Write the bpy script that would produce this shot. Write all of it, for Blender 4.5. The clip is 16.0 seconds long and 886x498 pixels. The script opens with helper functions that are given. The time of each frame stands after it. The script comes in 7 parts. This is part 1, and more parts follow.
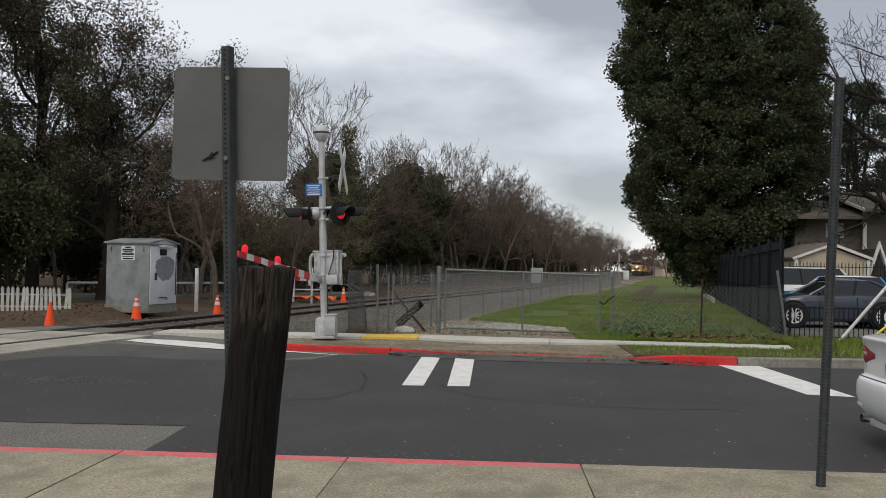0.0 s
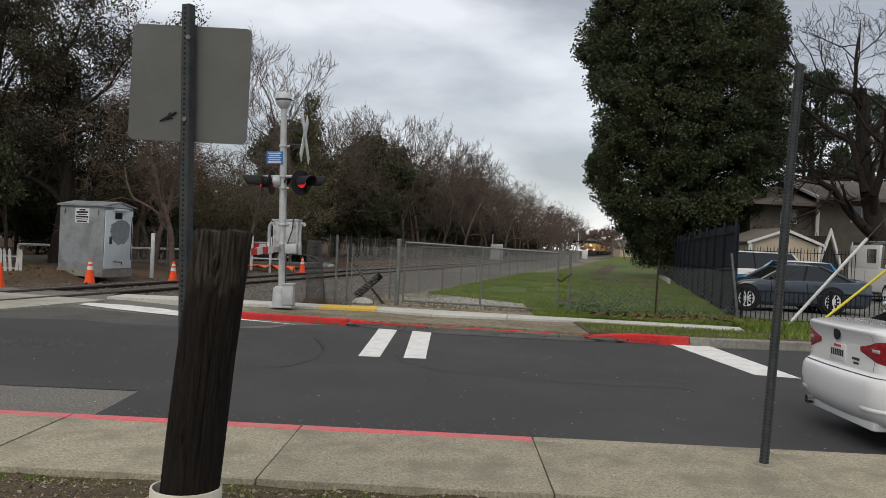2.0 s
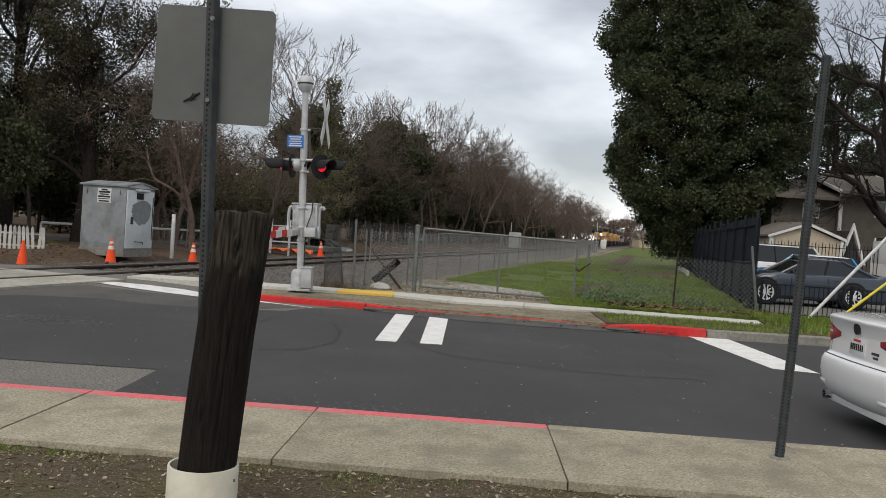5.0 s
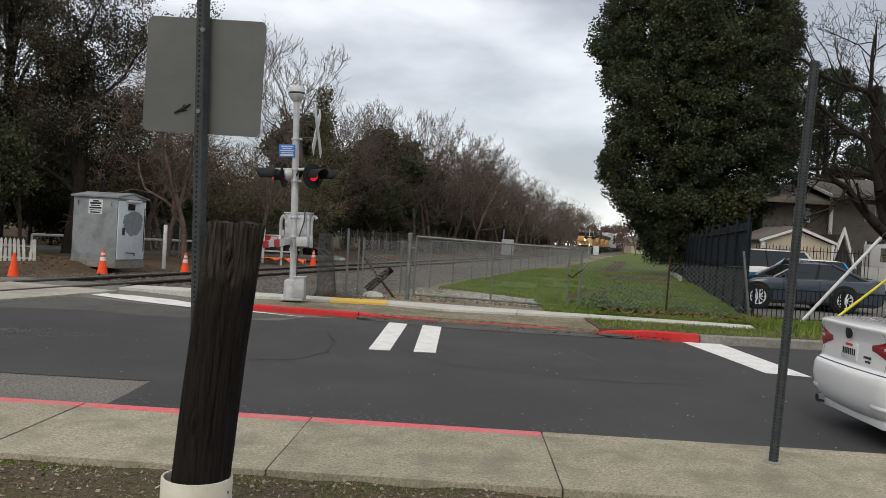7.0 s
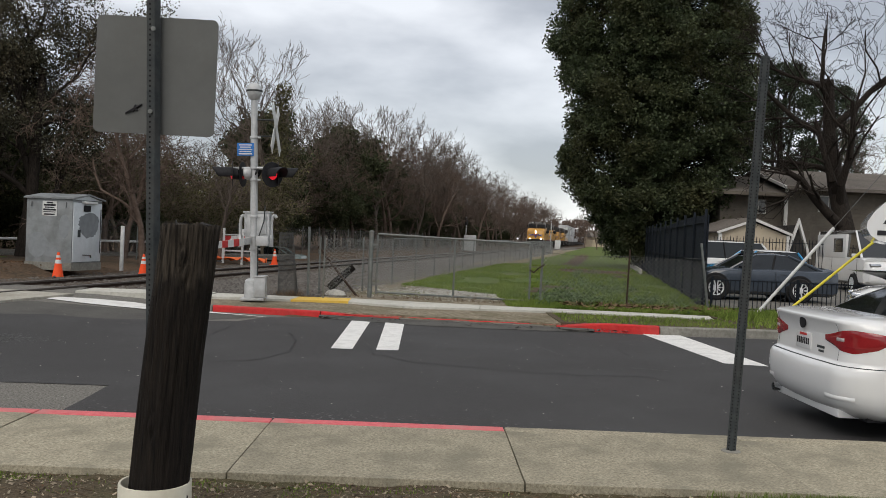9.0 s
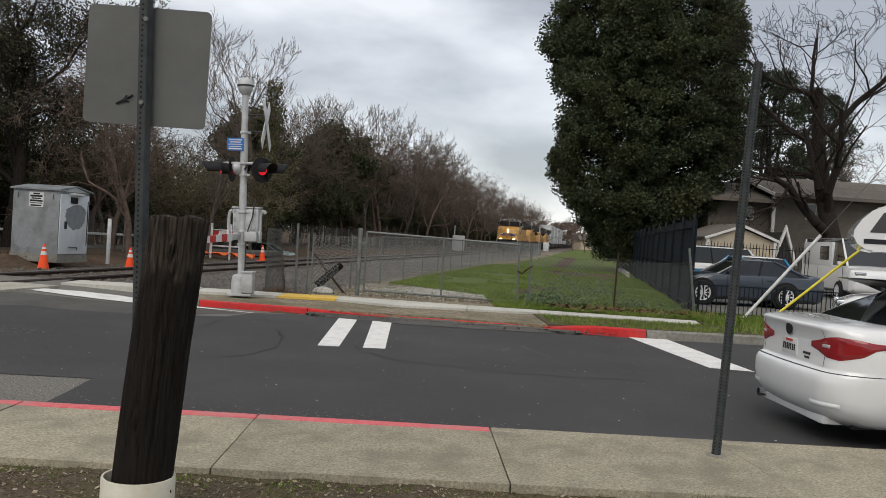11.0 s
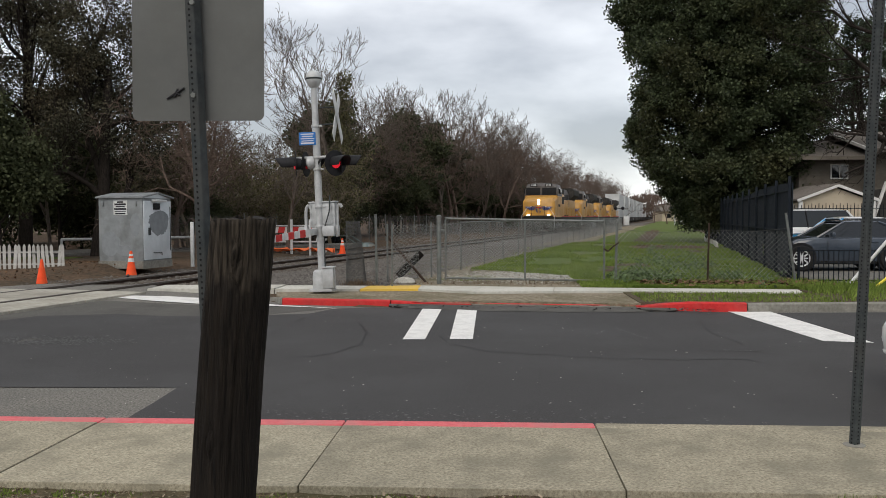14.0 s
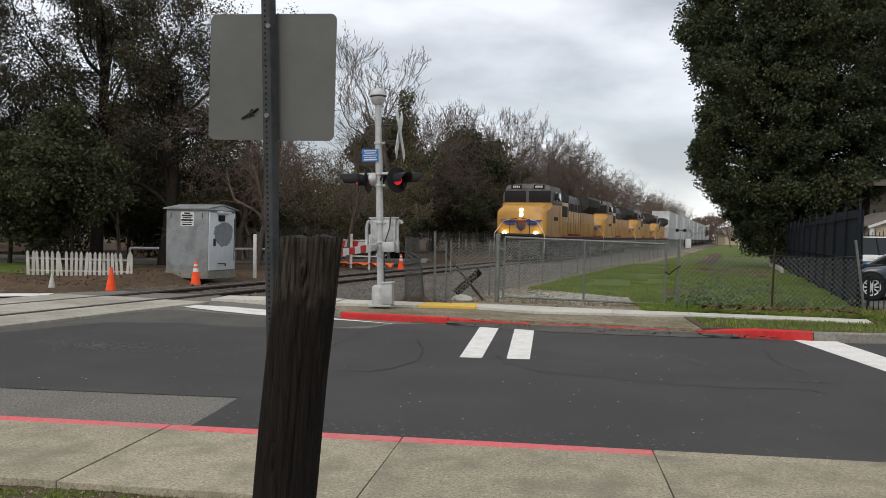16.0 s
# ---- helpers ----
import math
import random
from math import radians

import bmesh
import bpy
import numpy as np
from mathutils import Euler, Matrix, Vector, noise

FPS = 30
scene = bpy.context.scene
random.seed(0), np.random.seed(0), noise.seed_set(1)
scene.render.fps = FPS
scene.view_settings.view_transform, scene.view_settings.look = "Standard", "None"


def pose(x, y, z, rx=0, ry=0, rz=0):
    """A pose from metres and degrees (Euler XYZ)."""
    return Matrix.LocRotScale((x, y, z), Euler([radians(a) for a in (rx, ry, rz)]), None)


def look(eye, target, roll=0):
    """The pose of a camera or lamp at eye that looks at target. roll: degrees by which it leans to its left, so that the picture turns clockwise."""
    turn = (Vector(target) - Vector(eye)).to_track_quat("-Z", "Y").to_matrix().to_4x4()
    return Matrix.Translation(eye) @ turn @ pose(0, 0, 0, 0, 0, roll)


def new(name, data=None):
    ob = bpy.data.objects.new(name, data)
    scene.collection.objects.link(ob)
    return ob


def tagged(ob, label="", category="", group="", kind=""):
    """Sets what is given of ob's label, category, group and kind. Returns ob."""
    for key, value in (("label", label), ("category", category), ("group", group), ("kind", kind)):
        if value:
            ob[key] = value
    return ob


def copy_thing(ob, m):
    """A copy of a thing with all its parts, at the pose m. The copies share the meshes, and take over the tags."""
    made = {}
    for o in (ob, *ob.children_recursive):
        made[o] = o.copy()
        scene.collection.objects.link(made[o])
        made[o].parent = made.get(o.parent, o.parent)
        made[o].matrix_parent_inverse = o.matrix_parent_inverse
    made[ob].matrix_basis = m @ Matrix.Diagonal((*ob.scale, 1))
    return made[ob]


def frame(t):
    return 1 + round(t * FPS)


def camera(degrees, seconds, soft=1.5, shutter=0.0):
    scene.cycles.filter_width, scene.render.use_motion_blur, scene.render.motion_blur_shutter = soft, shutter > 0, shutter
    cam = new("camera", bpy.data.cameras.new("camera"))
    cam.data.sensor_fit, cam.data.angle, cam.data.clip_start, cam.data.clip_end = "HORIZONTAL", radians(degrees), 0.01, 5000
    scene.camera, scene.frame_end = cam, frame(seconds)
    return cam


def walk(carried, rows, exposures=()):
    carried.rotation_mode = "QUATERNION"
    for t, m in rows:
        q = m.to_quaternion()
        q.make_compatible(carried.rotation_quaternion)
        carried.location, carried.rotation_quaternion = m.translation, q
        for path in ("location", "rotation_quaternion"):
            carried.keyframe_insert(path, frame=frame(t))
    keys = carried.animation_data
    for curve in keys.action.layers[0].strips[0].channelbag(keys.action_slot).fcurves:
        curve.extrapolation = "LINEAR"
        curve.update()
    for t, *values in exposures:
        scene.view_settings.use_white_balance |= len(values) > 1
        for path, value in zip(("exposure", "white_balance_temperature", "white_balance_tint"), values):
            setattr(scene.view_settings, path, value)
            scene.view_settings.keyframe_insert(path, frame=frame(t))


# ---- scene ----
cam = camera(55.3, 16.0, soft=0.6)
PATH = [
    (0, (1.099, -0.271, 1.652), (0.971, 1.725, 1.697), 0.9),
    (0.5, (1.102, -0.288, 1.65), (0.967, 1.707, 1.707), 1.3),
    (1, (1.103, -0.273, 1.645), (0.977, 1.723, 1.643), 1.2),
    (1.5, (1.103, -0.269, 1.642), (1.026, 1.729, 1.624), 1.9),
    (2, (1.106, -0.265, 1.633), (1.073, 1.734, 1.62), 2.7),
    (2.5, (1.112, -0.269, 1.631), (1.092, 1.731, 1.589), 3.5),
    (3, (1.104, -0.271, 1.63), (1.063, 1.728, 1.571), 3.9),
    (3.5, (1.105, -0.275, 1.636), (1.063, 1.724, 1.588), 4.3),
    (4, (1.102, -0.268, 1.625), (1.054, 1.731, 1.583), 4.3),
    (6.5, (1.103, -0.279, 1.626), (0.999, 1.717, 1.573), 3.3),
    (7, (1.104, -0.276, 1.63), (1.046, 1.723, 1.603), 3.3),
    (7.5, (1.109, -0.273, 1.629), (1.118, 1.727, 1.601), 3.4),
    (8, (1.127, -0.277, 1.626), (1.17, 1.722, 1.595), 3.0),
    (8.5, (1.127, -0.275, 1.639), (1.157, 1.724, 1.608), 2.4),
    (11, (1.117, -0.259, 1.63), (1.175, 1.74, 1.6), 3.6),
    (11.5, (1.052, -0.216, 1.627), (1.106, 1.784, 1.611), 4.8),
    (12, (1.006, -0.112, 1.633), (1.069, 1.887, 1.61), 3.7),
    (12.5, (1.105, 0.124, 1.65), (1.119, 2.123, 1.607), 1.5),
    (13, (1.107, 0.228, 1.66), (1.105, 2.227, 1.601), 0.4),
    (13.5, (1.087, 0.255, 1.649), (1.074, 2.254, 1.579), -0.1),
    (14, (1.058, 0.24, 1.647), (0.932, 2.235, 1.572), -0.2),
    (14.5, (1.054, 0.228, 1.656), (0.87, 2.218, 1.587), -0.0),
    (15, (1.055, 0.214, 1.66), (0.841, 2.201, 1.593), 0.2),
    (15.5, (1.056, 0.202, 1.656), (0.822, 2.187, 1.599), 0.8),
    (16, (1.038, 0.196, 1.668), (0.776, 2.178, 1.632), 1.2),
]
walk(cam, [(t, look(eye, target, roll)) for t, eye, target, roll in PATH],
     exposures=[(0, -0.12), (1.5, -0.08), (2.5, -0.06), (3, 0.0), (3.6, 0.07), (7, 0.06), (8.5, 0.0), (11, 0.0), (12.5, 0.02), (14, 0.08), (16, 0.08)])

# ---- light ----
SUN_EL, SUN_ROT = radians(48), radians(200)
world = bpy.data.worlds.new("overcast_sky")
scene.world = world
world.use_nodes = True
wn, wl = world.node_tree.nodes, world.node_tree.links
wn.clear()
w_out = wn.new("ShaderNodeOutputWorld")
w_bg = wn.new("ShaderNodeBackground")
w_sky = wn.new("ShaderNodeTexSky")
w_sky.sky_type, w_sky.sun_disc, w_sky.sun_elevation, w_sky.sun_rotation = "NISHITA", False, SUN_EL, SUN_ROT
w_tc = wn.new("ShaderNodeTexCoord")
w_map = wn.new("ShaderNodeMapping")
w_map.inputs["Scale"].default_value = (1.0, 1.0, 2.6)
w_map.inputs["Location"].default_value = (3.1, 0.4, 0.35)
w_noise = wn.new("ShaderNodeTexNoise")
w_noise.inputs["Scale"].default_value = 2.1
w_noise.inputs["Detail"].default_value = 7.0
w_noise.inputs["Roughness"].default_value = 0.48
w_ramp = wn.new("ShaderNodeValToRGB")
w_ramp.color_ramp.elements[0].position, w_ramp.color_ramp.elements[0].color = 0.42, (0.37, 0.376, 0.395, 1)
w_ramp.color_ramp.elements[1].position, w_ramp.color_ramp.elements[1].color = 0.58, (0.82, 0.825, 0.84, 1)
w_mix = wn.new("ShaderNodeMix")
w_mix.data_type, w_mix.blend_type = "RGBA", "ADD"
w_mix.inputs["Factor"].default_value = 0.03
wl.new(w_tc.outputs["Generated"], w_map.inputs["Vector"])
wl.new(w_map.outputs[0], w_noise.inputs["Vector"])
wl.new(w_noise.outputs["Fac"], w_ramp.inputs["Fac"])
wl.new(w_ramp.outputs["Color"], w_mix.inputs["A"])
wl.new(w_sky.outputs["Color"], w_mix.inputs["B"])
wl.new(w_mix.outputs["Result"], w_bg.inputs["Color"])
w_bg.inputs["Strength"].default_value = 1.0
wl.new(w_bg.outputs[0], w_out.inputs["Surface"])
sun = new("sun", bpy.data.lights.new("sun", "SUN"))
sun.data.energy, sun.data.angle, sun.data.color = 1.6, radians(50), (1.0, 0.93, 0.83)
sun.matrix_world = look((0, 0, 60), (0 - 60 * math.cos(SUN_EL) * math.sin(SUN_ROT), 0 - 60 * math.cos(SUN_EL) * math.cos(SUN_ROT), 60 - 60 * math.sin(SUN_EL)))


# ---- materials ----
def mat(name, c1, c2=None, scale=6.0, rough=0.8, metal=0.0, bump=0.0, bscale=None, stain=None, sscale=0.7, samt=0.5, island=0.0, obrand=0.0,
        emit=None, estr=0.0, stretch=(1, 1, 1), coat=0.0, detail=6.0, spec=None, thin=0.0):
    """A surface: two mottled colours, larger stains, fine relief, and a change of value from piece to piece."""
    m = bpy.data.materials.new(name)
    m.use_nodes = True
    n, l = m.node_tree.nodes, m.node_tree.links
    b = n["Principled BSDF"]
    b.inputs["Roughness"].default_value, b.inputs["Metallic"].default_value = rough, metal
    b.inputs["Coat Weight"].default_value = coat
    b.inputs["Specular IOR Level"].default_value = spec if spec is not None else (0.5 if coat or metal or rough < 0.3 else 0.16)
    c2 = c2 or c1
    tc = n.new("ShaderNodeTexCoord")
    mp = n.new("ShaderNodeMapping")
    mp.inputs["Scale"].default_value = stretch
    l.new(tc.outputs["Object"], mp.inputs["Vector"])
    tx = n.new("ShaderNodeTexNoise")
    tx.inputs["Scale"].default_value, tx.inputs["Detail"].default_value, tx.inputs["Roughness"].default_value = scale, detail, 0.65
    l.new(mp.outputs[0], tx.inputs["Vector"])
    rp = n.new("ShaderNodeValToRGB")
    rp.color_ramp.elements[0].position, rp.color_ramp.elements[0].color = 0.33, (*c1, 1)
    rp.color_ramp.elements[1].position, rp.color_ramp.elements[1].color = 0.68, (*c2, 1)
    l.new(tx.outputs["Fac"], rp.inputs["Fac"])
    col = rp.outputs["Color"]
    if stain:
        ts = n.new("ShaderNodeTexNoise")
        ts.inputs["Scale"].default_value, ts.inputs["Detail"].default_value = sscale, 7.0
        ts.inputs["Roughness"].default_value = 0.6
        l.new(tc.outputs["Object"], ts.inputs["Vector"])
        rs = n.new("ShaderNodeValToRGB")
        rs.color_ramp.elements[0].position, rs.color_ramp.elements[0].color = 0.45, (0, 0, 0, 1)
        rs.color_ramp.elements[1].position, rs.color_ramp.elements[1].color = 0.66, (samt, samt, samt, 1)
        l.new(ts.outputs["Fac"], rs.inputs["Fac"])
        mx = n.new("ShaderNodeMix")
        mx.data_type = "RGBA"
        l.new(rs.outputs["Color"], mx.inputs["Factor"])
        l.new(col, mx.inputs["A"])
        mx.inputs["B"].default_value = (*stain, 1)
        col = mx.outputs["Result"]
    if island or obrand:
        src = n.new("ShaderNodeNewGeometry").outputs["Random Per Island"] if island else n.new("ShaderNodeObjectInfo").outputs["Random"]
        amt = island or obrand
        mr = n.new("ShaderNodeMapRange")
        mr.inputs["To Min"].default_value, mr.inputs["To Max"].default_value = 1 - amt, 1 + amt
        l.new(src, mr.inputs["Value"])
        vm = n.new("ShaderNodeVectorMath")
        vm.operation = "SCALE"
        l.new(col, vm.inputs[0])
        l.new(mr.outputs[0], vm.inputs["Scale"])
        col = vm.outputs[0]
    l.new(col, b.inputs["Base Color"])
    if bump:
        tb = n.new("ShaderNodeTexNoise")
        tb.inputs["Scale"].default_value, tb.inputs["Detail"].default_value = bscale or scale * 4, 4.0
        l.new(mp.outputs[0], tb.inputs["Vector"])
        bp = n.new("ShaderNodeBump")
        bp.inputs["Strength"].default_value, bp.inputs["Distance"].default_value = 0.9, bump
        l.new(tb.outputs["Fac"], bp.inputs["Height"])
        l.new(bp.outputs[0], b.inputs["Normal"])
    if thin:
        tr = n.new("ShaderNodeBsdfTranslucent")
        ms = n.new("ShaderNodeMixShader")
        ms.inputs[0].default_value = thin
        l.new(col, tr.inputs["Color"])
        l.new(b.outputs[0], ms.inputs[1])
        l.new(tr.outputs[0], ms.inputs[2])
        l.new(ms.outputs[0], n["Material Output"].inputs["Surface"])
    if emit:
        b.inputs["Emission Color"].default_value, b.inputs["Emission Strength"].default_value = (*emit, 1), estr
    return m


M = {}
M["asphalt"] = mat("new_asphalt", (0.040, 0.039, 0.039), (0.074, 0.072, 0.071), 110, 0.85, bump=0.003, bscale=260, stain=(0.085, 0.085, 0.085), sscale=0.45, samt=0.4)
M["old_asphalt"] = mat("old_asphalt", (0.070, 0.067, 0.059), (0.28, 0.265, 0.235), 45, 0.9, bump=0.004, bscale=300, stain=(0.10, 0.10, 0.095), sscale=0.6, samt=0.6)
M["mid_asphalt"] = mat("worn_mid_asphalt", (0.080, 0.077, 0.070), (0.125, 0.120, 0.110), 50, 0.9, bump=0.003, bscale=260, stain=(0.055, 0.053, 0.050), sscale=0.7, samt=0.7)
M["crack"] = mat("crack_fill", (0.022, 0.022, 0.022), (0.038, 0.038, 0.038), 20, 0.7)
M["scuff"] = mat("chalky_scuff", (0.10, 0.10, 0.10), (0.17, 0.17, 0.165), 40, 0.9)
M["concrete"] = mat("sidewalk_concrete", (0.195, 0.172, 0.122), (0.455, 0.412, 0.31), 55, 0.9, bump=0.003, bscale=120, stain=(0.195, 0.18, 0.135), sscale=2.6, samt=0.75, obrand=0.06)
M["pale_concrete"] = mat("pale_concrete", (0.42, 0.41, 0.36), (0.58, 0.565, 0.51), 14, 0.9, bump=0.002, bscale=120, stain=(0.33, 0.32, 0.27), sscale=1.0, samt=0.6, obrand=0.05)
M["grey_kerb"] = mat("grey_kerb", (0.17, 0.165, 0.14), (0.27, 0.26, 0.23), 15, 0.9, bump=0.003, stain=(0.11, 0.105, 0.09), sscale=2, samt=0.5)
M["pink"] = mat("faded_red_kerb_paint", (0.56, 0.10, 0.115), (0.68, 0.17, 0.175), 25, 0.7, bump=0.001, stain=(0.42, 0.22, 0.20), sscale=3, samt=0.55)
M["red_kerb"] = mat("red_kerb_paint", (0.46, 0.02, 0.022), (0.56, 0.045, 0.04), 12, 0.6, bump=0.001, stain=(0.30, 0.05, 0.045), sscale=2.2, samt=0.5)
M["white_paint"] = mat("road_paint_white", (0.66, 0.65, 0.62), (0.80, 0.79, 0.76), 30, 0.7, bump=0.001, bscale=200, stain=(0.40, 0.39, 0.37), sscale=4, samt=0.35)
M["yellow_pad"] = mat("tactile_yellow", (0.66, 0.42, 0.06), (0.78, 0.52, 0.10), 20, 0.7, stain=(0.55, 0.40, 0.15), sscale=3)
M["dirt"] = mat("verge_dirt", (0.045, 0.034, 0.022), (0.135, 0.105, 0.070), 45, 0.95, bump=0.012, bscale=60, stain=(0.085, 0.088, 0.035), sscale=1.6, samt=0.55)
M["litter"] = mat("leaf_litter_soil", (0.055, 0.038, 0.025), (0.15, 0.10, 0.065), 9, 0.95, bump=0.02, bscale=40, stain=(0.045, 0.040, 0.028), sscale=0.5, samt=0.7)
M["ballast"] = mat("ballast_stone", (0.075, 0.068, 0.060), (0.17, 0.155, 0.14), 14, 0.9, bump=0.02, bscale=38, stain=(0.09, 0.075, 0.06), sscale=0.6, samt=0.6, island=0.35)
M["gravel"] = mat("pale_gravel", (0.12, 0.100, 0.068), (0.33, 0.285, 0.21), 13, 0.95, bump=0.02, bscale=40, stain=(0.095, 0.085, 0.045), sscale=0.75, samt=0.7, island=0.3)
M["grass"] = mat("mown_grass_soil", (0.058, 0.095, 0.017), (0.125, 0.170, 0.038), 5, 0.95, bump=0.03, bscale=50, stain=(0.14, 0.115, 0.065), sscale=0.33, samt=0.6)
M["blade"] = mat("grass_blade", (0.095, 0.150, 0.024), (0.205, 0.265, 0.060), 0.8, 0.8, island=0.4, thin=0.25)
M["weed"] = mat("weed_leaf", (0.080, 0.125, 0.050), (0.165, 0.215, 0.105), 3, 0.7, island=0.35, thin=0.2)
M["rail"] = mat("rusty_rail", (0.030, 0.019, 0.014), (0.065, 0.042, 0.030), 10, 0.75, bump=0.002)
M["rail_head"] = mat("worn_rail_head", (0.10, 0.085, 0.075), (0.16, 0.14, 0.125), 12, 0.45, metal=0.6)
M["sleeper"] = mat("weathered_sleeper", (0.06, 0.048, 0.038), (0.13, 0.105, 0.085), 10, 0.95, bump=0.01, stretch=(1, 6, 6))
M["panel"] = mat("crossing_panel_concrete", (0.30, 0.285, 0.24), (0.44, 0.42, 0.36), 10, 0.9, bump=0.003, stain=(0.22, 0.20, 0.165), sscale=0.9, samt=0.6, obrand=0.07)
M["post_wood"] = mat("creosoted_post", (0.004, 0.0035, 0.003), (0.022, 0.017, 0.013), 9, 0.85, bump=0.014, bscale=20, stretch=(6, 6, 0.45), stain=(0.012, 0.010, 0.009), sscale=1.8, samt=0.75)
M["pvc"] = mat("cream_pipe", (0.56, 0.53, 0.42), (0.66, 0.63, 0.53), 8, 0.55, stain=(0.38, 0.34, 0.25), sscale=5, samt=0.4)
M["galv"] = mat("dark_galvanised", (0.030, 0.036, 0.038), (0.058, 0.064, 0.064), 18, 0.7, spec=0.2, bump=0.001, stain=(0.055, 0.052, 0.048), sscale=4)
M["sign_back"] = mat("sign_back_aluminium", (0.088, 0.090, 0.086), (0.112, 0.114, 0.109), 4, 0.6, metal=0.1, stain=(0.080, 0.081, 0.073), sscale=2.2, samt=0.6)
M["hole"] = mat("punched_hole", (0.012, 0.012, 0.012), None, 5, 0.9)
M["silver"] = mat("signal_aluminium_paint", (0.40, 0.41, 0.41), (0.53, 0.54, 0.54), 8, 0.5, metal=0.25, stain=(0.30, 0.30, 0.29), sscale=3, samt=0.5)
M["black"] = mat("matt_black", (0.012, 0.012, 0.013), (0.024, 0.024, 0.026), 9, 0.6)
M["rubber"] = mat("tyre_rubber", (0.016, 0.016, 0.016), (0.03, 0.03, 0.03), 15, 0.85)
M["red_lamp"] = mat("lit_red_lens", (0.5, 0.01, 0.02), None, 5, 0.3, emit=(1.0, 0.03, 0.05), estr=0.5)
M["dark_lens"] = mat("dull_red_lens", (0.14, 0.006, 0.01), None, 5, 0.25, emit=(1.0, 0.02, 0.03), estr=0.08)
M["blue_sign"] = mat("blue_sign_face", (0.03, 0.14, 0.42), (0.05, 0.19, 0.50), 8, 0.5)
M["white"] = mat("weathered_white", (0.52, 0.53, 0.52), (0.68, 0.69, 0.68), 7, 0.6, stain=(0.38, 0.37, 0.34), sscale=1.8, samt=0.4)
M["gate_red"] = mat("reflective_red", (0.46, 0.03, 0.03), (0.55, 0.06, 0.055), 8, 0.5)
# side walls and roof are set darker than the door face and gable
M["shed_side"] = mat("darker_shed_steel", (0.20, 0.215, 0.22), (0.25, 0.265, 0.27), 2.5, 0.55, metal=0.15, stain=(0.11, 0.115, 0.115), sscale=1.5, samt=0.85)
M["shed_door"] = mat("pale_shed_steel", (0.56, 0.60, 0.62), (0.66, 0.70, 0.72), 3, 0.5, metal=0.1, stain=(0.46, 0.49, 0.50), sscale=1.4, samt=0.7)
M["grey_patch"] = mat("painted_over_patch", (0.19, 0.205, 0.215), (0.24, 0.255, 0.265), 6, 0.6)
M["ink"] = mat("black_lettering", (0.025, 0.025, 0.028), None, 5, 0.6)
M["cone"] = mat("cone_orange", (0.78, 0.065, 0.018), (0.86, 0.11, 0.03), 8, 0.55, stain=(0.5, 0.10, 0.04), sscale=5, samt=0.35)
M["fence_white"] = mat("peeling_white_fence", (0.40, 0.39, 0.36), (0.60, 0.59, 0.55), 10, 0.85, stain=(0.27, 0.26, 0.235), sscale=3, samt=0.6, obrand=0.12)
M["galv_pipe"] = mat("galvanised_pipe", (0.105, 0.117, 0.110), (0.20, 0.215, 0.205), 10, 0.5, metal=0.4, stain=(0.17, 0.15, 0.13), sscale=4)
M["wire"] = mat("chain_link_wire", (0.24, 0.25, 0.24), (0.36, 0.37, 0.36), 4, 0.55, metal=0.2)
M["dark_wire"] = mat("weathered_dark_wire", (0.07, 0.07, 0.068), (0.12, 0.12, 0.115), 4, 0.6, metal=0.2)
M["black_fence"] = mat("black_steel_fence", (0.009, 0.012, 0.017), (0.017, 0.021, 0.027), 6, 0.75, spec=0.1)
M["bark"] = mat("dark_bark", (0.014, 0.011, 0.009), (0.042, 0.034, 0.028), 12, 0.95, bump=0.03, bscale=20, stretch=(2, 2, 0.5))
M["pale_bark"] = mat("greybrown_twigs", (0.085, 0.068, 0.056), (0.165, 0.135, 0.112), 4, 0.95)
M["tan_bark"] = mat("tan_twigs", (0.13, 0.105, 0.075), (0.24, 0.195, 0.145), 4, 0.95)
M["red_bark"] = mat("redbrown_twigs", (0.092, 0.066, 0.052), (0.170, 0.125, 0.100), 4, 0.95)
M["leaf_dark"] = mat("evergreen_leaf", (0.040, 0.056, 0.029), (0.092, 0.110, 0.056), 0.7, 0.45, island=0.55, stain=(0.085, 0.060, 0.024), sscale=0.4, samt=0.4, thin=0.35)
M["leaf_oak"] = mat("live_oak_leaf", (0.040, 0.040, 0.026), (0.085, 0.080, 0.050), 0.6, 0.65, island=0.55, stain=(0.090, 0.060, 0.036), sscale=0.35, samt=0.5, thin=0.2)
M["leaf_bush"] = mat("shrub_leaf", (0.040, 0.050, 0.024), (0.085, 0.092, 0.046), 0.6, 0.65, island=0.5, thin=0.25)
M["leaf_olive"] = mat("sparse_olive_leaf", (0.075, 0.075, 0.036), (0.15, 0.135, 0.068), 0.6, 0.7, island=0.5, thin=0.3)
M["leaf_conifer"] = mat("conifer_needles", (0.030, 0.042, 0.026), (0.062, 0.080, 0.045), 0.8, 0.75, island=0.4, thin=0.15)
M["loco_yellow"] = mat("dull_yellow_paint", (0.44, 0.225, 0.040), (0.56, 0.300, 0.062), 1.5, 0.4, stain=(0.34, 0.20, 0.07), sscale=0.9, samt=0.6, spec=0.4)
M["loco_grey"] = mat("loco_roof_grey", (0.085, 0.080, 0.076), (0.15, 0.142, 0.135), 2, 0.5, stain=(0.075, 0.058, 0.046), sscale=0.8, samt=0.7)
M["loco_dark"] = mat("loco_underframe", (0.030, 0.028, 0.026), (0.065, 0.06, 0.055), 5, 0.8)
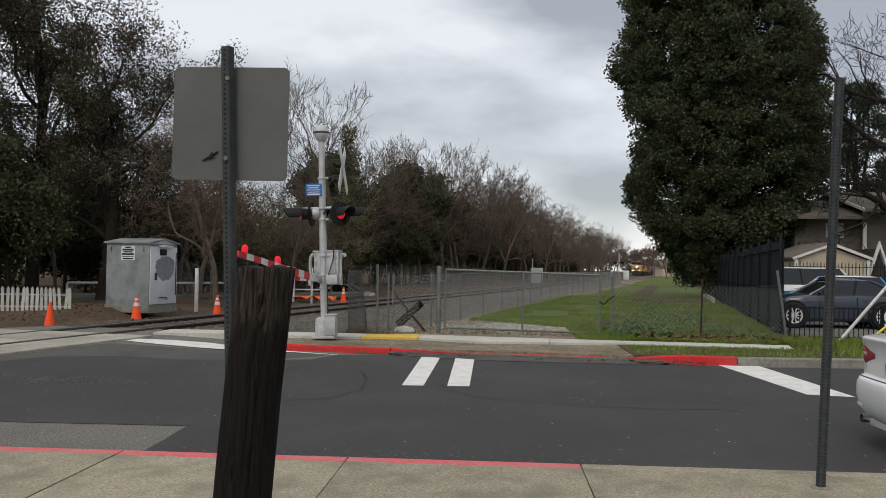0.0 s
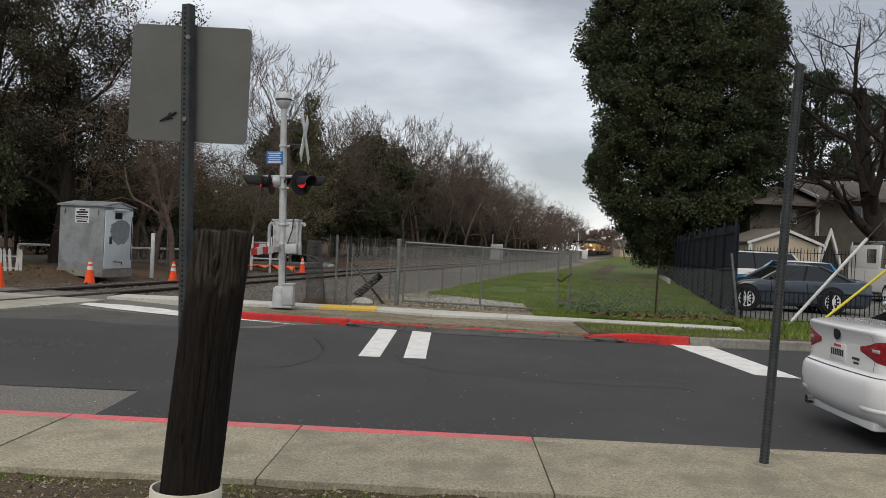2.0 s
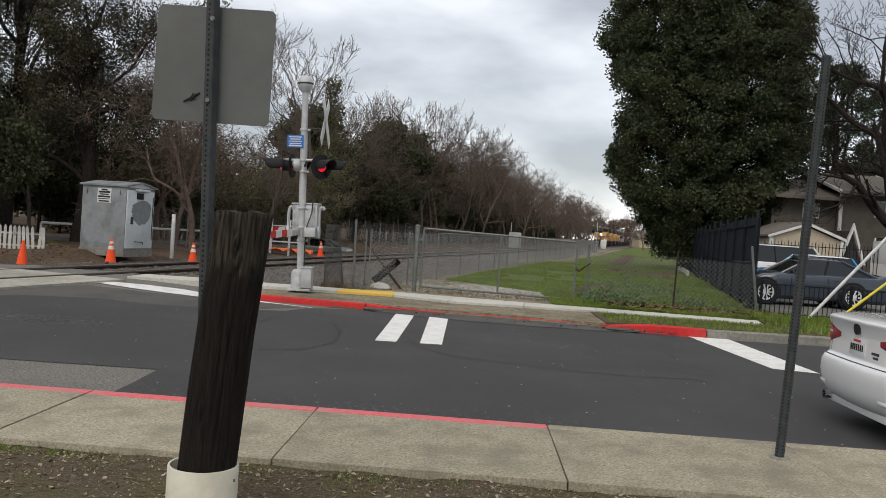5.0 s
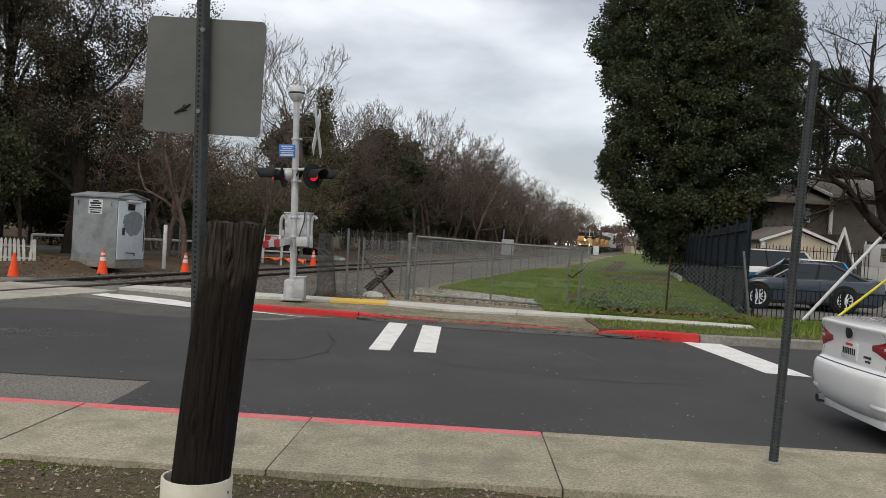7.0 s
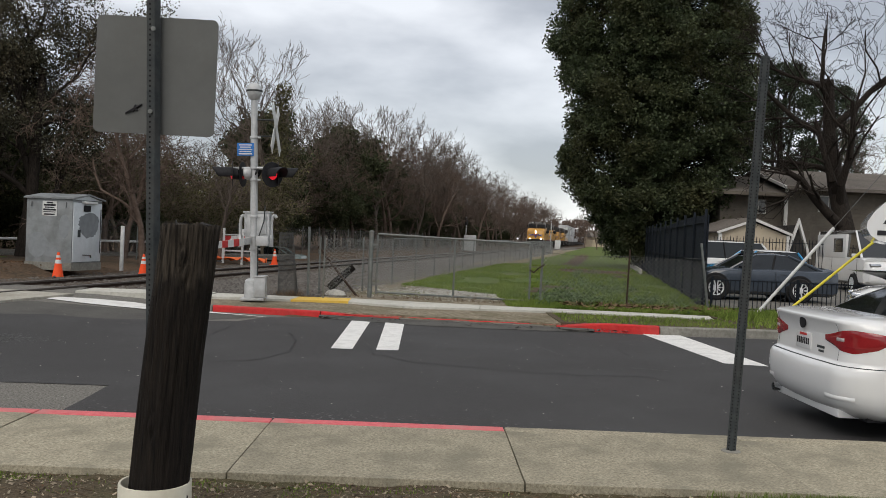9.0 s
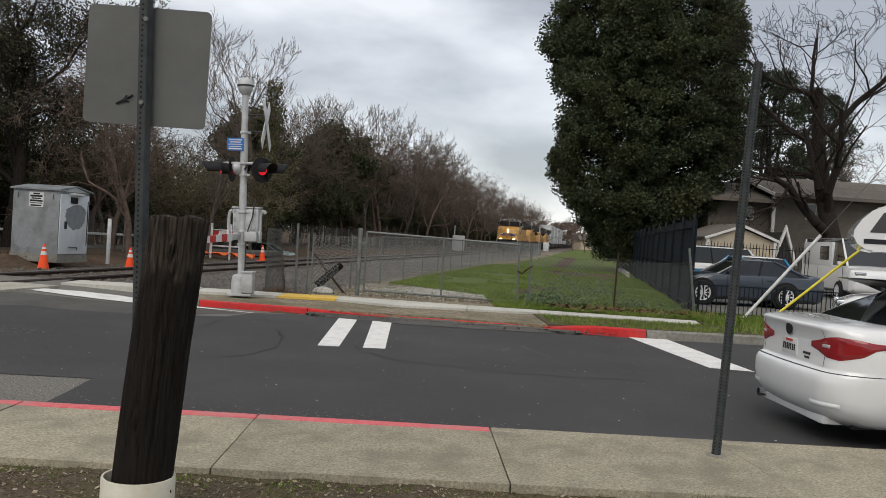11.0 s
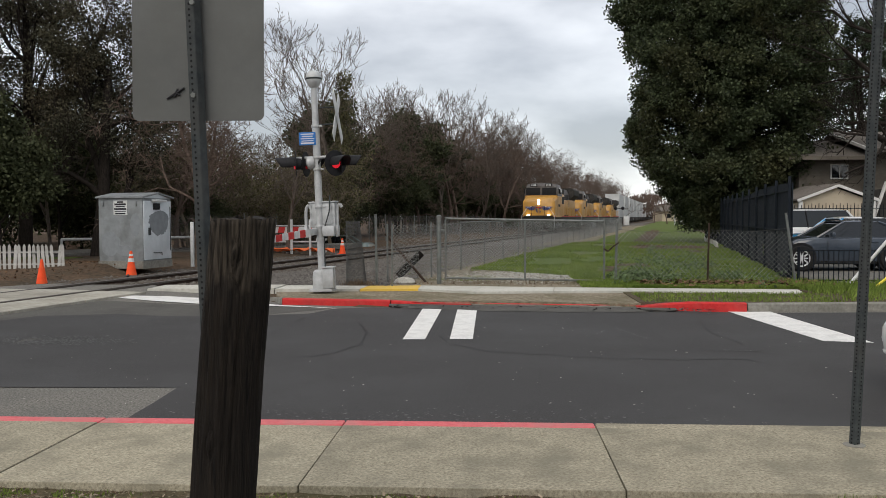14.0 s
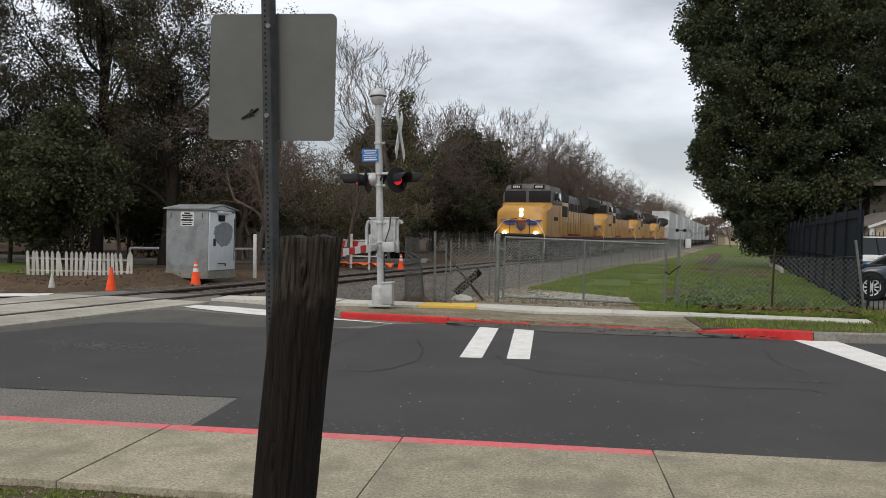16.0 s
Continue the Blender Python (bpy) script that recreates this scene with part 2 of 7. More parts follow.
M["loco_blue"] = mat("loco_emblem_blue", (0.03, 0.07, 0.28), (0.04, 0.10, 0.34), 5, 0.5)
M["headlamp"] = mat("lit_headlamp", (0.9, 0.85, 0.7), None, 5, 0.3, emit=(1.0, 0.80, 0.50), estr=16.0)
M["glass"] = mat("dark_window_glass", (0.012, 0.014, 0.016), None, 5, 0.06, coat=0.4)
# base colour lightened to hold the sky reflected in the windscreens
M["cab_glass"] = mat("sky_lit_cab_glass", (0.085, 0.10, 0.105), (0.11, 0.13, 0.13), 5, 0.08, coat=0.6)
M["container"] = mat("white_container", (0.46, 0.47, 0.47), (0.56, 0.57, 0.57), 1.5, 0.6, stain=(0.34, 0.33, 0.31), sscale=0.7, samt=0.5, obrand=0.14)
M["car_white"] = mat("white_car_paint", (0.70, 0.70, 0.69), (0.74, 0.74, 0.73), 2, 0.25, coat=0.8)
M["car_dark"] = mat("dark_slate_car_paint", (0.030, 0.040, 0.056), (0.040, 0.052, 0.070), 3, 0.22, coat=0.8)
M["car_blue"] = mat("bright_blue_car_paint", (0.02, 0.22, 0.46), (0.03, 0.26, 0.52), 3, 0.25, coat=0.8)
M["car_green"] = mat("dull_green_car_paint", (0.10, 0.15, 0.14), (0.13, 0.18, 0.17), 3, 0.35, coat=0.5)
M["tail_red"] = mat("tail_lamp_red", (0.22, 0.008, 0.012), (0.30, 0.014, 0.018), 6, 0.12, coat=0.6)
M["tail_clear"] = mat("tail_lamp_clear", (0.42, 0.36, 0.35), (0.55, 0.50, 0.48), 20, 0.15, coat=0.6)
M["chrome"] = mat("chrome_trim", (0.55, 0.56, 0.57), None, 5, 0.18, metal=1.0)
M["alloy"] = mat("alloy_rim", (0.62, 0.63, 0.64), (0.70, 0.71, 0.72), 5, 0.35)
M["siding"] = mat("taupe_siding", (0.125, 0.108, 0.088), (0.165, 0.145, 0.120), 3, 0.85, stain=(0.10, 0.088, 0.072), sscale=0.6, samt=0.4)
M["shingle"] = mat("brown_shingle", (0.115, 0.10, 0.085), (0.19, 0.17, 0.15), 9, 0.95, bump=0.01, stain=(0.09, 0.08, 0.07), sscale=0.5, samt=0.5)
M["trim"] = mat("white_trim", (0.55, 0.54, 0.51), (0.66, 0.65, 0.62), 4, 0.7)
M["cream"] = mat("cream_board", (0.44, 0.37, 0.27), (0.54, 0.46, 0.35), 4, 0.8, stain=(0.34, 0.29, 0.22), sscale=1)
M["mesh_orange"] = mat("orange_safety_mesh", (0.70, 0.12, 0.04), (0.80, 0.20, 0.07), 6, 0.7)
M["yellow_guard"] = mat("yellow_guy_guard", (0.68, 0.58, 0.05), (0.76, 0.66, 0.09), 8, 0.5)
M["stone"] = mat("river_stone", (0.36, 0.345, 0.30), (0.58, 0.56, 0.50), 8, 0.9, bump=0.01)
M["twig"] = mat("dry_twig", (0.11, 0.075, 0.045), (0.20, 0.145, 0.095), 6, 0.9, island=0.4)
M["chip"] = mat("pale_wood_chip", (0.22, 0.175, 0.12), (0.36, 0.30, 0.22), 6, 0.9, island=0.35)
M["dead_leaf"] = mat("dead_leaf", (0.085, 0.050, 0.028), (0.17, 0.105, 0.060), 6, 0.85, island=0.45)

# the post's head is paler and weathered above a ragged line, the rest is blackened
pn, pl = M["post_wood"].node_tree.nodes, M["post_wood"].node_tree.links
p_b = pn["Principled BSDF"]
p_src = p_b.inputs["Base Color"].links[0].from_socket
p_tc = pn.new("ShaderNodeTexCoord")
p_sep = pn.new("ShaderNodeSeparateXYZ")
p_no = pn.new("ShaderNodeTexNoise")
p_no.inputs["Scale"].default_value, p_no.inputs["Detail"].default_value = 14.0, 5.0
p_ma = pn.new("ShaderNodeMath")
p_ma.operation, p_ma.inputs[1].default_value = "MULTIPLY", 0.22
p_ad = pn.new("ShaderNodeMath")
p_ad.operation = "ADD"
p_mr = pn.new("ShaderNodeMapRange")
p_mr.inputs["From Min"].default_value, p_mr.inputs["From Max"].default_value = 1.44, 1.51
p_gr = pn.new("ShaderNodeTexNoise")
p_gr.inputs["Scale"].default_value, p_gr.inputs["Detail"].default_value = 9.0, 6.0
p_mp = pn.new("ShaderNodeMapping")
p_mp.inputs["Scale"].default_value = (7, 7, 0.5)
p_rp = pn.new("ShaderNodeValToRGB")
p_rp.color_ramp.elements[0].position, p_rp.color_ramp.elements[0].color = 0.38, (0.010, 0.008, 0.006, 1)
p_rp.color_ramp.elements[1].position, p_rp.color_ramp.elements[1].color = 0.66, (0.055, 0.045, 0.034, 1)
p_mx = pn.new("ShaderNodeMix")
p_mx.data_type = "RGBA"
pl.new(p_tc.outputs["Object"], p_sep.inputs[0])
pl.new(p_tc.outputs["Object"], p_no.inputs["Vector"])
pl.new(p_tc.outputs["Object"], p_mp.inputs["Vector"])
pl.new(p_mp.outputs[0], p_gr.inputs["Vector"])
pl.new(p_gr.outputs["Fac"], p_rp.inputs["Fac"])
pl.new(p_no.outputs["Fac"], p_ma.inputs[0])
pl.new(p_ma.outputs[0], p_ad.inputs[0])
pl.new(p_sep.outputs["Z"], p_ad.inputs[1])
pl.new(p_ad.outputs[0], p_mr.inputs["Value"])
pl.new(p_mr.outputs[0], p_mx.inputs["Factor"])
pl.new(p_src, p_mx.inputs["A"])
pl.new(p_rp.outputs["Color"], p_mx.inputs["B"])
pl.new(p_mx.outputs["Result"], p_b.inputs["Base Color"])


# ---- builders ----
class Shape:
    """Gathers vertices and faces of one mesh."""

    def __init__(self):
        self.v, self.f = [], []

    def add(self, verts, faces):
        k = len(self.v)
        self.v += [tuple(p) for p in verts]
        self.f += [tuple(i + k for i in q) for q in faces]
        return self

    def box(self, c, s, rz=0.0, rot=None, bevel=0.0):
        """A box of size s about c; the edges are chamfered where bevel is given."""
        bm = bmesh.new()
        bmesh.ops.create_cube(bm, size=1.0)
        bmesh.ops.scale(bm, vec=s, verts=bm.verts)
        if bevel:
            bmesh.ops.bevel(bm, geom=bm.edges[:], offset=bevel, segments=2, affect="EDGES", profile=0.6)
        m = Matrix.Translation(c) @ (rot.to_4x4() if rot else Matrix.Rotation(radians(rz), 4, "Z"))
        self.add([m @ p.co for p in bm.verts], [[p.index for p in q.verts] for q in bm.faces])
        bm.free()
        return self

    def tube(self, a, b, r, r2=None, n=10, caps=True):
        a, b = Vector(a), Vector(b)
        r2 = r if r2 is None else r2
        z = (b - a).normalized()
        x = z.orthogonal().normalized()
        y = z.cross(x)
        ring = [(math.cos(2 * math.pi * i / n), math.sin(2 * math.pi * i / n)) for i in range(n)]
        vs = [a + (x * c + y * s) * r for c, s in ring] + [b + (x * c + y * s) * r2 for c, s in ring]
        fs = [(i, (i + 1) % n, n + (i + 1) % n, n + i) for i in range(n)]
        if caps:
            fs += [tuple(range(n - 1, -1, -1)), tuple(range(n, 2 * n))]
        return self.add(vs, fs)

    def pipe(self, pts, r, n=8):
        for a, b in zip(pts[:-1], pts[1:]):
            self.tube(a, b, r, n=n)
        return self

    def lathe(self, prof, c=(0, 0, 0), n=20, rot=None, caps=True):
        """prof: (radius, height) pairs from one end to the other."""
        vs = []
        for r, h in prof:
            for i in range(n):
                p = Vector((r * math.cos(2 * math.pi * i / n), r * math.sin(2 * math.pi * i / n), h))
                vs.append(Vector(c) + (rot @ p if rot else p))
        fs = [(j * n + i, j * n + (i + 1) % n, (j + 1) * n + (i + 1) % n, (j + 1) * n + i) for j in range(len(prof) - 1) for i in range(n)]
        if caps:
            fs += [tuple(range(n - 1, -1, -1)), tuple((len(prof) - 1) * n + i for i in range(n))]
        return self.add(vs, fs)

    def prism(self, poly, z0, z1, m=None):
        """A closed polygon in x, y (counter-clockwise) drawn up from z0 to z1; m turns it into place."""
        k = len(poly)
        vs = [Vector((x, y, z0)) for x, y in poly] + [Vector((x, y, z1)) for x, y in poly]
        if m:
            vs = [m @ p for p in vs]
        return self.add(vs, [tuple(range(k - 1, -1, -1)), tuple(range(k, 2 * k))] + [(i, (i + 1) % k, k + (i + 1) % k, k + i) for i in range(k)])

    def loft(self, rings, close=True, caps=True):
        n = len(rings[0])
        vs = [p for r in rings for p in r]
        last = n if close else n - 1
        fs = [(j * n + i, j * n + (i + 1) % n, (j + 1) * n + (i + 1) % n, (j + 1) * n + i) for j in range(len(rings) - 1) for i in range(last)]
        if caps and close:
            fs += [tuple(range(n - 1, -1, -1)), tuple((len(rings) - 1) * n + i for i in range(n))]
        return self.add(vs, fs)

    def mesh(self, name, material, smooth=False, fix=True):
        me = bpy.data.meshes.new(name)
        me.from_pydata(self.v, [], self.f)
        if fix:
            bm = bmesh.new()
            bm.from_mesh(me)
            bmesh.ops.recalc_face_normals(bm, faces=bm.faces)
            bm.to_mesh(me)
            bm.free()
        if smooth:
            me.shade_smooth()
            if smooth != "all":
                me.set_sharp_from_angle(angle=radians(38))
        me.materials.append(M[material] if isinstance(material, str) else material)
        return me


def part(name, shape, material, parent, label="", smooth=True, fix=True):
    """Links a shape as one mesh object under a thing or a part."""
    ob = new(name, shape.mesh(name, material, smooth, fix))
    ob.parent = parent
    return tagged(ob, label)


def solid(name, shape, material, label="", category="", group="", kind="", smooth=True, fix=True):
    """A top-level thing that is one mesh."""
    return tagged(new(name, shape.mesh(name, material, smooth, fix)), label, category, group, kind)


def thing(name, label, category, m=None, group="", kind=""):
    ob = new(name)
    ob.empty_display_size = 0.2
    if m:
        ob.matrix_basis = m
    return tagged(ob, label, category, group, kind)


def fast_mesh(name, verts, faces, material, smooth=False):
    """A mesh from numpy arrays: verts (n, 3), faces (m, k)."""
    me = bpy.data.meshes.new(name)
    k = faces.shape[1]
    me.vertices.add(len(verts))
    me.vertices.foreach_set("co", np.asarray(verts, np.float32).ravel())
    me.loops.add(faces.size)
    me.loops.foreach_set("vertex_index", faces.astype(np.int32).ravel())
    me.polygons.add(len(faces))
    me.polygons.foreach_set("loop_start", np.arange(0, faces.size, k, dtype=np.int32))
    if smooth:
        me.polygons.foreach_set("use_smooth", np.ones(len(faces), bool))
    me.update(calc_edges=True)
    me.materials.append(M[material])
    return me


def rods(p0, p1, r0, r1, n=3):
    """Many thin tapered tubes at once."""
    p0, p1 = np.asarray(p0, float), np.asarray(p1, float)
    r0, r1 = np.broadcast_to(np.asarray(r0, float), len(p0)), np.broadcast_to(np.asarray(r1, float), len(p0))
    z = p1 - p0
    z /= np.linalg.norm(z, axis=1, keepdims=True) + 1e-9
    ref = np.where(np.abs(z[:, 2:3]) < 0.9, np.array([[0, 0, 1.0]]), np.array([[1.0, 0, 0]]))
    x = np.cross(z, ref)
    x /= np.linalg.norm(x, axis=1, keepdims=True) + 1e-9
    y = np.cross(z, x)
    a = np.arange(n) * 2 * np.pi / n
    ring = np.cos(a)[None, :, None] * x[:, None] + np.sin(a)[None, :, None] * y[:, None]
    vs = np.concatenate([p0[:, None] + ring * r0[:, None, None], p1[:, None] + ring * r1[:, None, None]], 1).reshape(-1, 3)
    i = np.arange(n)
    one = np.stack([i, (i + 1) % n, n + (i + 1) % n, n + i], 1)
    fs = (one[None] + (np.arange(len(p0)) * 2 * n)[:, None, None]).reshape(-1, 4)
    return vs, fs


def sheet(name, poly, z, material, label="", kind="structure", category="", thick=0.0):
    """A flat polygon."""
    s = Shape()
    if thick:
        s.prism(poly, z - thick, z)
    else:
        s.add([(x, y, z) for x, y in poly], [tuple(range(len(poly)))])
    return solid(name, s, material, label, category, kind=kind, smooth=False, fix=bool(thick))


# ---- the lie of the land ----
TB, TX, TY = 0.21, -1.1, 50.0          # the track's centre line: x = TX + TB * (y - TY)
TURN = math.degrees(math.atan(TB))


def track_x(y):
    return TX + TB * (y - TY)


def along(s, off=0.0, z=0.0):
    """A point off metres right of the track's centre line, s metres along it from y = 0."""
    u = Vector((TB, 1.0, 0)).normalized()
    v = Vector((u.y, -u.x, 0))
    return Vector((track_x(0), 0, z)) + u * s + v * off


def off_track(x, y):
    return (x - track_x(y)) / math.sqrt(1 + TB * TB)


def road_z(x, y):
    d = abs(off_track(x, y))
    k = min(max((4.2 - d) / 2.8, 0), 1)
    return 0.12 * k * k * (3 - 2 * k)


def far_kerb_y(x):
    pts = [(-60, 26.0), (-7, 18.6), (-3.5, 17.0), (-3.0, 16.03), (-0.84, 15.68), (5.34, 14.98), (7.5, 15.2), (10, 15.35), (80, 15.35)]
    for (xa, ya), (xb, yb) in zip(pts[:-1], pts[1:]):
        if x <= xb:
            return ya + (yb - ya) * (x - xa) / (xb - xa)
    return pts[-1][1]


def grid_sheet(name, xs, ys, zf, material, label="", kind="structure", category="", keep=None):
    vs = [(x, y, zf(x, y)) for y in ys for x in xs]
    n = len(xs)
    fs = []
    for j in range(len(ys) - 1):
        for i in range(n - 1):
            if keep is None or keep((xs[i] + xs[i + 1]) / 2, (ys[j] + ys[j + 1]) / 2):
                fs.append((j * n + i, j * n + i + 1, (j + 1) * n + i + 1, (j + 1) * n + i))
    s = Shape()
    s.v, s.f = vs, fs
    return solid(name, s, material, label, category, kind=kind, smooth="all", fix=False)


# ---- ground, road and kerbs ----
def ground_z(x, y):
    d = abs(off_track(x, y))
    if 5.6 < y < far_kerb_y(x) + 0.2 or (x < -3.4 and 5.6 < y < min(far_kerb_y(x) + 0.5, 19.2)):
        return -0.10
    if y <= 5.6:
        return 0.02
    base = 0.07 + 0.05 * noise.noise((x * 0.25, y * 0.25, 0))
    if x < track_x(y) - 3:
        base += 0.20 * min(max((-off_track(x, y) - 3) / 4, 0), 1) * min(max((y - 17) / 4, 0), 1)
    if y > 38 and -22 < off_track(x, y) < -5:
        base -= 0.9 * min(max((y - 38) / 3, 0), 1) * min(max((-off_track(x, y) - 5) / 2, 0), 1) * min(max((54 - y) / 4, 0), 1)
    base += 0.28 * math.exp(-((x + 9.9) ** 2 + (y - 24.4) ** 2) / 4.5)
    if d < 3.2:
        base = min(base, 0.0)
    return base


def steps(*stops):
    """Grid lines: (from, to, step) runs joined together."""
    out = []
    for a, b, s in stops:
        k = max(1, round((b - a) / s))
        out += [a + (b - a) * i / k for i in range(k)]
    return out + [stops[-1][1]]


grid_sheet("ground", steps((-1500, -100, 200), (-100, -30, 10), (-30, 24, 0.9), (24, 80, 8), (80, 1500, 200)),
           steps((-1500, -60, 240), (-60, 0, 10), (0, 16, 0.8), (16, 60, 0.9), (60, 200, 10), (200, 1800, 200)), ground_z, "litter",
           "bare brown soil with leaf litter", category="ground")
grid_sheet("road", steps((-80, -16, 4), (-16, -3, 0.4), (-3, 80, 4)), steps((5.9, 20.0, 0.4),), road_z, "old_asphalt",
           "worn pale grey asphalt street", category="road", keep=lambda x, y: y < far_kerb_y(x) + 0.5)

new_lay = [(-7.0, 11.2), (-5.9, 9.2), (-5.4, 8.10), (-2.03, 8.2), (-1.99, 7.5), (-1.96, 6.50), (80, 6.50), (80, 15.1), (10, 15.1), (7.5, 15.0),
           (5.34, 14.82), (3.6, 15.30), (1.0, 15.42), (-1.2, 15.55), (-1.86, 15.3), (-2.15, 14.5), (-2.7, 14.33), (-4.3, 14.06), (-5.3, 14.1), (-6.3, 13.3)]
s = Shape()
bm = bmesh.new()
fc = bm.faces.new([bm.verts.new((x, y, 0)) for x, y in new_lay])
fc.normal_update()
bmesh.ops.triangulate(bm, faces=[fc])
for _ in range(4):
    bmesh.ops.subdivide_edges(bm, edges=[e for e in bm.edges if e.calc_length() > 0.9 and min(p.co.x for p in e.verts) < 9], cuts=1)
    bmesh.ops.triangulate(bm, faces=bm.faces[:])
bm.normal_update()
s.add([(p.co.x, p.co.y, road_z(p.co.x, p.co.y) + 0.006) for p in bm.verts], [[p.index for p in q.verts] for q in bm.faces])
bm.free()
solid("road_overlay", s, "asphalt", "dark new asphalt overlay on the street", "road", kind="structure", smooth=False)


worn = [(-9.8, 9.0), (-5.0, 8.0), (-5.0, 14.0), (-3.0, 14.2), (-2.0, 15.2), (-3.4, 15.9), (-6.2, 15.6), (-7.0, 14.6), (-8.9, 11.8)]
s = Shape()
bm = bmesh.new()
fc = bm.faces.new([bm.verts.new((x, y, 0)) for x, y in worn])
fc.normal_update()
bmesh.ops.triangulate(bm, faces=[fc])
for _ in range(4):
    bmesh.ops.subdivide_edges(bm, edges=[e for e in bm.edges if e.calc_length() > 0.7], cuts=1)
    bmesh.ops.triangulate(bm, faces=bm.faces[:])
s.add([(p.co.x, p.co.y, road_z(p.co.x, p.co.y) + 0.004) for p in bm.verts], [[p.index for p in q.verts] for q in bm.faces])
bm.free()
solid("road_worn", s, "mid_asphalt", "worn mid grey asphalt before the crossing", "road", kind="structure", smooth=False)


def stripe(name, poly, label):
    s = Shape().add([(x, y, road_z(x, y) + 0.011) for x, y in poly], [tuple(range(len(poly)))])
    return solid(name, s, "white_paint", label, "road marking", kind="structure", smooth=False, fix=False)


stripe("crosswalk_bar", [(-0.20, 11.50), (0.10, 11.51), (0.08, 15.66), (-0.27, 15.70)], "white painted bar across dark asphalt")
stripe("crosswalk_bar", [(0.43, 11.54), (0.74, 11.56), (0.71, 15.57), (0.36, 15.52)], "white painted bar across dark asphalt")
stripe("stop_line", [(5.33, 11.56), (5.92, 11.42), (5.74, 15.04), (5.03, 15.02)], "wide white stop line on dark asphalt")
s = Shape()
edge = [(-6.6, 16.32), (-6.1, 16.52), (-5.5, 16.72), (-4.8, 16.78), (-4.2, 16.55), (-3.6, 16.2), (-3.0, 15.84), (-2.4, 15.58), (-1.82, 15.30)]
wide = (0.06, 0.50, 0.80, 0.88, 0.72, 0.42, 0.20, 0.10, 0.04)
s.add([(x, y, road_z(x, y) + 0.014) for x, y in edge] + [(x, y - w, road_z(x, y - w) + 0.014) for (x, y), w in zip(edge, wide)],
      [(i, i + 9, i + 10, i + 1) for i in range(8)])
solid("edge_line", s, "white_paint", "worn white edge line beside the kerb", "road marking", kind="structure", smooth=False)
s = Shape().add([(x, y, road_z(x, y) + 0.012) for x, y in [(-14.0, 16.6), (-10.15, 17.55), (-10.8, 19.0), (-14.6, 17.7)]], [(0, 1, 2, 3)])
solid("stop_line", s, "white_paint", "white stop line before the tracks", "road marking", kind="structure", smooth=False, fix=False)

# near kerb and sidewalk: slabs 1.83 m long
pave = thing("pavement", "grey concrete sidewalk slabs with dark joints", "sidewalk", kind="structure")
kerb = thing("kerb", "concrete kerb with faded red paint on its top", "kerb", kind="structure")
slab_me = Shape().box((0, 0, 0), (1.821, 1.385, 0.10), bevel=0.004).mesh("slab", "concrete")
plain_me = Shape().box((0, 0, 0), (1.822, 0.15, 0.30), bevel=0.015).mesh("kerb_stone", "concrete")
pink_me = Shape().box((0, 0, 0), (1.822, 0.15, 0.30), bevel=0.015).mesh("kerb_stone", "pink")
for i in range(-9, 12):
    x = 1.77 + 1.829 * (i - 0.5)
    ob = new("slab", slab_me)
    ob.parent, ob.matrix_basis = pave, pose(x, 5.583 - 0.002 * (i % 3), 0.090 + 0.003 * math.sin(i * 2.1), 0, 0.1 * math.sin(i * 3.3), 0.1 * math.sin(i * 1.7))
    ob = new("kerb_stone", pink_me if i <= 0 else plain_me)
    ob.parent, ob.matrix_basis = kerb, pose(x, 6.352, -0.008)
s = Shape()
for i in range(22):
    s.box((1.77 + 1.829 * (i - 10) - 0.9, 5.6, 0.055), (1.9, 1.36, 0.05))
part("bed", s, "dirt", pave)

# far kerb in lengths, with its dropped middle, strip and sidewalk
fk = thing("kerb", "far street kerb, painted red in two lengths", "kerb", kind="structure")


def kerb_length(x0, x1, top, material, n=4):
    s = Shape()
    xs = [x0 + (x1 - x0) * i / n for i in range(n + 1)]
    rings = []
    for x in xs:
        y = far_kerb_y(x)
        t = top(x) if callable(top) else top
        rings.append([(x, y - 0.02, -0.12), (x, y, t - 0.02), (x, y + 0.025, t), (x, y + 0.16, t), (x, y + 0.16, -0.12)])
    s.loft(rings)
    part("kerb_stone", s, material, fk)


kerb_length(-3.45, -3.02, lambda x: 0.05 + 0.07 * (x + 3.45) / 0.43, "grey_kerb")
kerb_length(-3.0, -0.9, 0.118, "red_kerb")
kerb_length(-0.88, 0.6, lambda x: 0.118 - 0.053 * min(1, (x + 0.9) / 0.9), "red_kerb")
kerb_length(0.62, 3.5, lambda x: 0.06 + 0.02 * math.sin(x * 5), "grey_kerb", 8)
kerb_length(3.52, 5.34, lambda x: min(0.16, 0.07 + 0.12 * (x - 3.5)), "red_kerb")
kerb_length(5.36, 9.9, 0.15, "grey_kerb", 8)
kerb_length(9.92, 40, 0.15, "grey_kerb", 3)
s = Shape()
rg = random.Random(5)
xs = [-0.9 + 0.22 * i for i in range(24)]
s.loft([[(x, far_kerb_y(x) - 0.05 - 0.12 * rg.random() - 0.42 * max(0, math.sin((x + 0.9) / 5.06 * 3.1416)), 0.012), (x, far_kerb_y(x) - 0.2, 0.045), (x, far_kerb_y(x) - 0.01, 0.06)] for x in xs], close=False, caps=False)
solid("driveway_apron", s, "mid_asphalt", "cracked grey asphalt apron ramped up to the kerb", "driveway", kind="structure", smooth=False, fix=False)
s = Shape()
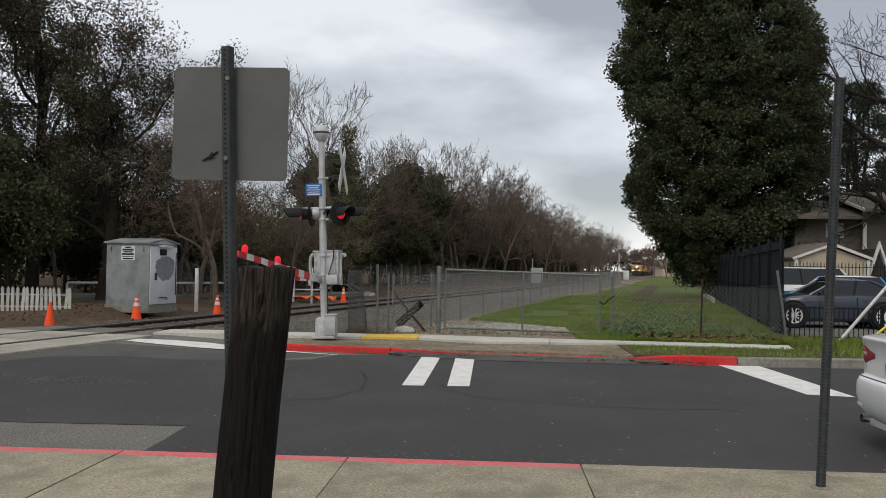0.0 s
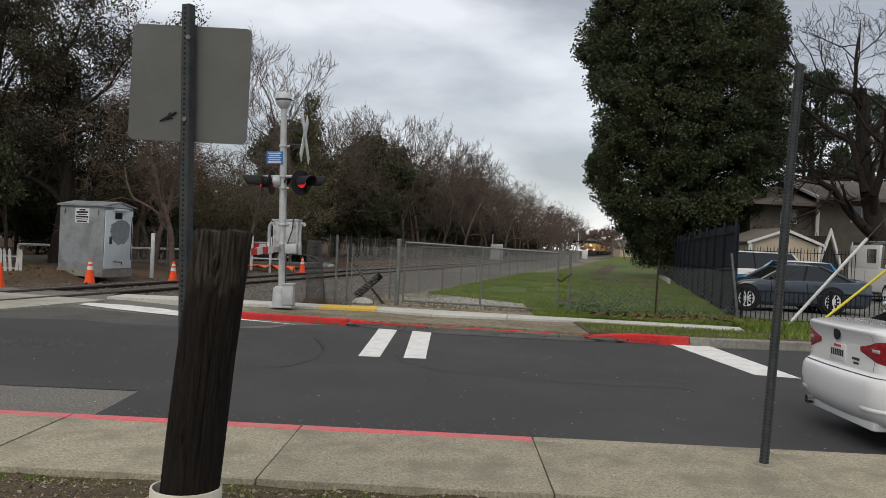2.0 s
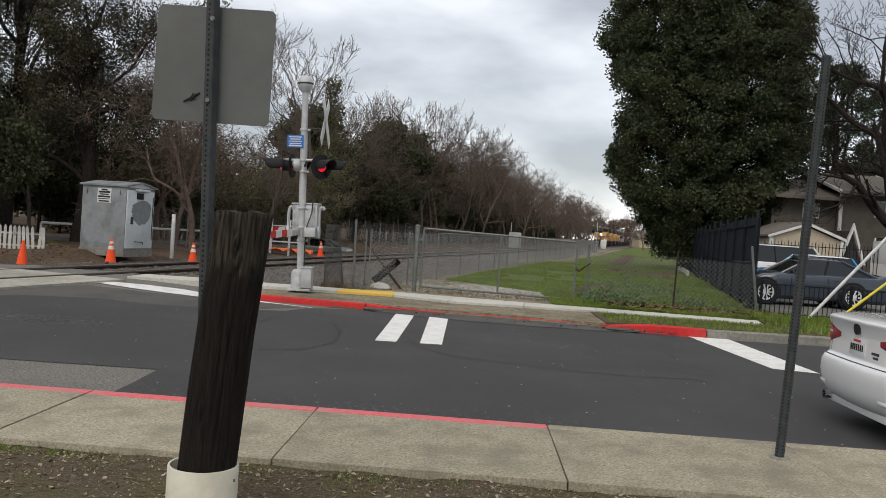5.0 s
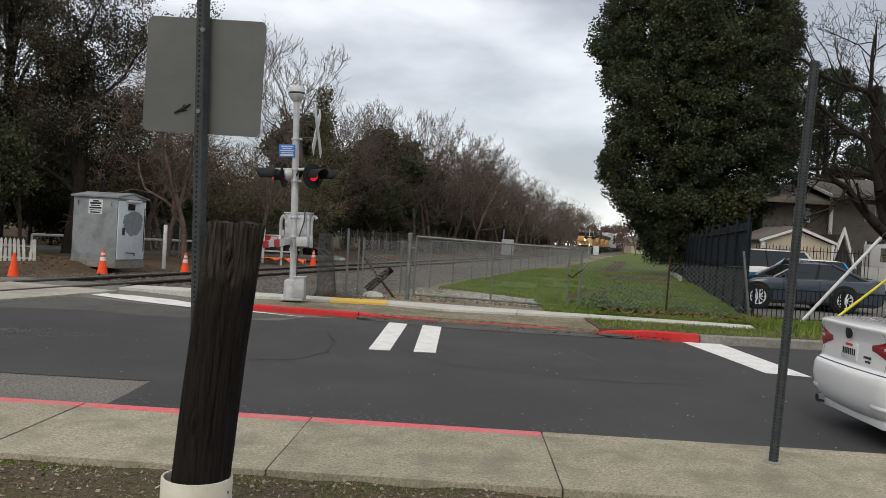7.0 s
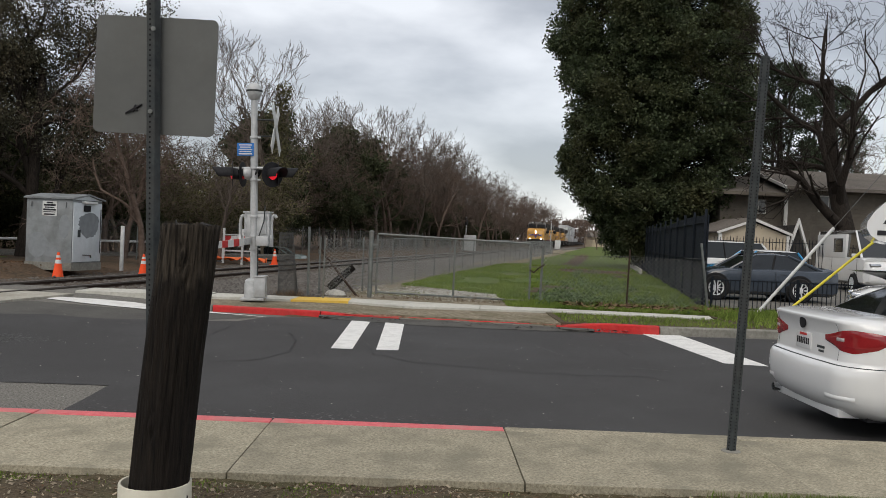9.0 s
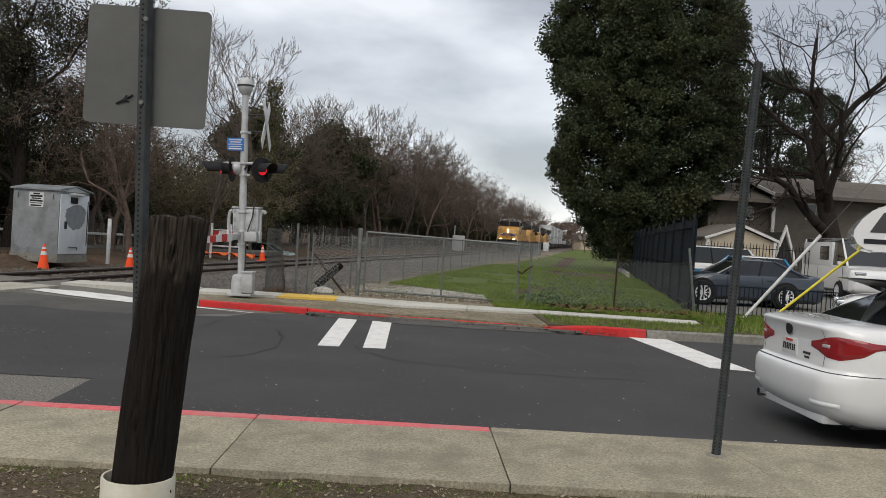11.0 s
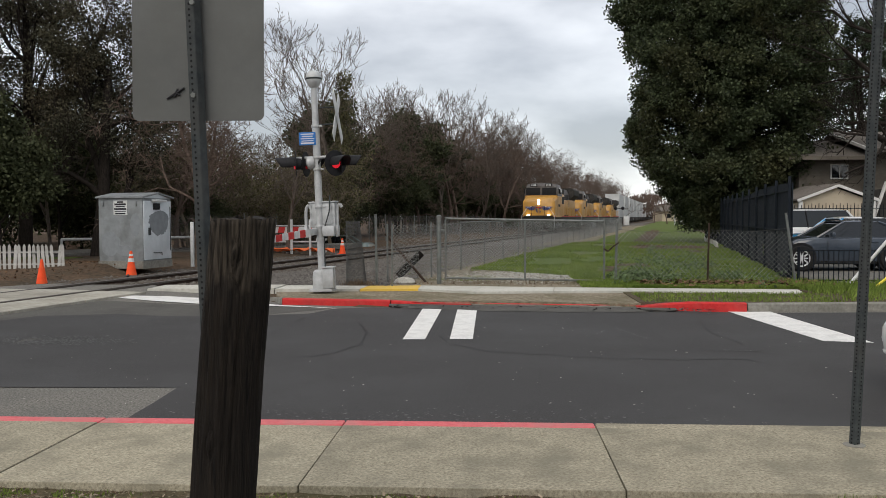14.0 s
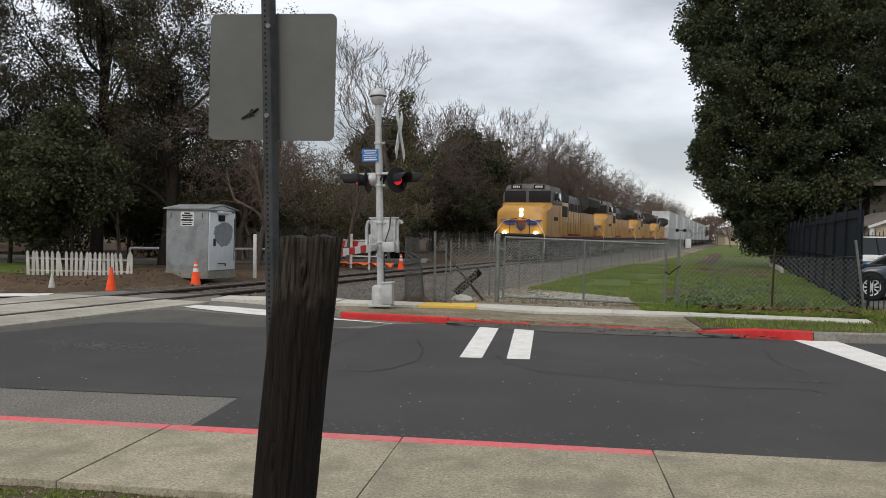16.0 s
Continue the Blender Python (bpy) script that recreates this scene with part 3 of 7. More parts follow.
for x in [-0.5, 0.1, 0.75, 1.3, 1.9, 2.5, 3.0]:
    w = 0.60 + 0.04 * math.sin(x * 7)
    s.add([(x, far_kerb_y(x) + 0.006, 0.085 + 0.01 * math.sin(x * 9)), (x + w, far_kerb_y(x + w) + 0.006, 0.085 + 0.01 * math.sin(x * 5)),
           (x + w, far_kerb_y(x + w) + 0.05, 0.092), (x, far_kerb_y(x) + 0.05, 0.092)], [(0, 1, 2, 3)])
solid("kerb_paint", s, "red_kerb", "flaking red paint left on the dropped kerb", "kerb paint", kind="structure", smooth=False, fix=False)

strip = [(x, far_kerb_y(x) + 0.15) for x in (-3.3, -3, -0.9, 0.6, 2, 3.6)] + [(3.6, 17.4), (0.6, 17.15), (-0.6, 17.75), (-3.5, 17.5)]
sheet("verge_strip", strip, 0.112, "gravel", "gritty strip between kerb and sidewalk", thick=0.2)
strip = [(3.6, 15.35), (5.34, 15.1), (7.5, 15.35), (40, 15.5), (40, 19.6), (7.3, 19.6), (7.25, 17.0), (3.6, 17.4)]
sheet("verge_grass_strip", strip, 0.13, "dirt", "bare earth verge with thin grass beside the kerb", thick=0.2)
sw = thing("pavement", "pale concrete sidewalk with a yellow tactile pad", "sidewalk", kind="structure")
front = [(-6.3, 17.60), (-3.6, 17.72), (-1.8, 17.75), (-0.58, 17.85), (0.62, 17.22), (2.2, 17.36), (3.75, 17.45), (5.4, 17.3), (7.05, 17.08)]
back = [(-6.3, 18.6), (-3.6, 18.75), (-1.75, 18.65), (-0.6, 18.75), (0.75, 18.55), (2.3, 18.35), (3.8, 18.2), (5.5, 18.05), (7.2, 17.86)]
for i in range(len(front) - 1):
    a, b, c, d = front[i], front[i + 1], back[i + 1], back[i]
    cx, cy = (a[0] + b[0] + c[0] + d[0]) / 4, (a[1] + b[1] + c[1] + d[1]) / 4
    q = [(cx + (x - cx) * 0.992, cy + (y - cy) * 0.995) for x, y in (a, b, c, d)]
    part("slab", Shape().prism(q, 0.0, 0.150 if i else 0.165), "yellow_pad" if i == 2 else "pale_concrete", sw, "yellow tactile pad" if i == 2 else "", smooth=False)

# dirt verge under the camera
grid_sheet("verge_dirt", steps((-9, -2.5, 0.25), (-2.5, 5, 0.07), (5, 12, 0.3)), steps((-8, 1.5, 0.5), (1.5, 4.91, 0.06)),
           lambda x, y: 0.095 + 0.022 * noise.noise((x * 2.2, y * 2.2, 1)) + 0.012 * noise.noise((x * 9, y * 9, 3)) + (0.02 if y < 4.7 else 0), "dirt",
           "bare trodden dirt with twigs and moss", category="verge")

# ---- railway ----
lo, hi = steps((16.6, 70, 0.6), (70, 800, 20)), steps((-60, 12.8, 6),)
prof = [(-3.4, -0.06), (-2.3, 0.02), (-1.5, 0.055), (1.5, 0.055), (2.3, 0.04), (3.4, 0.10), (6.0, 0.134)]
for name, run, bed in (("ballast_bed", lo, prof[:4] + [(2.3, 0.03), (3.4, 0.0)]), ("ballast_bed", hi, prof[:4] + [(2.3, 0.02), (3.4, -0.06)]), ("ballast_shoulder", [t for t in lo if t > 20.0], [(2.6, 0.03), (3.4, 0.10), (6.0, 0.134)])):
    s = Shape()
    s.loft([[along(t / math.cos(radians(TURN)), o, z + 0.03 * noise.noise((t, o, 0))) for o, z in bed] for t in run], close=False, caps=False)
    solid(name, s, "ballast", "dark grey crushed stone track bed", "ballast", kind="structure", smooth=False, fix=False)
rs = np.random.RandomState(3)
n = 15000
t_s, t_o = rs.uniform(17.9, 48, n), rs.uniform(-3.3, 6.2, n)
keep = (np.abs(np.abs(t_o) - 0.75) > 0.09) & ((t_o < 2.2) | (t_s > 20.3))
t_s, t_o = t_s[keep], t_o[keep]
u = np.array(Vector((TB, 1, 0)).normalized())
v = np.array([u[1], -u[0], 0])
cen = np.array([track_x(0), 0, 0]) + t_s[:, None] * u + t_o[:, None] * v
cen[:, 2] = np.interp(t_o, [o for o, _ in prof], [z for _, z in prof]) + 0.015
cen[:, 2] = np.maximum(cen[:, 2], 0.05 - 0.02 * (np.abs(t_o) > 2.5))
octa = np.array([[1, 0, 0], [0, 1, 0], [-1, 0, 0], [0, -1, 0], [0, 0, 0.8], [0, 0, -0.5]], float)
size = rs.uniform(0.02, 0.05, len(cen))
vs = cen[:, None] + octa[None] * size[:, None, None] * rs.uniform(0.6, 1.3, (len(cen), 6, 1))
tri = np.array([[0, 1, 4], [1, 2, 4], [2, 3, 4], [3, 0, 4]])
fs = (tri[None] + (np.arange(len(cen)) * 6)[:, None, None]).reshape(-1, 3)
tagged(new("ballast_stones", fast_mesh("ballast_stones", vs.reshape(-1, 3), fs, "ballast")), "loose grey crushed stones along the rails", "ballast", kind="stuff")

track = thing("railway_track", "rusty steel rails on weathered wooden sleepers", "railway track")
for side, nm in ((-0.75, "rail"), (0.75, "rail")):
    s, h = Shape(), Shape()
    for a, b in ((-50, 200), (200, 800)):
        web = [(-0.07, 0.03), (0.07, 0.03), (0.07, 0.045), (0.012, 0.06), (0.012, 0.135), (-0.012, 0.135), (-0.012, 0.06), (-0.07, 0.045)]
        s.loft([[along(t, side + o, z) for o, z in web] for t in (a, b)])
        hd = [(-0.036, 0.130), (0.036, 0.130), (0.036, 0.165), (0.026, 0.172), (-0.026, 0.172), (-0.036, 0.165)]
        h.loft([[along(t, side + o, z) for o, z in hd] for t in (a, b)])
    r = part("rail", s, "rail", track, smooth=False)
    part("rail_head", h, "rail_head", r, "worn shiny rail head", smooth=False)
sl = Shape().box((0, 0, 0), (2.6, 0.22, 0.16), bevel=0.01).mesh("sleeper", "sleeper")
for i in range(110):
    ob = new("sleeper", sl)
    ob.parent, ob.matrix_basis = track, Matrix.Translation(along(18.2 + 0.52 * i, 0.04 * math.sin(i * 5.1), -0.005)) @ pose(0, 0, 0, 0, 0, -TURN + 0.6 * math.sin(i * 2.7))
crossing = thing("level_crossing", "concrete panels set between and beside the rails", "level crossing", kind="structure")
for k, (o0, o1) in enumerate(((-1.95, -0.83), (-0.66, 0.66), (0.83, 1.95))):
    for j in range(5):
        q = [along(8.6 + j * 1.83 + a, o, 0) for a, o in ((0.01, o0), (0.01, o1), (1.81, o1), (1.81, o0))]
        part("panel", Shape().prism([(p.x, p.y) for p in q], 0.0, 0.165 if k == 1 else 0.155), "panel", crossing, smooth=False)

# gravel drive and grass between the fences
q = [along(t, o) for t, o in ((20.0, 11.5), (24, 11), (34, 10), (60, 9.5), (150, 9), (150, 4.6), (60, 4.8), (26, 5.6), (20.2, 6.0))]
sheet("gravel_drive", [(-0.9, 18.2), (3.7, 18.1)] + [(p.x, p.y) for p in q], 0.128, "gravel", "pale gravel drive behind the gate")
right_edge = lambda y: 8.12 + 0.195 * (y - 20)


def grass_z(x, y):
    return 0.135 + 0.05 * noise.noise((x * 0.5, y * 0.5, 2)) + 0.05 * min(max((y - 19) / 6, 0), 1)


s = Shape()
rows_y = steps((18.2, 60, 0.35), (60, 260, 20))
rings = []
for y in rows_y:
    a = (2.9 if y < 22 else max(track_x(y) + 6.8, 2.9 - 1.1 * (y - 22))) + 0.8 * noise.noise((y * 0.45, 0, 0)) + 0.7 * noise.noise((y * 1.3, 4, 0)) + 0.35 * noise.noise((y * 3.1, 9, 0))
    b = right_edge(y) + 0.2
    rings.append([(a + (b - a) * i / 14, y, grass_z(a + (b - a) * i / 14, y) - (0.0 if i > 2 else (0.10, 0.05, 0.015)[i])) for i in range(15)])
s.loft(rings, close=False, caps=False)
solid("grass_strip", s, "grass", "uneven green grass with worn brown patches", "grass", kind="structure", smooth="all", fix=False)
sheet("lawn", [(-60, 22.5), (-13.2, 22.6), (-13.4, 29), (-60, 33)], 0.30, "grass", "green lawn behind the picket fence", thick=0.25)
sheet("side_street", [(-70, 33), (-16, 29.5), (-6, 41), (-6, 44), (-17, 34.5), (-70, 38)], 0.34, "old_asphalt", "pale street behind the trees", thick=0.2)
sheet("parking_lot", [(8.0, 19.7), (50, 19.7), (60, 46), (13.4, 46)], 0.145, "old_asphalt", "grey asphalt parking lot behind the fence", thick=0.2)
q = [(8.2, 150), (120, 150), (120, 158), (8, 158), (-40, 158), (-40, 150)]
sheet("cross_street", q, 0.16, "old_asphalt", "distant street crossing the tracks", thick=0.2)


# ---- trees ----
def grow(rg, base, height, spread, levels=5, kids=(5, 4, 4, 3, 3), up=0.35, trunk_r=0.16, first=0.28, droop=0.0):
    """Branch segments of one tree: start, end, radii and level."""
    segs, tips = [], []

    def limb(p, d, length, r, lev):
        n = 4 if lev < 2 else 3
        pts, q, dd = [p.copy()], p.copy(), d.copy()
        for i in range(n):
            wob = 0.10 if lev == 0 else 0.26
            dd = (dd + Vector((rg.gauss(0, wob), rg.gauss(0, wob), rg.gauss(0, wob) + (up if lev else 0.1) * 0.22 - droop * (lev > 2) * 0.3))).normalized()
            q = q + dd * (length / n)
            pts.append(q.copy())
        for i in range(n):
            ra, rb = r * (1 - 0.55 * i / n), r * (1 - 0.55 * (i + 1) / n)
            segs.append((pts[i], pts[i + 1], ra, rb, lev))
        if lev == levels:
            tips.append(pts[-1])
            return
        k = kids[lev]
        for j in range(k):
            f = (first + (1 - first) * (j + rg.random()) / k) if lev == 0 else (0.25 + 0.75 * (j + rg.random()) / k)
            f = min(f, 0.99)
            i = min(int(f * n), n - 1)
            w = f * n - i
            at = pts[i].lerp(pts[i + 1], w)
            ax = (pts[i + 1] - pts[i]).normalized()
            side = ax.orthogonal().normalized()
            side = Matrix.Rotation(rg.uniform(0, 6.283), 3, ax) @ side
            ang = rg.uniform(0.5, 1.05) * spread
            nd = (ax * math.cos(ang) + side * math.sin(ang) + Vector((0, 0, up * 0.3))).normalized()
            limb(at, nd, length * rg.uniform(0.42, 0.68) * (1.0 if lev else 0.85), r * (1 - 0.5 * f) * rg.uniform(0.42, 0.6), lev + 1)
        tips.append(pts[-1])

    limb(Vector(base), Vector((0, 0, 1)), height * 0.62, trunk_r, 0)
    return segs, tips


def limbs_meshes(segs, bark, thin=0.011):
    big = [q for q in segs if q[4] <= 1]
    small = [q for q in segs if q[4] > 1]
    out = []
    for sel, n in ((big, 7), (small, 3)):
        if sel:
            v_, f_ = rods([tuple(q[0]) for q in sel], [tuple(q[1]) for q in sel], [max(q[2], thin) for q in sel], [max(q[3], thin * 0.8) for q in sel], n)
            out.append(fast_mesh("limbs", v_, f_, bark, smooth=True))
    return out


def leaf_cloud(rs, centres, per, radius, size, flat=0.75):
    """Small bent leaves scattered round clump centres."""
    c = np.repeat(np.asarray(centres, float), per, 0)
    k = len(c)
    d = rs.normal(size=(k, 3))
    d /= np.linalg.norm(d, axis=1, keepdims=True)
    rad = np.repeat(np.broadcast_to(radius, len(centres)), per)
    p = c + d * (rad * rs.uniform(0.25, 1.0, k) ** 0.6)[:, None] * np.array([1, 1, flat])
    a = rs.normal(size=(k, 3)) + d * 0.9 + np.array([0, 0, -0.25])
    a /= np.linalg.norm(a, axis=1, keepdims=True)
    b = np.cross(a, rs.normal(size=(k, 3)))
    b /= np.linalg.norm(b, axis=1, keepdims=True) + 1e-9
    nn = np.cross(a, b)
    L = (size * rs.uniform(0.6, 1.4, k))[:, None]
    W = L * 0.36
    v_ = np.stack([p, p + a * L * 0.5 + b * W + nn * L * 0.12, p + a * L, p + a * L * 0.5 - b * W + nn * L * 0.12], 1).reshape(-1, 3)
    f_ = np.arange(k * 4).reshape(-1, 4)
    return v_, f_


def bare_tree_meshes(seed, height, spread=1.0, bark="pale_bark", up=0.4, trunk_r=0.15, kids=(7, 5, 4, 3, 3), droop=0.0):
    rg = random.Random(seed)
    segs, tips = grow(rg, (0, 0, 0), height, spread, 5, kids, up, trunk_r, 0.22, droop)
    top = max(q[1].z for q in segs)
    k = height / top
    segs = [(a * k, b * k, r * k ** 0.5, r2 * k ** 0.5, l) for a, b, r, r2, l in segs]
    return limbs_meshes(segs, bark)


def place_tree(meshes, name, label, m, group="", crown=None, category="tree"):
    ob = thing(name, label, category, m, group)
    for k, me in enumerate(meshes):
        c = new("trunk" if k == 0 else "branchwork", me)
        c.parent = ob
    if crown:
        c = new("crown", crown)
        c.parent = ob
    return ob


# the tall dense evergreen behind the black fence
def big_evergreen(seed, H, W, base_h, clumps, per, leaf, leaf_mat, lean=0.0, rough=0.22, rad=0.75, hollow=0.55, prof=None, core=0.0):
    rg, rs = random.Random(seed), np.random.RandomState(seed)
    cs, rr = [], []
    while len(cs) < clumps:
        h = rg.random() ** 0.85
        ang = rg.uniform(0, 6.283)
        env = float(np.interp(h, *(prof or ((0, 0.12, 0.3, 0.5, 0.75, 0.9, 1.0), (0.42, 0.66, 0.92, 1.0, 0.93, 0.72, 0.30)))))
        env *= 1 + rough * noise.noise((math.cos(ang) * 1.6, math.sin(ang) * 1.6, h * 6 + seed)) * 2
        r = env * W * 0.5 * (hollow * rg.random() if rg.random() < core else hollow + (1 - hollow) * rg.random() ** 0.5)
        z = base_h + (H - base_h) * h
        cs.append((r * math.cos(ang) + lean * h, r * math.sin(ang), z))
        rr.append(rad * rg.uniform(0.6, 1.25))
    v_, f_ = leaf_cloud(rs, cs, per, np.array(rr), leaf)
    segs = []
    for i in range(6):
        a = Vector((rg.gauss(0, 0.15), rg.gauss(0, 0.15), 0))
        p = a
        for j in range(6):
            q = p + Vector((rg.gauss(0, 0.16) + 0.05 * (i - 2.5), rg.gauss(0, 0.2), H * 0.86 / 6))
            segs.append((p, q, 0.20 * (1 - j / 7) + 0.02, 0.20 * (1 - (j + 1) / 7) + 0.02, 0))
            p = q
    for c in cs[::5]:
        z = max(0.5, c[2] - 1.3)
        segs.append((Vector((lean * z / H + 0.1, 0, z)), Vector(c), 0.045, 0.012, 2))
    return limbs_meshes(segs, "bark"), fast_mesh("crown", v_, f_, leaf_mat)


def oak(seed, H, W, leaf_mat, per=55, leaf=0.16, rad=0.8, kids=(7, 5, 4, 3), trunk_r=0.28, spread=1.0, keepf=1.0):
    """A spreading tree whose leaves hang in clumps about its twigs, with gaps."""
    rg, rs = random.Random(seed), np.random.RandomState(seed)
    segs, tips = grow(rg, (0, 0, 0), H, spread, 4, (*kids, 2), 0.45, trunk_r, 0.2)
    top = max(t.z for t in tips)
    k = H / top
    segs = [(a * k, b * k, r, r2, l) for a, b, r, r2, l in segs]
    wide = max(max(abs(t.x), abs(t.y)) for t in tips) * k
    sx = min(1.6, (W * 0.5) / wide)
    segs = [(Vector((a.x * sx, a.y * sx, a.z)), Vector((b.x * sx, b.y * sx, b.z)), r, r2, l) for a, b, r, r2, l in segs]
    cs = [(t.x * k * sx, t.y * k * sx, t.z * k) for t in tips if rg.random() < keepf]
    v_, f_ = leaf_cloud(rs, cs, per, np.array([rad * rg.uniform(0.5, 1.2) for _ in cs]), leaf)
    return limbs_meshes(segs, "bark"), fast_mesh("crown", v_, f_, leaf_mat)


me_t, me_c = big_evergreen(11, 20.8, 10.6, 0.6, 2100, 250, 0.135, "leaf_dark", lean=-1.5, rad=0.66, rough=0.09, hollow=0.62, core=0.28,
                           prof=((0, 0.08, 0.17, 0.27, 0.46, 0.66, 0.80, 0.92, 1.0), (0.44, 0.62, 0.86, 0.96, 1.0, 0.96, 0.90, 0.66, 0.25)))
place_tree(me_t, "evergreen_tree", "tall dense dark green evergreen tree behind black fence", pose(14.1, 47.0, 0.1), crown=me_c)

# dark leafy trees behind the signal shed
for k, (x, y, H, W, sd) in enumerate([(-13.6, 30.5, 12.5, 9.0, 21), (-17.5, 32.5, 15.0, 10.0, 22), (-21.5, 30.0, 15.5, 10.0, 23), (-26.0, 33.0, 16.0, 11.0, 25)]):
    me_t, me_c = oak(sd, H, W, "leaf_oak", per=100, leaf=0.088, rad=0.70, kids=(9, 5, 4, 3), keepf=0.70)
    place_tree(me_t, "oak_tree", "dark spreading live oak with dense small leaves", pose(x, y, ground_z(x, y) - 0.05), "trees behind the shed", crown=me_c)

# bare winter trees along the far side of the line
bare = [bare_tree_meshes(31, 11.5, 1.0, "pale_bark", up=0.2, droop=0.25), bare_tree_meshes(32, 10.5, 1.2, "red_bark", up=0.15, droop=0.3), bare_tree_meshes(33, 12.0, 0.8, "pale_bark", up=0.6),
        bare_tree_meshes(34, 10.5, 1.1, "red_bark", droop=0.5)]
bare_far = [bare_tree_meshes(35, 10.5, 1.1, "red_bark", kids=(7, 5, 4, 3, 2)), bare_tree_meshes(36, 10.0, 1.0, "pale_bark", kids=(7, 5, 4, 3, 2), droop=0.4)]
rg = random.Random(8)


def stand(meshes, name, label, x, y, sc=1.0, group="", crown=None, category="tree"):
    m = Matrix.Translation((x, y, ground_z(x, y) - 0.05)) @ Matrix.Rotation(rg.uniform(0, 6.28), 4, "Z") @ Matrix.Scale(sc, 4)
    return place_tree(meshes, name, label, m, group, crown, category)


for i in range(32):
    p = along(33 + 2.9 * i + rg.uniform(-1.2, 1.2), -7.0 - rg.uniform(0, 6.0))
    stand(bare[i % 4], "bare_tree", "leafless brown winter tree beside the railway", p.x, p.y, rg.uniform(0.85, 1.1) * (0.68 if i < 7 else 0.92 if i < 14 else 1.15), "bare trees along the track")
for i in range(16):
    p = along(66 + 4.2 * i + rg.uniform(-1.5, 1.5), -7.2 - rg.uniform(0, 3))
    stand(bare[(i * 3) % 4], "bare_tree", "leafless brown winter tree beside the railway", p.x, p.y, rg.uniform(0.95, 1.2), "bare trees along the track")
for i in range(26):
    p = along(125 + 7.0 * i + rg.uniform(-2, 2), -6.0 - rg.uniform(0, 8))
    stand(bare_far[i % 2], "bare_tree", "leafless brown winter tree far down the railway", p.x, p.y, rg.uniform(1.0, 1.3), "bare trees along the track")
for i in range(26):
    p = along(78 + 6.2 * i + rg.uniform(-2, 2), -4.6 - rg.uniform(0, 4))
    stand(bare_far[i % 2], "bare_tree", "leafless brown winter tree far down the railway", p.x, p.y, rg.uniform(0.95, 1.2), "bare trees along the track")
for x, y, k, sc in ((-9.2, 30.3, 1, 0.78), (-11.0, 33.5, 3, 0.85), (-8.0, 36.5, 0, 0.66), (-10.5, 46.0, 3, 0.8)):
    stand(bare[k], "bare_tree", "leafless brown winter tree behind the signal shed", x, y, sc, "bare trees along the track")

# tall bare tree with ivy on its trunk
rs = np.random.RandomState(77)
iv = [(0.10 * math.sin(z * 2) + rs.normal(0, 0.14), rs.normal(0, 0.14), z) for z in np.linspace(1.0, 9.2, 80)]
v_, f_ = leaf_cloud(rs, iv, 60, np.full(len(iv), 0.44), 0.12)
place_tree(bare_tree_meshes(33, 12.6, 0.75, "pale_bark", up=0.6), "bare_tree", "tall bare tree with ivy climbing its trunk", pose(-7.2, 45.5, ground_z(-7.2, 45.5) - 0.1, 0, 0, 285), crown=fast_mesh("ivy", v_, f_, "leaf_olive"))
# tan twiggy thickets with sparse olive leaves
def thicket(seed, H):
    rg, rs = random.Random(seed), np.random.RandomState(seed)
    segs, tips = grow(rg, (0, 0, 0), H, 1.25, 4, (9, 6, 4, 3), 0.2, 0.09, 0.08)
    k = H / max(t.z for t in tips)
    segs = [(a * k, b * k, r, r2, l) for a, b, r, r2, l in segs]
    cs = [tuple(t * k) for t in tips if rg.random() < 0.4]
    v_, f_ = leaf_cloud(rs, cs, 9, np.full(len(cs), 0.4), 0.10)
    return limbs_meshes(segs, "tan_bark"), fast_mesh("crown", v_, f_, "leaf_olive")


thick = [thicket(71, 6.4), thicket(72, 5.4)]
for x, y, k, sc in ((-12.6, 37.0, 0, 1.0), (-14.8, 39.5, 1, 1.15), (-10.9, 38.5, 1, 0.95), (-13.2, 43.5, 0, 1.2), (-10.2, 42.0, 0, 1.0), (-9.0, 40.0, 1, 0.9), (-16.6, 43.0, 0, 1.1), (-7.4, 43.0, 1, 1.0), (-8.6, 48.0, 0, 1.1)):
    stand(thick[k][0], "thicket", "tan twiggy thicket with sparse olive leaves", x, y, sc, "thickets beyond the tracks", thick[k][1], "shrub")

shrub_t, shrub_c = oak(41, 4.6, 5.6, "leaf_bush", per=80, leaf=0.14, rad=0.8, kids=(7, 4, 3, 3), trunk_r=0.08, spread=1.15)
shrub2_t, shrub2_c = oak(42, 7.0, 5.5, "leaf_bush", per=80, leaf=0.15, rad=0.8, kids=(8, 4, 3, 3), trunk_r=0.1)
for t, o, sc in ((56, -11.5, 1.25), (63, -12.5, 1.4), (72, -11.0, 1.45), (84, -12.0, 1.5)):
    p = along(t, o)
    stand(shrub2_t, "evergreen_tree", "dark leafy evergreen among the bare trees", p.x, p.y, sc, "evergreens along the track", shrub2_c)
for i in range(44):
    p = along(37 + 3.6 * i + rg.uniform(-1, 1), -8.0 - rg.uniform(0, 3.5))
    t_, c_ = ((shrub_t, shrub_c), (shrub2_t, shrub2_c))[i % 2]
    stand(t_, "shrub", "dark green evergreen shrub under bare trees", p.x, p.y, rg.uniform(0.6, 1.0) * (0.85 if i < 5 else 1.1), "shrubs along the track", c_, "shrub")
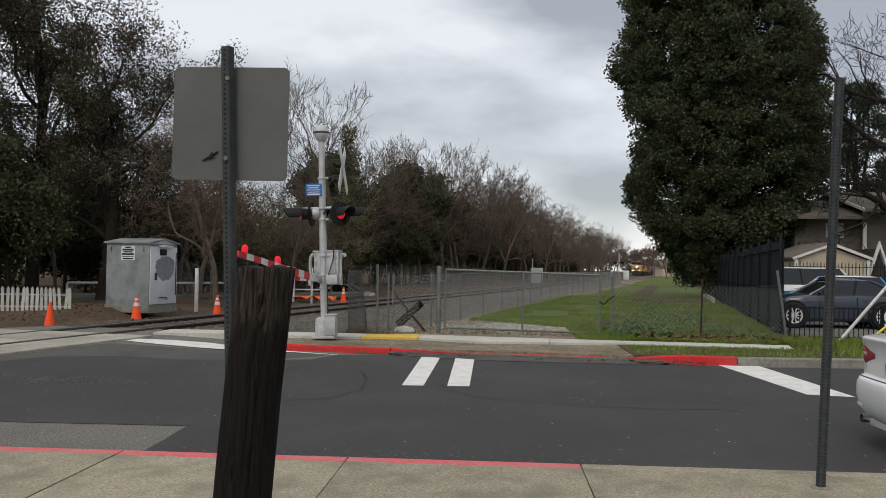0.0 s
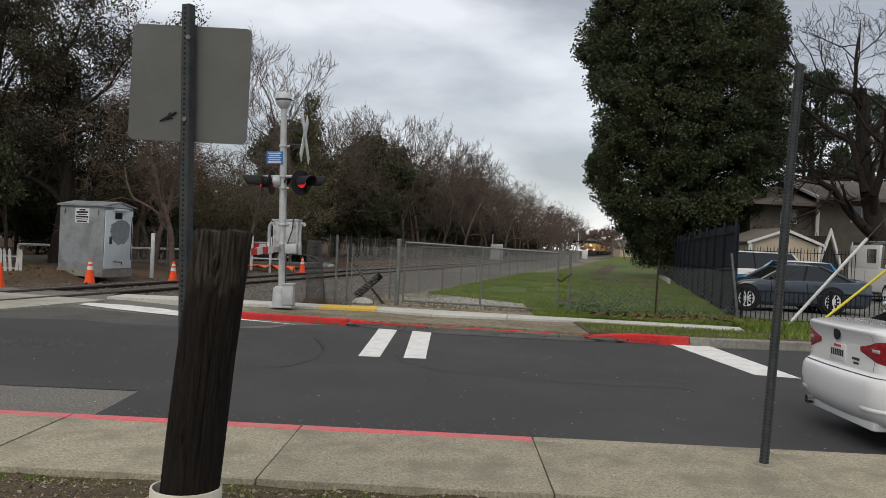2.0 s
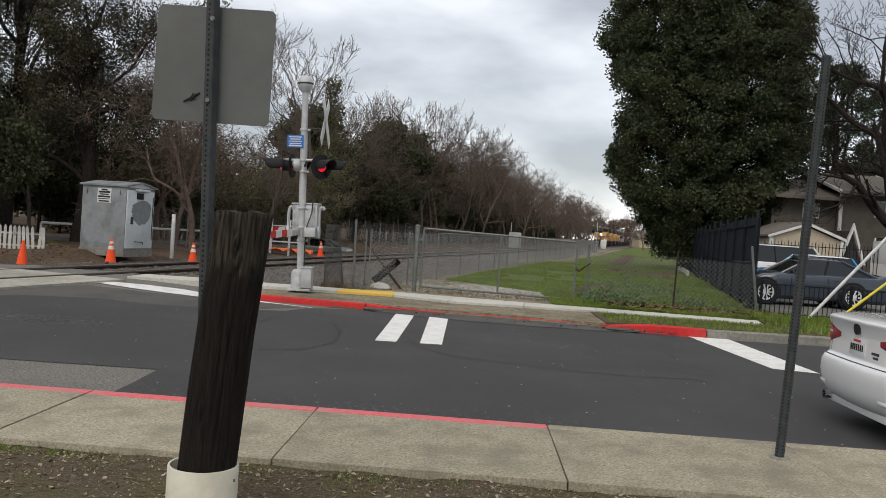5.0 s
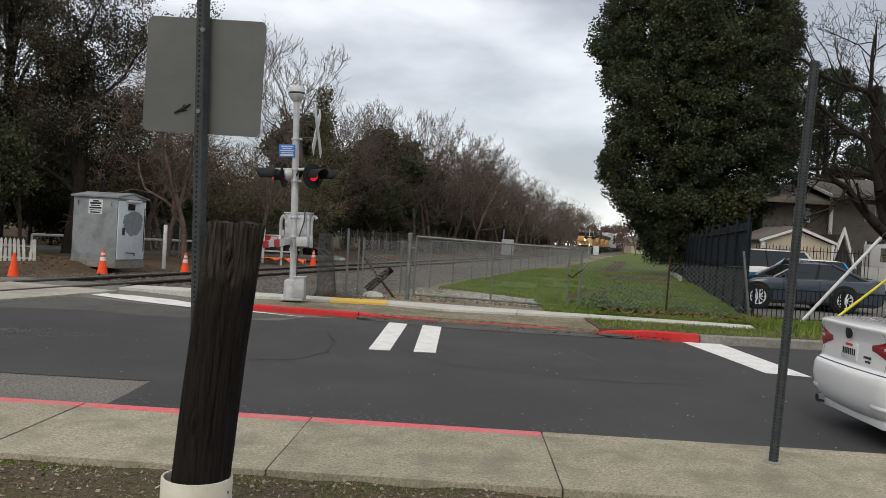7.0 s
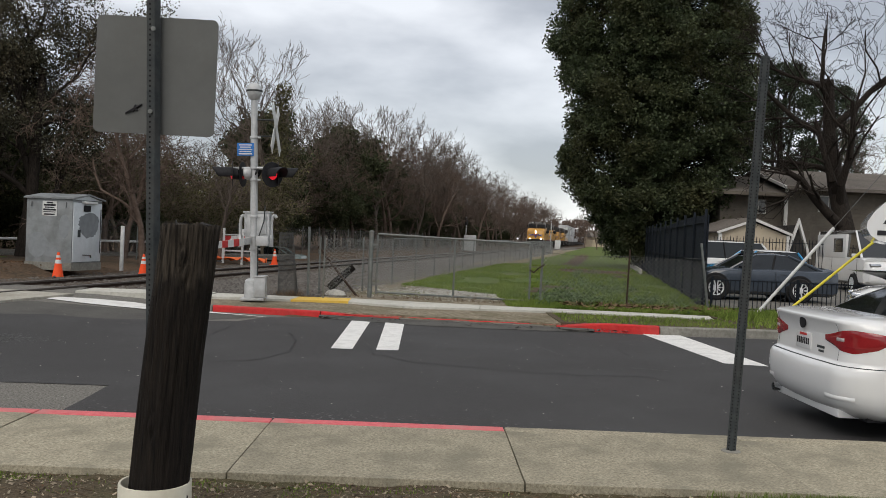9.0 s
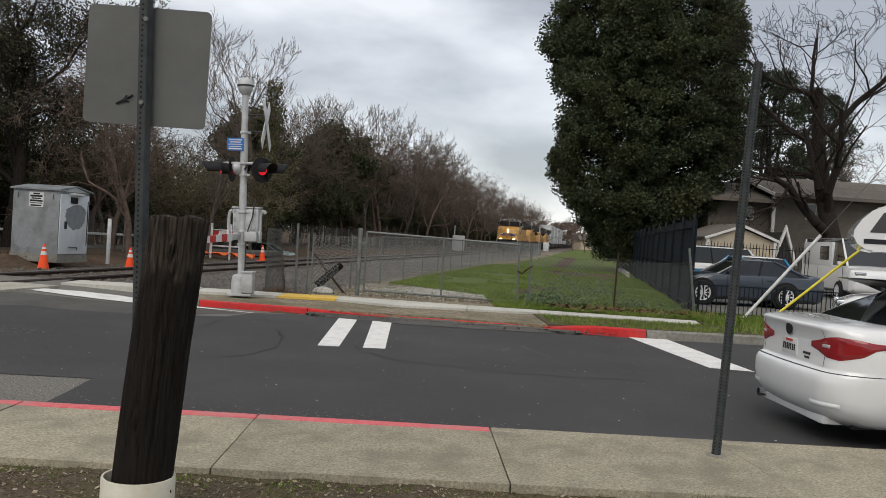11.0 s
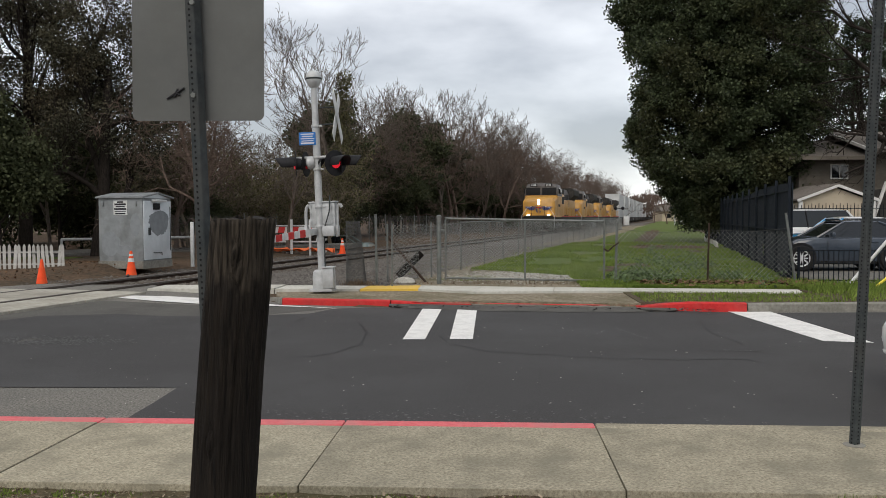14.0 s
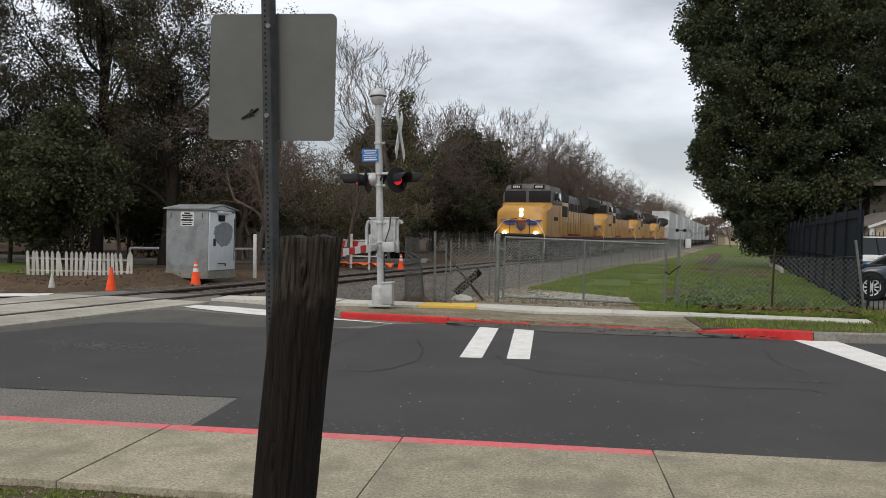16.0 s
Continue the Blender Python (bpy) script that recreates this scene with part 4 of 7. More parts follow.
for x, y, k, sc in ((-15.2, 27.0, 1, 0.75), (-18.2, 28.0, 0, 1.0), (-21.5, 27.5, 1, 0.8), (-25.0, 28.5, 0, 1.0), (-19.0, 38.0, 1, 1.0), (-24.0, 38.0, 0, 1.1), (-29.0, 36.0, 1, 1.1), (-17.5, 45.0, 0, 1.2), (-22.0, 46.0, 1, 1.0), (-27.0, 46.0, 0, 1.2), (-33.0, 45.0, 1, 1.1), (-39.0, 46.0, 0, 1.2), (-21.0, 42.0, 0, 1.1), (-26.0, 42.0, 0, 1.0)):
    stand(((shrub_t, shrub_c), (shrub2_t, shrub2_c))[k][0], "shrub", "dark shrub below the live oaks", x, y, sc, "shrubs behind the shed", ((shrub_t, shrub_c), (shrub2_t, shrub2_c))[k][1], "shrub")


def far_woods(name, label, seed, spots, n, leaf, material):
    """A distant belt of trees, too far off to count."""
    rs = np.random.RandomState(seed)
    cs = []
    for x, y, h, w in spots:
        k = n
        cs += [(x + rs.normal(0, w * 0.3), y + rs.normal(0, w * 0.3), h * (0.15 + 0.85 * rs.rand() ** 0.8)) for _ in range(k)]
    v_, f_ = leaf_cloud(rs, cs, 26, np.full(len(cs), 1.1), leaf)
    return tagged(new(name, fast_mesh(name, v_, f_, material)), label, "woods", kind="stuff")


rs = np.random.RandomState(12)
far_woods("far_woods", "distant brown winter woods", 1, [(x, 300 + rs.uniform(-20, 60), rs.uniform(7, 12), 9) for x in np.arange(-140, 200, 6)], 34, 0.75, "red_bark")
far_woods("far_woods", "distant dark evergreen trees", 2, [(x, 210 + rs.uniform(-10, 40), rs.uniform(5, 10), 7) for x in np.concatenate([np.arange(52, 120, 6), np.arange(-90, 12, 7)])], 34, 0.6, "leaf_bush")
far_woods("far_woods", "brown woods behind the side street", 3, [(x, 52 + rs.uniform(0, 14), rs.uniform(3.5, 6), 5) for x in np.arange(-62, -14, 3.5)], 30, 0.38, "red_bark")
far_woods("far_woods", "dark evergreens behind the side street", 4, [(x, 60 + rs.uniform(0, 14), rs.uniform(3, 5.5), 5) for x in np.arange(-70, -12, 4)], 30, 0.38, "leaf_bush")
far_woods("far_woods", "trees behind the houses", 5, [(x, 72 + rs.uniform(0, 20), rs.uniform(5, 9), 5) for x in np.arange(22, 75, 4)], 40, 0.4, "leaf_bush")


# ---- foreground: post, sign, pole ----
post = thing("wooden_post", "leaning dark creosoted timber post in a cream pipe collar", "post")
rg = random.Random(4)
rings = []
N, J = 110, 70
for j in range(J + 1):
    h = j / J
    cx, z = -0.152 + 0.132 * h - 0.012 * math.sin(math.pi * h), 0.02 + 1.62 * h
    ring = []
    for i in range(N):
        a = 2 * math.pi * i / N
        ca, sa = math.cos(a), math.sin(a)
        r = 0.138 + 0.005 * math.sin(2 * a + 1) - 0.006 * h
        twist = 0.25 * noise.noise((ca, sa, h * 2.0))
        r += 0.010 * noise.noise((ca * 4 + twist, sa * 4, h * 0.8))
        fine = noise.noise((ca * 15 + 2 * twist, sa * 15, h * 1.6 + 5))
        r -= 0.016 * max(0, fine) ** 1.3
        r -= 0.012 * max(0, noise.noise((ca * 26 + 2 * twist, sa * 26, h * 2.4 + 2)))
        for kh, ka in ((0.865, 4.98), (0.905, 4.80), (0.42, 4.45)):
            q = ((h - kh) * 26) ** 2 + ((a - ka) * 7) ** 2
            r += 0.014 * math.exp(-q * 2.2) - 0.010 * math.exp(-(q - 1.2) ** 2 * 2)
        top = 0.022 * noise.noise((ca * 3, sa * 3, 9)) + 0.012 * noise.noise((ca * 12, sa * 12, 4)) if j == J else 0
        ring.append((cx + r * ca, 3.80 + r * sa, z + top))
    rings.append(ring)
s = Shape().loft(rings)
timber = part("timber", s, "post_wood", post, smooth="all")
collar = Shape().lathe([(0.17, 0.05), (0.17, 0.395), (0.168, 0.402), (0.158, 0.402), (0.155, 0.395), (0.155, 0.06)], (-0.148, 3.80, 0), 40)
part("pipe_collar", collar, "pvc", post, "cut cream plastic pipe round the foot")
s = Shape().box((0.045, 3.66, 0.375), (0.006, 0.006, 0.012), rz=20)
part("mark", s, "ink", post)


def hole_rods(m, z0, z1, step, w, name, parent):
    """Punched holes down the face of a square sign post."""
    s = Shape()
    z = z0
    while z < z1:
        for q in (Vector((0, -w / 2 - 0.001, z)), Vector((-w / 2 - 0.001, 0, z))):
            d = Vector((0, 1, 0)) if abs(q.x) < 0.01 else Vector((1, 0, 0))
            s.tube(m @ (q - d * 0.0006), m @ (q + d * 0.004), 0.0056, n=8)
        z += step
    tagged(part(name, s, "hole", parent, smooth=False), kind="stuff")


def square_post(name, label, foot, head, w, turn):
    foot, head = Vector(foot), Vector(head)
    ob = thing(name, label, "sign post")
    zz = (head - foot).normalized()
    xx = Vector((math.cos(radians(turn)), math.sin(radians(turn)), 0))
    yy = zz.cross(xx).normalized()
    xx = yy.cross(zz)
    m = Matrix.Translation(foot) @ Matrix((xx, yy, zz)).transposed().to_4x4()
    L = (head - foot).length
    s = Shape()
    o, i_ = w / 2, w / 2 - 0.003
    sq = lambda r, z: [(m @ Vector((a * r, b * r, z))) for a, b in ((-1, -0.82), (-0.82, -1), (0.82, -1), (1, -0.82), (1, 0.82), (0.82, 1), (-0.82, 1), (-1, 0.82))]
    s.loft([sq(o, 0), sq(o, L), sq(i_, L), sq(i_, L - 0.1)])
    part("tube", s, "galv", ob)
    hole_rods(m, 0.04, L - 0.01, 0.0254, w, "holes", ob)
    return ob, m, L


sp, m_sp, L_sp = square_post("street_sign", "back of a square metal sign on a perforated steel post", (-0.215, 3.99, 0.10), (-0.305, 3.99, 2.775), 0.051, -22)
plate = []
for cx, cz, a0 in ((0.275, 0.265, 0), (-0.275, 0.265, 90), (-0.275, -0.265, 180), (0.275, -0.265, 270)):
    plate += [(cx + 0.03 * math.cos(radians(a0 + 15 * i)), cz + 0.03 * math.sin(radians(a0 + 15 * i))) for i in range(7)]
m_pl = Matrix.Translation((-0.295, 4.035, 2.385)) @ pose(0, 0, 0, 90, 0.4, 0)
s = Shape().prism(plate, -0.0025, 0.0025, m_pl)
sg = part("sign_plate", s, "sign_back", sp, "bare grey back of the sign", smooth=False)
for dx, dz in ((0.0, 0.22), (0.0, -0.19)):
    part("bolt", Shape().tube((-0.29 + dx, 3.962, 2.385 + dz), (-0.29 + dx, 3.95, 2.385 + dz), 0.012, n=6), "galv_pipe", sg, smooth=False)
s = Shape()
for a, ln in ((32, 0.045), (70, 0.022), (210, 0.05), (250, 0.018), (335, 0.02)):
    s.tube((-0.395, 4.028, 2.215), (-0.395 + ln * math.cos(radians(a)), 4.026, 2.215 + ln * math.sin(radians(a))), 0.007, 0.004, 5)
part("sticker_scrap", s, "ink", sg, "torn dark sticker scrap", smooth=False)

rp, m_rp, L_rp = square_post("sign_post", "bare perforated steel sign post set in the sidewalk", (3.402, 5.90, 0.12), (3.52, 5.90, 3.05), 0.051, 25)
s = Shape().lathe([(0.07, 0.13), (0.07, 0.142), (0.05, 0.147), (0.03, 0.147)], (3.402, 5.90, 0.005), 14)
part("base_mortar", s, "grey_kerb", rp)

# ---- crossing signal ----
mast = thing("crossing_signal", "silver railroad crossing signal mast with red flashers", "crossing signal", pose(-2.48, 17.27, 0.15, 0, -2.0, 0))
part("pole", Shape().tube((0, 0, 0.3), (0, 0, 3.35), 0.075, n=18).tube((0, 0, 3.35), (0, 0, 4.15), 0.066, n=18), "silver", mast)
part("base_plate", Shape().box((0, 0, 0.025), (0.48, 0.42, 0.05), bevel=0.01), "silver", mast)
part("base_casting", Shape().lathe([(0.17, 0.05), (0.165, 0.30), (0.15, 0.40), (0.10, 0.44)], (-0.03, 0, 0), 12).box((0.16, -0.08, 0.27), (0.22, 0.26, 0.42), bevel=0.02).box((0.16, -0.08, 0.49), (0.25, 0.30, 0.03), bevel=0.008), "silver", mast)
part("cap", Shape().lathe([(0.07, 4.12), (0.12, 4.17), (0.155, 4.27), (0.16, 4.33), (0.145, 4.40), (0.10, 4.455), (0.03, 4.475)], n=20), "silver", mast, "rounded bell housing")
part("cap_band", Shape().lathe([(0.165, 4.29), (0.172, 4.30), (0.172, 4.315), (0.165, 4.325)], n=20), "galv", mast)
for z in (2.48, 2.72, 3.35, 1.32, 1.05, 1.72):
    part("clamp", Shape().lathe([(0.09, z - 0.025), (0.094, z - 0.015), (0.094, z + 0.015), (0.09, z + 0.025)], n=14).box((0.11, -0.02, z), (0.05, 0.08, 0.04), bevel=0.005), "silver", mast)
bs = part("number_sign", Shape().box((-0.16, -0.09, 3.10), (0.34, 0.012, 0.26), bevel=0.004), "blue_sign", mast, "small blue sign with white lines of text")
s = Shape()
for k, (w, h) in enumerate(((0.26, 0.022), (0.22, 0.022), (0.28, 0.016), (0.24, 0.016), (0.27, 0.03))):
    s.box((-0.16, -0.098, 3.19 - 0.045 * k), (w, 0.003, h))
part("text_bar", s, "white", bs, smooth=False)


def flasher(at, turn, lit):
    """One lamp head: background disc, hood and lens, facing its local -y."""
    m = Matrix.Translation(at) @ pose(0, 0, 0, 0, 0, turn)
    r = Matrix.Rotation(radians(90), 3, "X")
    fix = lambda s: Shape().add([m @ Vector(p) for p in s.v], s.f)
    head = part("lamp_head", fix(Shape().lathe([(0.255, 0.0), (0.26, 0.006), (0.255, 0.014), (0.12, 0.018)], (0, 0, 0), 28, r).lathe([(0.11, -0.10), (0.12, 0.0)], (0, 0, 0), 18, r)), "black", mast, "round black lamp backing")
    s = Shape()
    n = 16
    o, i_ = [], []
    for k in range(n + 1):
        a = math.pi * (-0.12 + 1.24 * k / n)
        o.append((0.145 * math.cos(a), 0.145 * math.sin(a)))
    ln = [0.30 + 0.12 * math.sin(math.pi * k / n) for k in range(n + 1)]
    vs = [(x, -0.01, z) for x, z in o] + [(x * 0.95, -l, z * 0.95) for (x, z), l in zip(o, ln)] + [(x * 0.92, -0.01, z * 0.92) for x, z in o] + [(x * 0.88, -l, z * 0.88) for (x, z), l in zip(o, ln)]
    k1 = n + 1
    fs = [(i, i + 1, k1 + i + 1, k1 + i) for i in range(n)] + [(2 * k1 + i, 2 * k1 + i + 1, 3 * k1 + i + 1, 3 * k1 + i) for i in range(n)] + [(k1 + i, k1 + i + 1, 3 * k1 + i + 1, 3 * k1 + i) for i in range(n)]
    part("hood", fix(Shape().add(vs, fs)), "black", head)
    part("lens", fix(Shape().lathe([(0.105, 0.018), (0.10, 0.035), (0.06, 0.05), (0.01, 0.055)], (0, 0, 0), 20, r)), "red_lamp" if lit else "dark_lens", head, "red glass lens")


buck = part("crossbuck", Shape().box((0.43, 0, 3.52), (0.012, 1.22, 0.225), rot=Matrix.Rotation(radians(48), 3, "X"), bevel=0.003), "white", mast, "white crossbuck blades seen edge-on")
part("blade", Shape().box((0.458, 0, 3.52), (0.012, 1.22, 0.225), rot=Matrix.Rotation(radians(-48), 3, "X"), bevel=0.003), "white", buck)
for z in (3.72, 3.38):
    part("bracket", Shape().tube((0.05, 0, z), (0.43, 0, z), 0.016, n=8), "galv", buck)
part("crossarm", Shape().tube((-0.46, 0.05, 2.72), (0.46, -0.1, 2.72), 0.03, n=10), "silver", mast)
flasher((-0.42, -0.05, 2.60), -78, True)
flasher((-0.26, 0.10, 2.60), 84, False)
flasher((0.40, -0.16, 2.58), 46, True)
flasher((0.48, 0.05, 2.60), 100, False)
part("lamp_cover", Shape().lathe([(0.10, 0), (0.13, 0.03), (0.13, 0.10), (0.09, 0.16)], (-0.20, -0.02, 2.60), 14, Matrix.Rotation(radians(80), 3, "Y")), "silver", mast, "silver lamp back")
mech = part("gate_mechanism", Shape().box((0.06, 0.16, 1.55), (0.52, 0.34, 0.50), bevel=0.025).box((0.06, 0.16, 1.815), (0.56, 0.38, 0.03), bevel=0.008), "silver", mast, "silver gate motor housing")
part("housing_door", Shape().box((0.06, -0.022, 1.55), (0.40, 0.02, 0.38), bevel=0.008), "silver", mech)
for x, z in ((-0.17, 1.75), (-0.17, 1.58), (-0.17, 1.42), (0.25, 1.72), (0.25, 1.40)):
    part("hinge", Shape().tube((x, -0.05, z - 0.03), (x, -0.05, z + 0.03), 0.018, n=8), "silver", mech)
for x in (-0.30, 0.34):
    pts = [(x, 0.1, 1.18), (x, 0.1, 1.60), (x + 0.02, 0.1, 1.72), (x + 0.07, 0.1, 1.76), (x + 0.11, 0.1, 1.70)]
    part("counterweight_arm", Shape().pipe(pts, 0.035, 8).box((x, 0.1, 1.22), (0.06, 0.16, 0.24), bevel=0.01), "silver", mast)
part("conduit", Shape().pipe([(0.09, -0.09, 0.5), (0.10, -0.11, 1.0), (0.12, -0.12, 1.3), (0.22, -0.08, 1.62), (0.24, -0.05, 1.95)], 0.014, 6), "galv", mast)
part("junction_box", Shape().box((0.20, -0.10, 1.22), (0.24, 0.16, 0.20), bevel=0.015), "silver", mast)
ARM_BASE = pose(-0.06, -0.1, 1.22, 0, 0, 0) @ pose(0, 0, 0, 0, 0, 172)
gate_arm = new("gate_arm")
gate_arm.parent = mast
tagged(gate_arm, "red and white striped crossing arm with red lamps")
L_arm = 3.9
for k in range(12):
    a, b = 0.35 + (L_arm - 0.35) * k / 12, 0.35 + (L_arm - 0.35) * (k + 1) / 12
    h = 0.145 - 0.05 * k / 12
    part("stripe", Shape().box((0, (a + b) / 2, 0), (0.035, b - a - 0.002, h)), "gate_red" if k % 2 else "white", gate_arm, smooth=False)
part("arm_root", Shape().box((0, 0.1, 0), (0.06, 0.55, 0.13), bevel=0.01), "silver", gate_arm)
for y in (2.25, 3.65):
    part("arm_lamp", Shape().lathe([(0.045, 0.055), (0.055, 0.08), (0.055, 0.15), (0.03, 0.18)], (0, y, 0), 12), "red_lamp", gate_arm)

# ---- signal shed ----
SH = Matrix.Translation((-9.02, 23.8, 0.29)) @ pose(0, 0, 0, 0, 0, -TURN)
shed = thing("signal_shed", "weathered grey steel equipment shed with patched paint", "equipment shed", SH)
w, d, h = 1.46, 1.40, 1.82           # the face towards the street is w wide; the door face is d deep
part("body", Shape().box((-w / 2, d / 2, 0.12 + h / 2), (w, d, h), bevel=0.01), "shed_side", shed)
door = part("door", Shape().box((0.012, d / 2, 0.12 + h / 2 - 0.02), (0.03, d - 0.06, h - 0.12), bevel=0.008), "shed_door", shed, "pale door with dark overpaint")
rf = [(-0.07, 0.0), (d / 2, 0.13), (d + 0.07, 0.0), (d + 0.07, 0.045), (d / 2, 0.175), (-0.07, 0.045)]
m_rf = Matrix(((0, 0, 1, -w - 0.06), (1, 0, 0, 0), (0, 1, 0, 0.12 + h), (0, 0, 0, 1)))
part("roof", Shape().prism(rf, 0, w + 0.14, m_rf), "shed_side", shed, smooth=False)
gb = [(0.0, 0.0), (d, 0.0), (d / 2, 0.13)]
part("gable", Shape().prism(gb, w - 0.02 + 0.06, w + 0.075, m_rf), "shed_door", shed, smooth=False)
rg = random.Random(2)
blob = []
for k in range(40):
    a = 2 * math.pi * k / 40
    blob.append((0.73 + 0.48 * math.cos(a) * (1 + 0.20 * noise.noise((math.cos(a) * 2, math.sin(a) * 2, 3))) + 0.03 * math.sin(k * 2.9),
                 1.28 + (0.36 + 0.10 * math.cos(a + 0.8)) * math.sin(a) * (1 + 0.25 * noise.noise((math.cos(a) * 3, math.sin(a) * 3, 6)))))
part("paint_patch", Shape().prism(blob, 0.0275, 0.030, Matrix(((0, 0, 1, 0), (1, 0, 0, 0), (0, 1, 0, 0), (0, 0, 0, 1)))), "grey_patch", door, "darker grey overpainted patch", smooth=False)
part("vent", Shape().box((0.045, 0.62, 1.70), (0.04, 0.30, 0.18), bevel=0.006).box((0.06, 0.62, 1.70), (0.02, 0.2, 0.12)), "black", door)
part("door_light", Shape().box((0.08, 0.70, 1.87), (0.12, 0.62, 0.07), bevel=0.02), "white", door)
part("lock_plate", Shape().box((0.04, 0.28, 0.98), (0.03, 0.10, 0.22), bevel=0.006), "galv", door)
part("hinge", Shape().tube((0.035, 1.31, 0.4), (0.035, 1.31, 1.7), 0.014, n=6), "galv", door)
part("grab_bar", Shape().pipe([(0.05, 0.45, 0.36), (0.05, 0.85, 0.34), (0.05, 0.85, 0.27)], 0.012, 6), "galv", door)
nt = part("notice", Shape().box((-0.72, -0.008, 1.66), (0.46, 0.012, 0.42), bevel=0.003), "white", shed, "white notice with bold black lettering")
s = Shape()
for k, (ww, hh) in enumerate(((0.20, 0.045), (0.38, 0.055), (0.30, 0.035), (0.40, 0.05), (0.38, 0.022), (0.34, 0.04))):
    s.box((-0.72, -0.0165, 1.825 - 0.066 * k), (ww, 0.003, hh))
part("text_bar", s, "ink", nt, smooth=False)
part("foundation", Shape().box((-w / 2, d / 2, 0.02), (w + 0.04, d + 0.04, 0.22)), "grey_kerb", shed)
for cx, cz, rx, rz_, sd in ((-1.08, 0.62, 0.30, 0.36, 3), (-0.24, 1.16, 0.17, 0.32, 5), (-0.62, 0.42, 0.24, 0.16, 8)):
    q = [(cx + rx * math.cos(0.209 * k) * (1 + 0.3 * noise.noise((math.cos(0.209 * k) * 2, math.sin(0.209 * k) * 2, sd))), cz + rz_ * math.sin(0.209 * k) * (1 + 0.3 * noise.noise((math.sin(0.209 * k) * 3, math.cos(0.209 * k) * 3, sd)))) for k in range(30)]
    part("paint_patch", Shape().prism(q, 0.0, 0.004, Matrix(((1, 0, 0, 0), (0, 0, -1, 0), (0, 1, 0, 0), (0, 0, 0, 1)))), "grey_patch", shed, "grey overpainted patch", smooth=False)
for x in (-1.3, -0.2):
    part("lifting_lug", Shape().box((x, -0.02, 1.78), (0.03, 0.04, 0.14), bevel=0.004), "shed_side", shed)


def traffic_cone(at, h, stripes, name_label, tilt=0.0, material="cone", foot="black"):
    ob = thing("traffic_cone", name_label, "traffic cone", Matrix.Translation(at) @ pose(0, 0, 0, tilt, tilt * 0.5, 20), "cones beside the tracks")
    k = h / 0.7
    part("body", Shape().lathe([(0.15 * k, 0.03), (0.145 * k, 0.05), (0.035 * k, h - 0.02), (0.03 * k, h)], n=20), material, ob)
    if foot:
        part("base", Shape().box((0, 0, 0.018), (0.40 * k, 0.40 * k, 0.036), bevel=0.012), foot, ob)
    if stripes:
        for z0, z1 in ((0.40 * h / 0.7, 0.50 * h / 0.7), (0.56 * h / 0.7, 0.62 * h / 0.7)):
            r = lambda z: 0.145 * k + (0.035 * k - 0.145 * k) * (z - 0.05) / (h - 0.07) + 0.003
            part("reflective_band", Shape().lathe([(r(z0), z0), (r(z1), z1)], n=20), "white", ob)
    return ob


traffic_cone((-9.22, 23.45, ground_z(-9.22, 23.45) + 0.01), 0.72, True, "orange traffic cone with white bands beside the shed", foot="black")
traffic_cone((-7.35, 24.9, 0.06), 0.66, True, "orange traffic cone with white bands near the rails", 2, foot="cone")
traffic_cone((-9.75, 19.7, 0.08), 0.60, False, "plain orange cone beside the crossing panels", 2, foot=None)
traffic_cone((-11.5, 20.0, 0.08), 0.40, False, "faded white cone before the picket fence", 1, material="fence_white", foot=None)
traffic_cone((-5.6, 36.5, 0.05), 0.7, True, "orange traffic cone near the barricade", foot="cone")

# white picket fence
pf = thing("picket_fence", "peeling white picket fence, some boards leaning", "fence")
pick = Shape().prism([(-0.04, 0), (0.04, 0), (0.04, 0.73), (0, 0.80), (-0.04, 0.73)], -0.01, 0.01, Matrix.Rotation(radians(90), 4, "X")).mesh("picket", "fence_white")
pa, pb = Vector((-13.73, 22.39, 0.17)), Vector((-11.31, 23.66, 0.17))
ang = math.degrees(math.atan2(pb.y - pa.y, pb.x - pa.x))
npk = 23
for i in range(npk):
    ob = new("picket", pick)
    ob.parent, ob.matrix_basis = pf, Matrix.Translation(pa.lerp(pb, i / (npk - 1))) @ pose(0, 0, -0.05 * (i / npk), rg.gauss(0, 2), rg.gauss(0, 2.2), ang)
for z in (0.22, 0.56):
    part("rail", Shape().tube(pa + Vector((0, 0.04, z)), pb + Vector((0, 0.04, z - 0.04)), 0.03, n=4), "fence_white", pf)


# ---- chain link fences ----
def mesh_panel(name, parent, a, b, z0, z1, material="wire", step=0.06, r=0.0022, bulge=0.0):
    """Diagonal wires between two posts a and b (x, y)."""
    a, b = np.array(a, float), np.array(b, float)
    L = float(np.linalg.norm(b - a))
    H = z1 - z0
    p0, p1 = [], []
    k = np.arange(-H, L, step)
    for sgn in (1, -1):
        s0, s1 = np.clip(k, 0, L), np.clip(k + H, 0, L)
        h0, h1 = s0 - k, s1 - k
        ok = s1 - s0 > 0.01
        s0, s1, h0, h1 = s0[ok], s1[ok], h0[ok], h1[ok]
        if sgn < 0:
            h0, h1 = H - h0, H - h1
        d = (b - a) / L
        p0.append(np.stack([a[0] + d[0] * s0, a[1] + d[1] * s0, z0 + h0], 1))
        p1.append(np.stack([a[0] + d[0] * s1, a[1] + d[1] * s1, z0 + h1], 1))
    v_, f_ = rods(np.concatenate(p0), np.concatenate(p1), r, r, 3)
    ob = new(name, fast_mesh(name, v_, f_, material))
    ob.parent = parent
    return tagged(ob, kind="stuff")


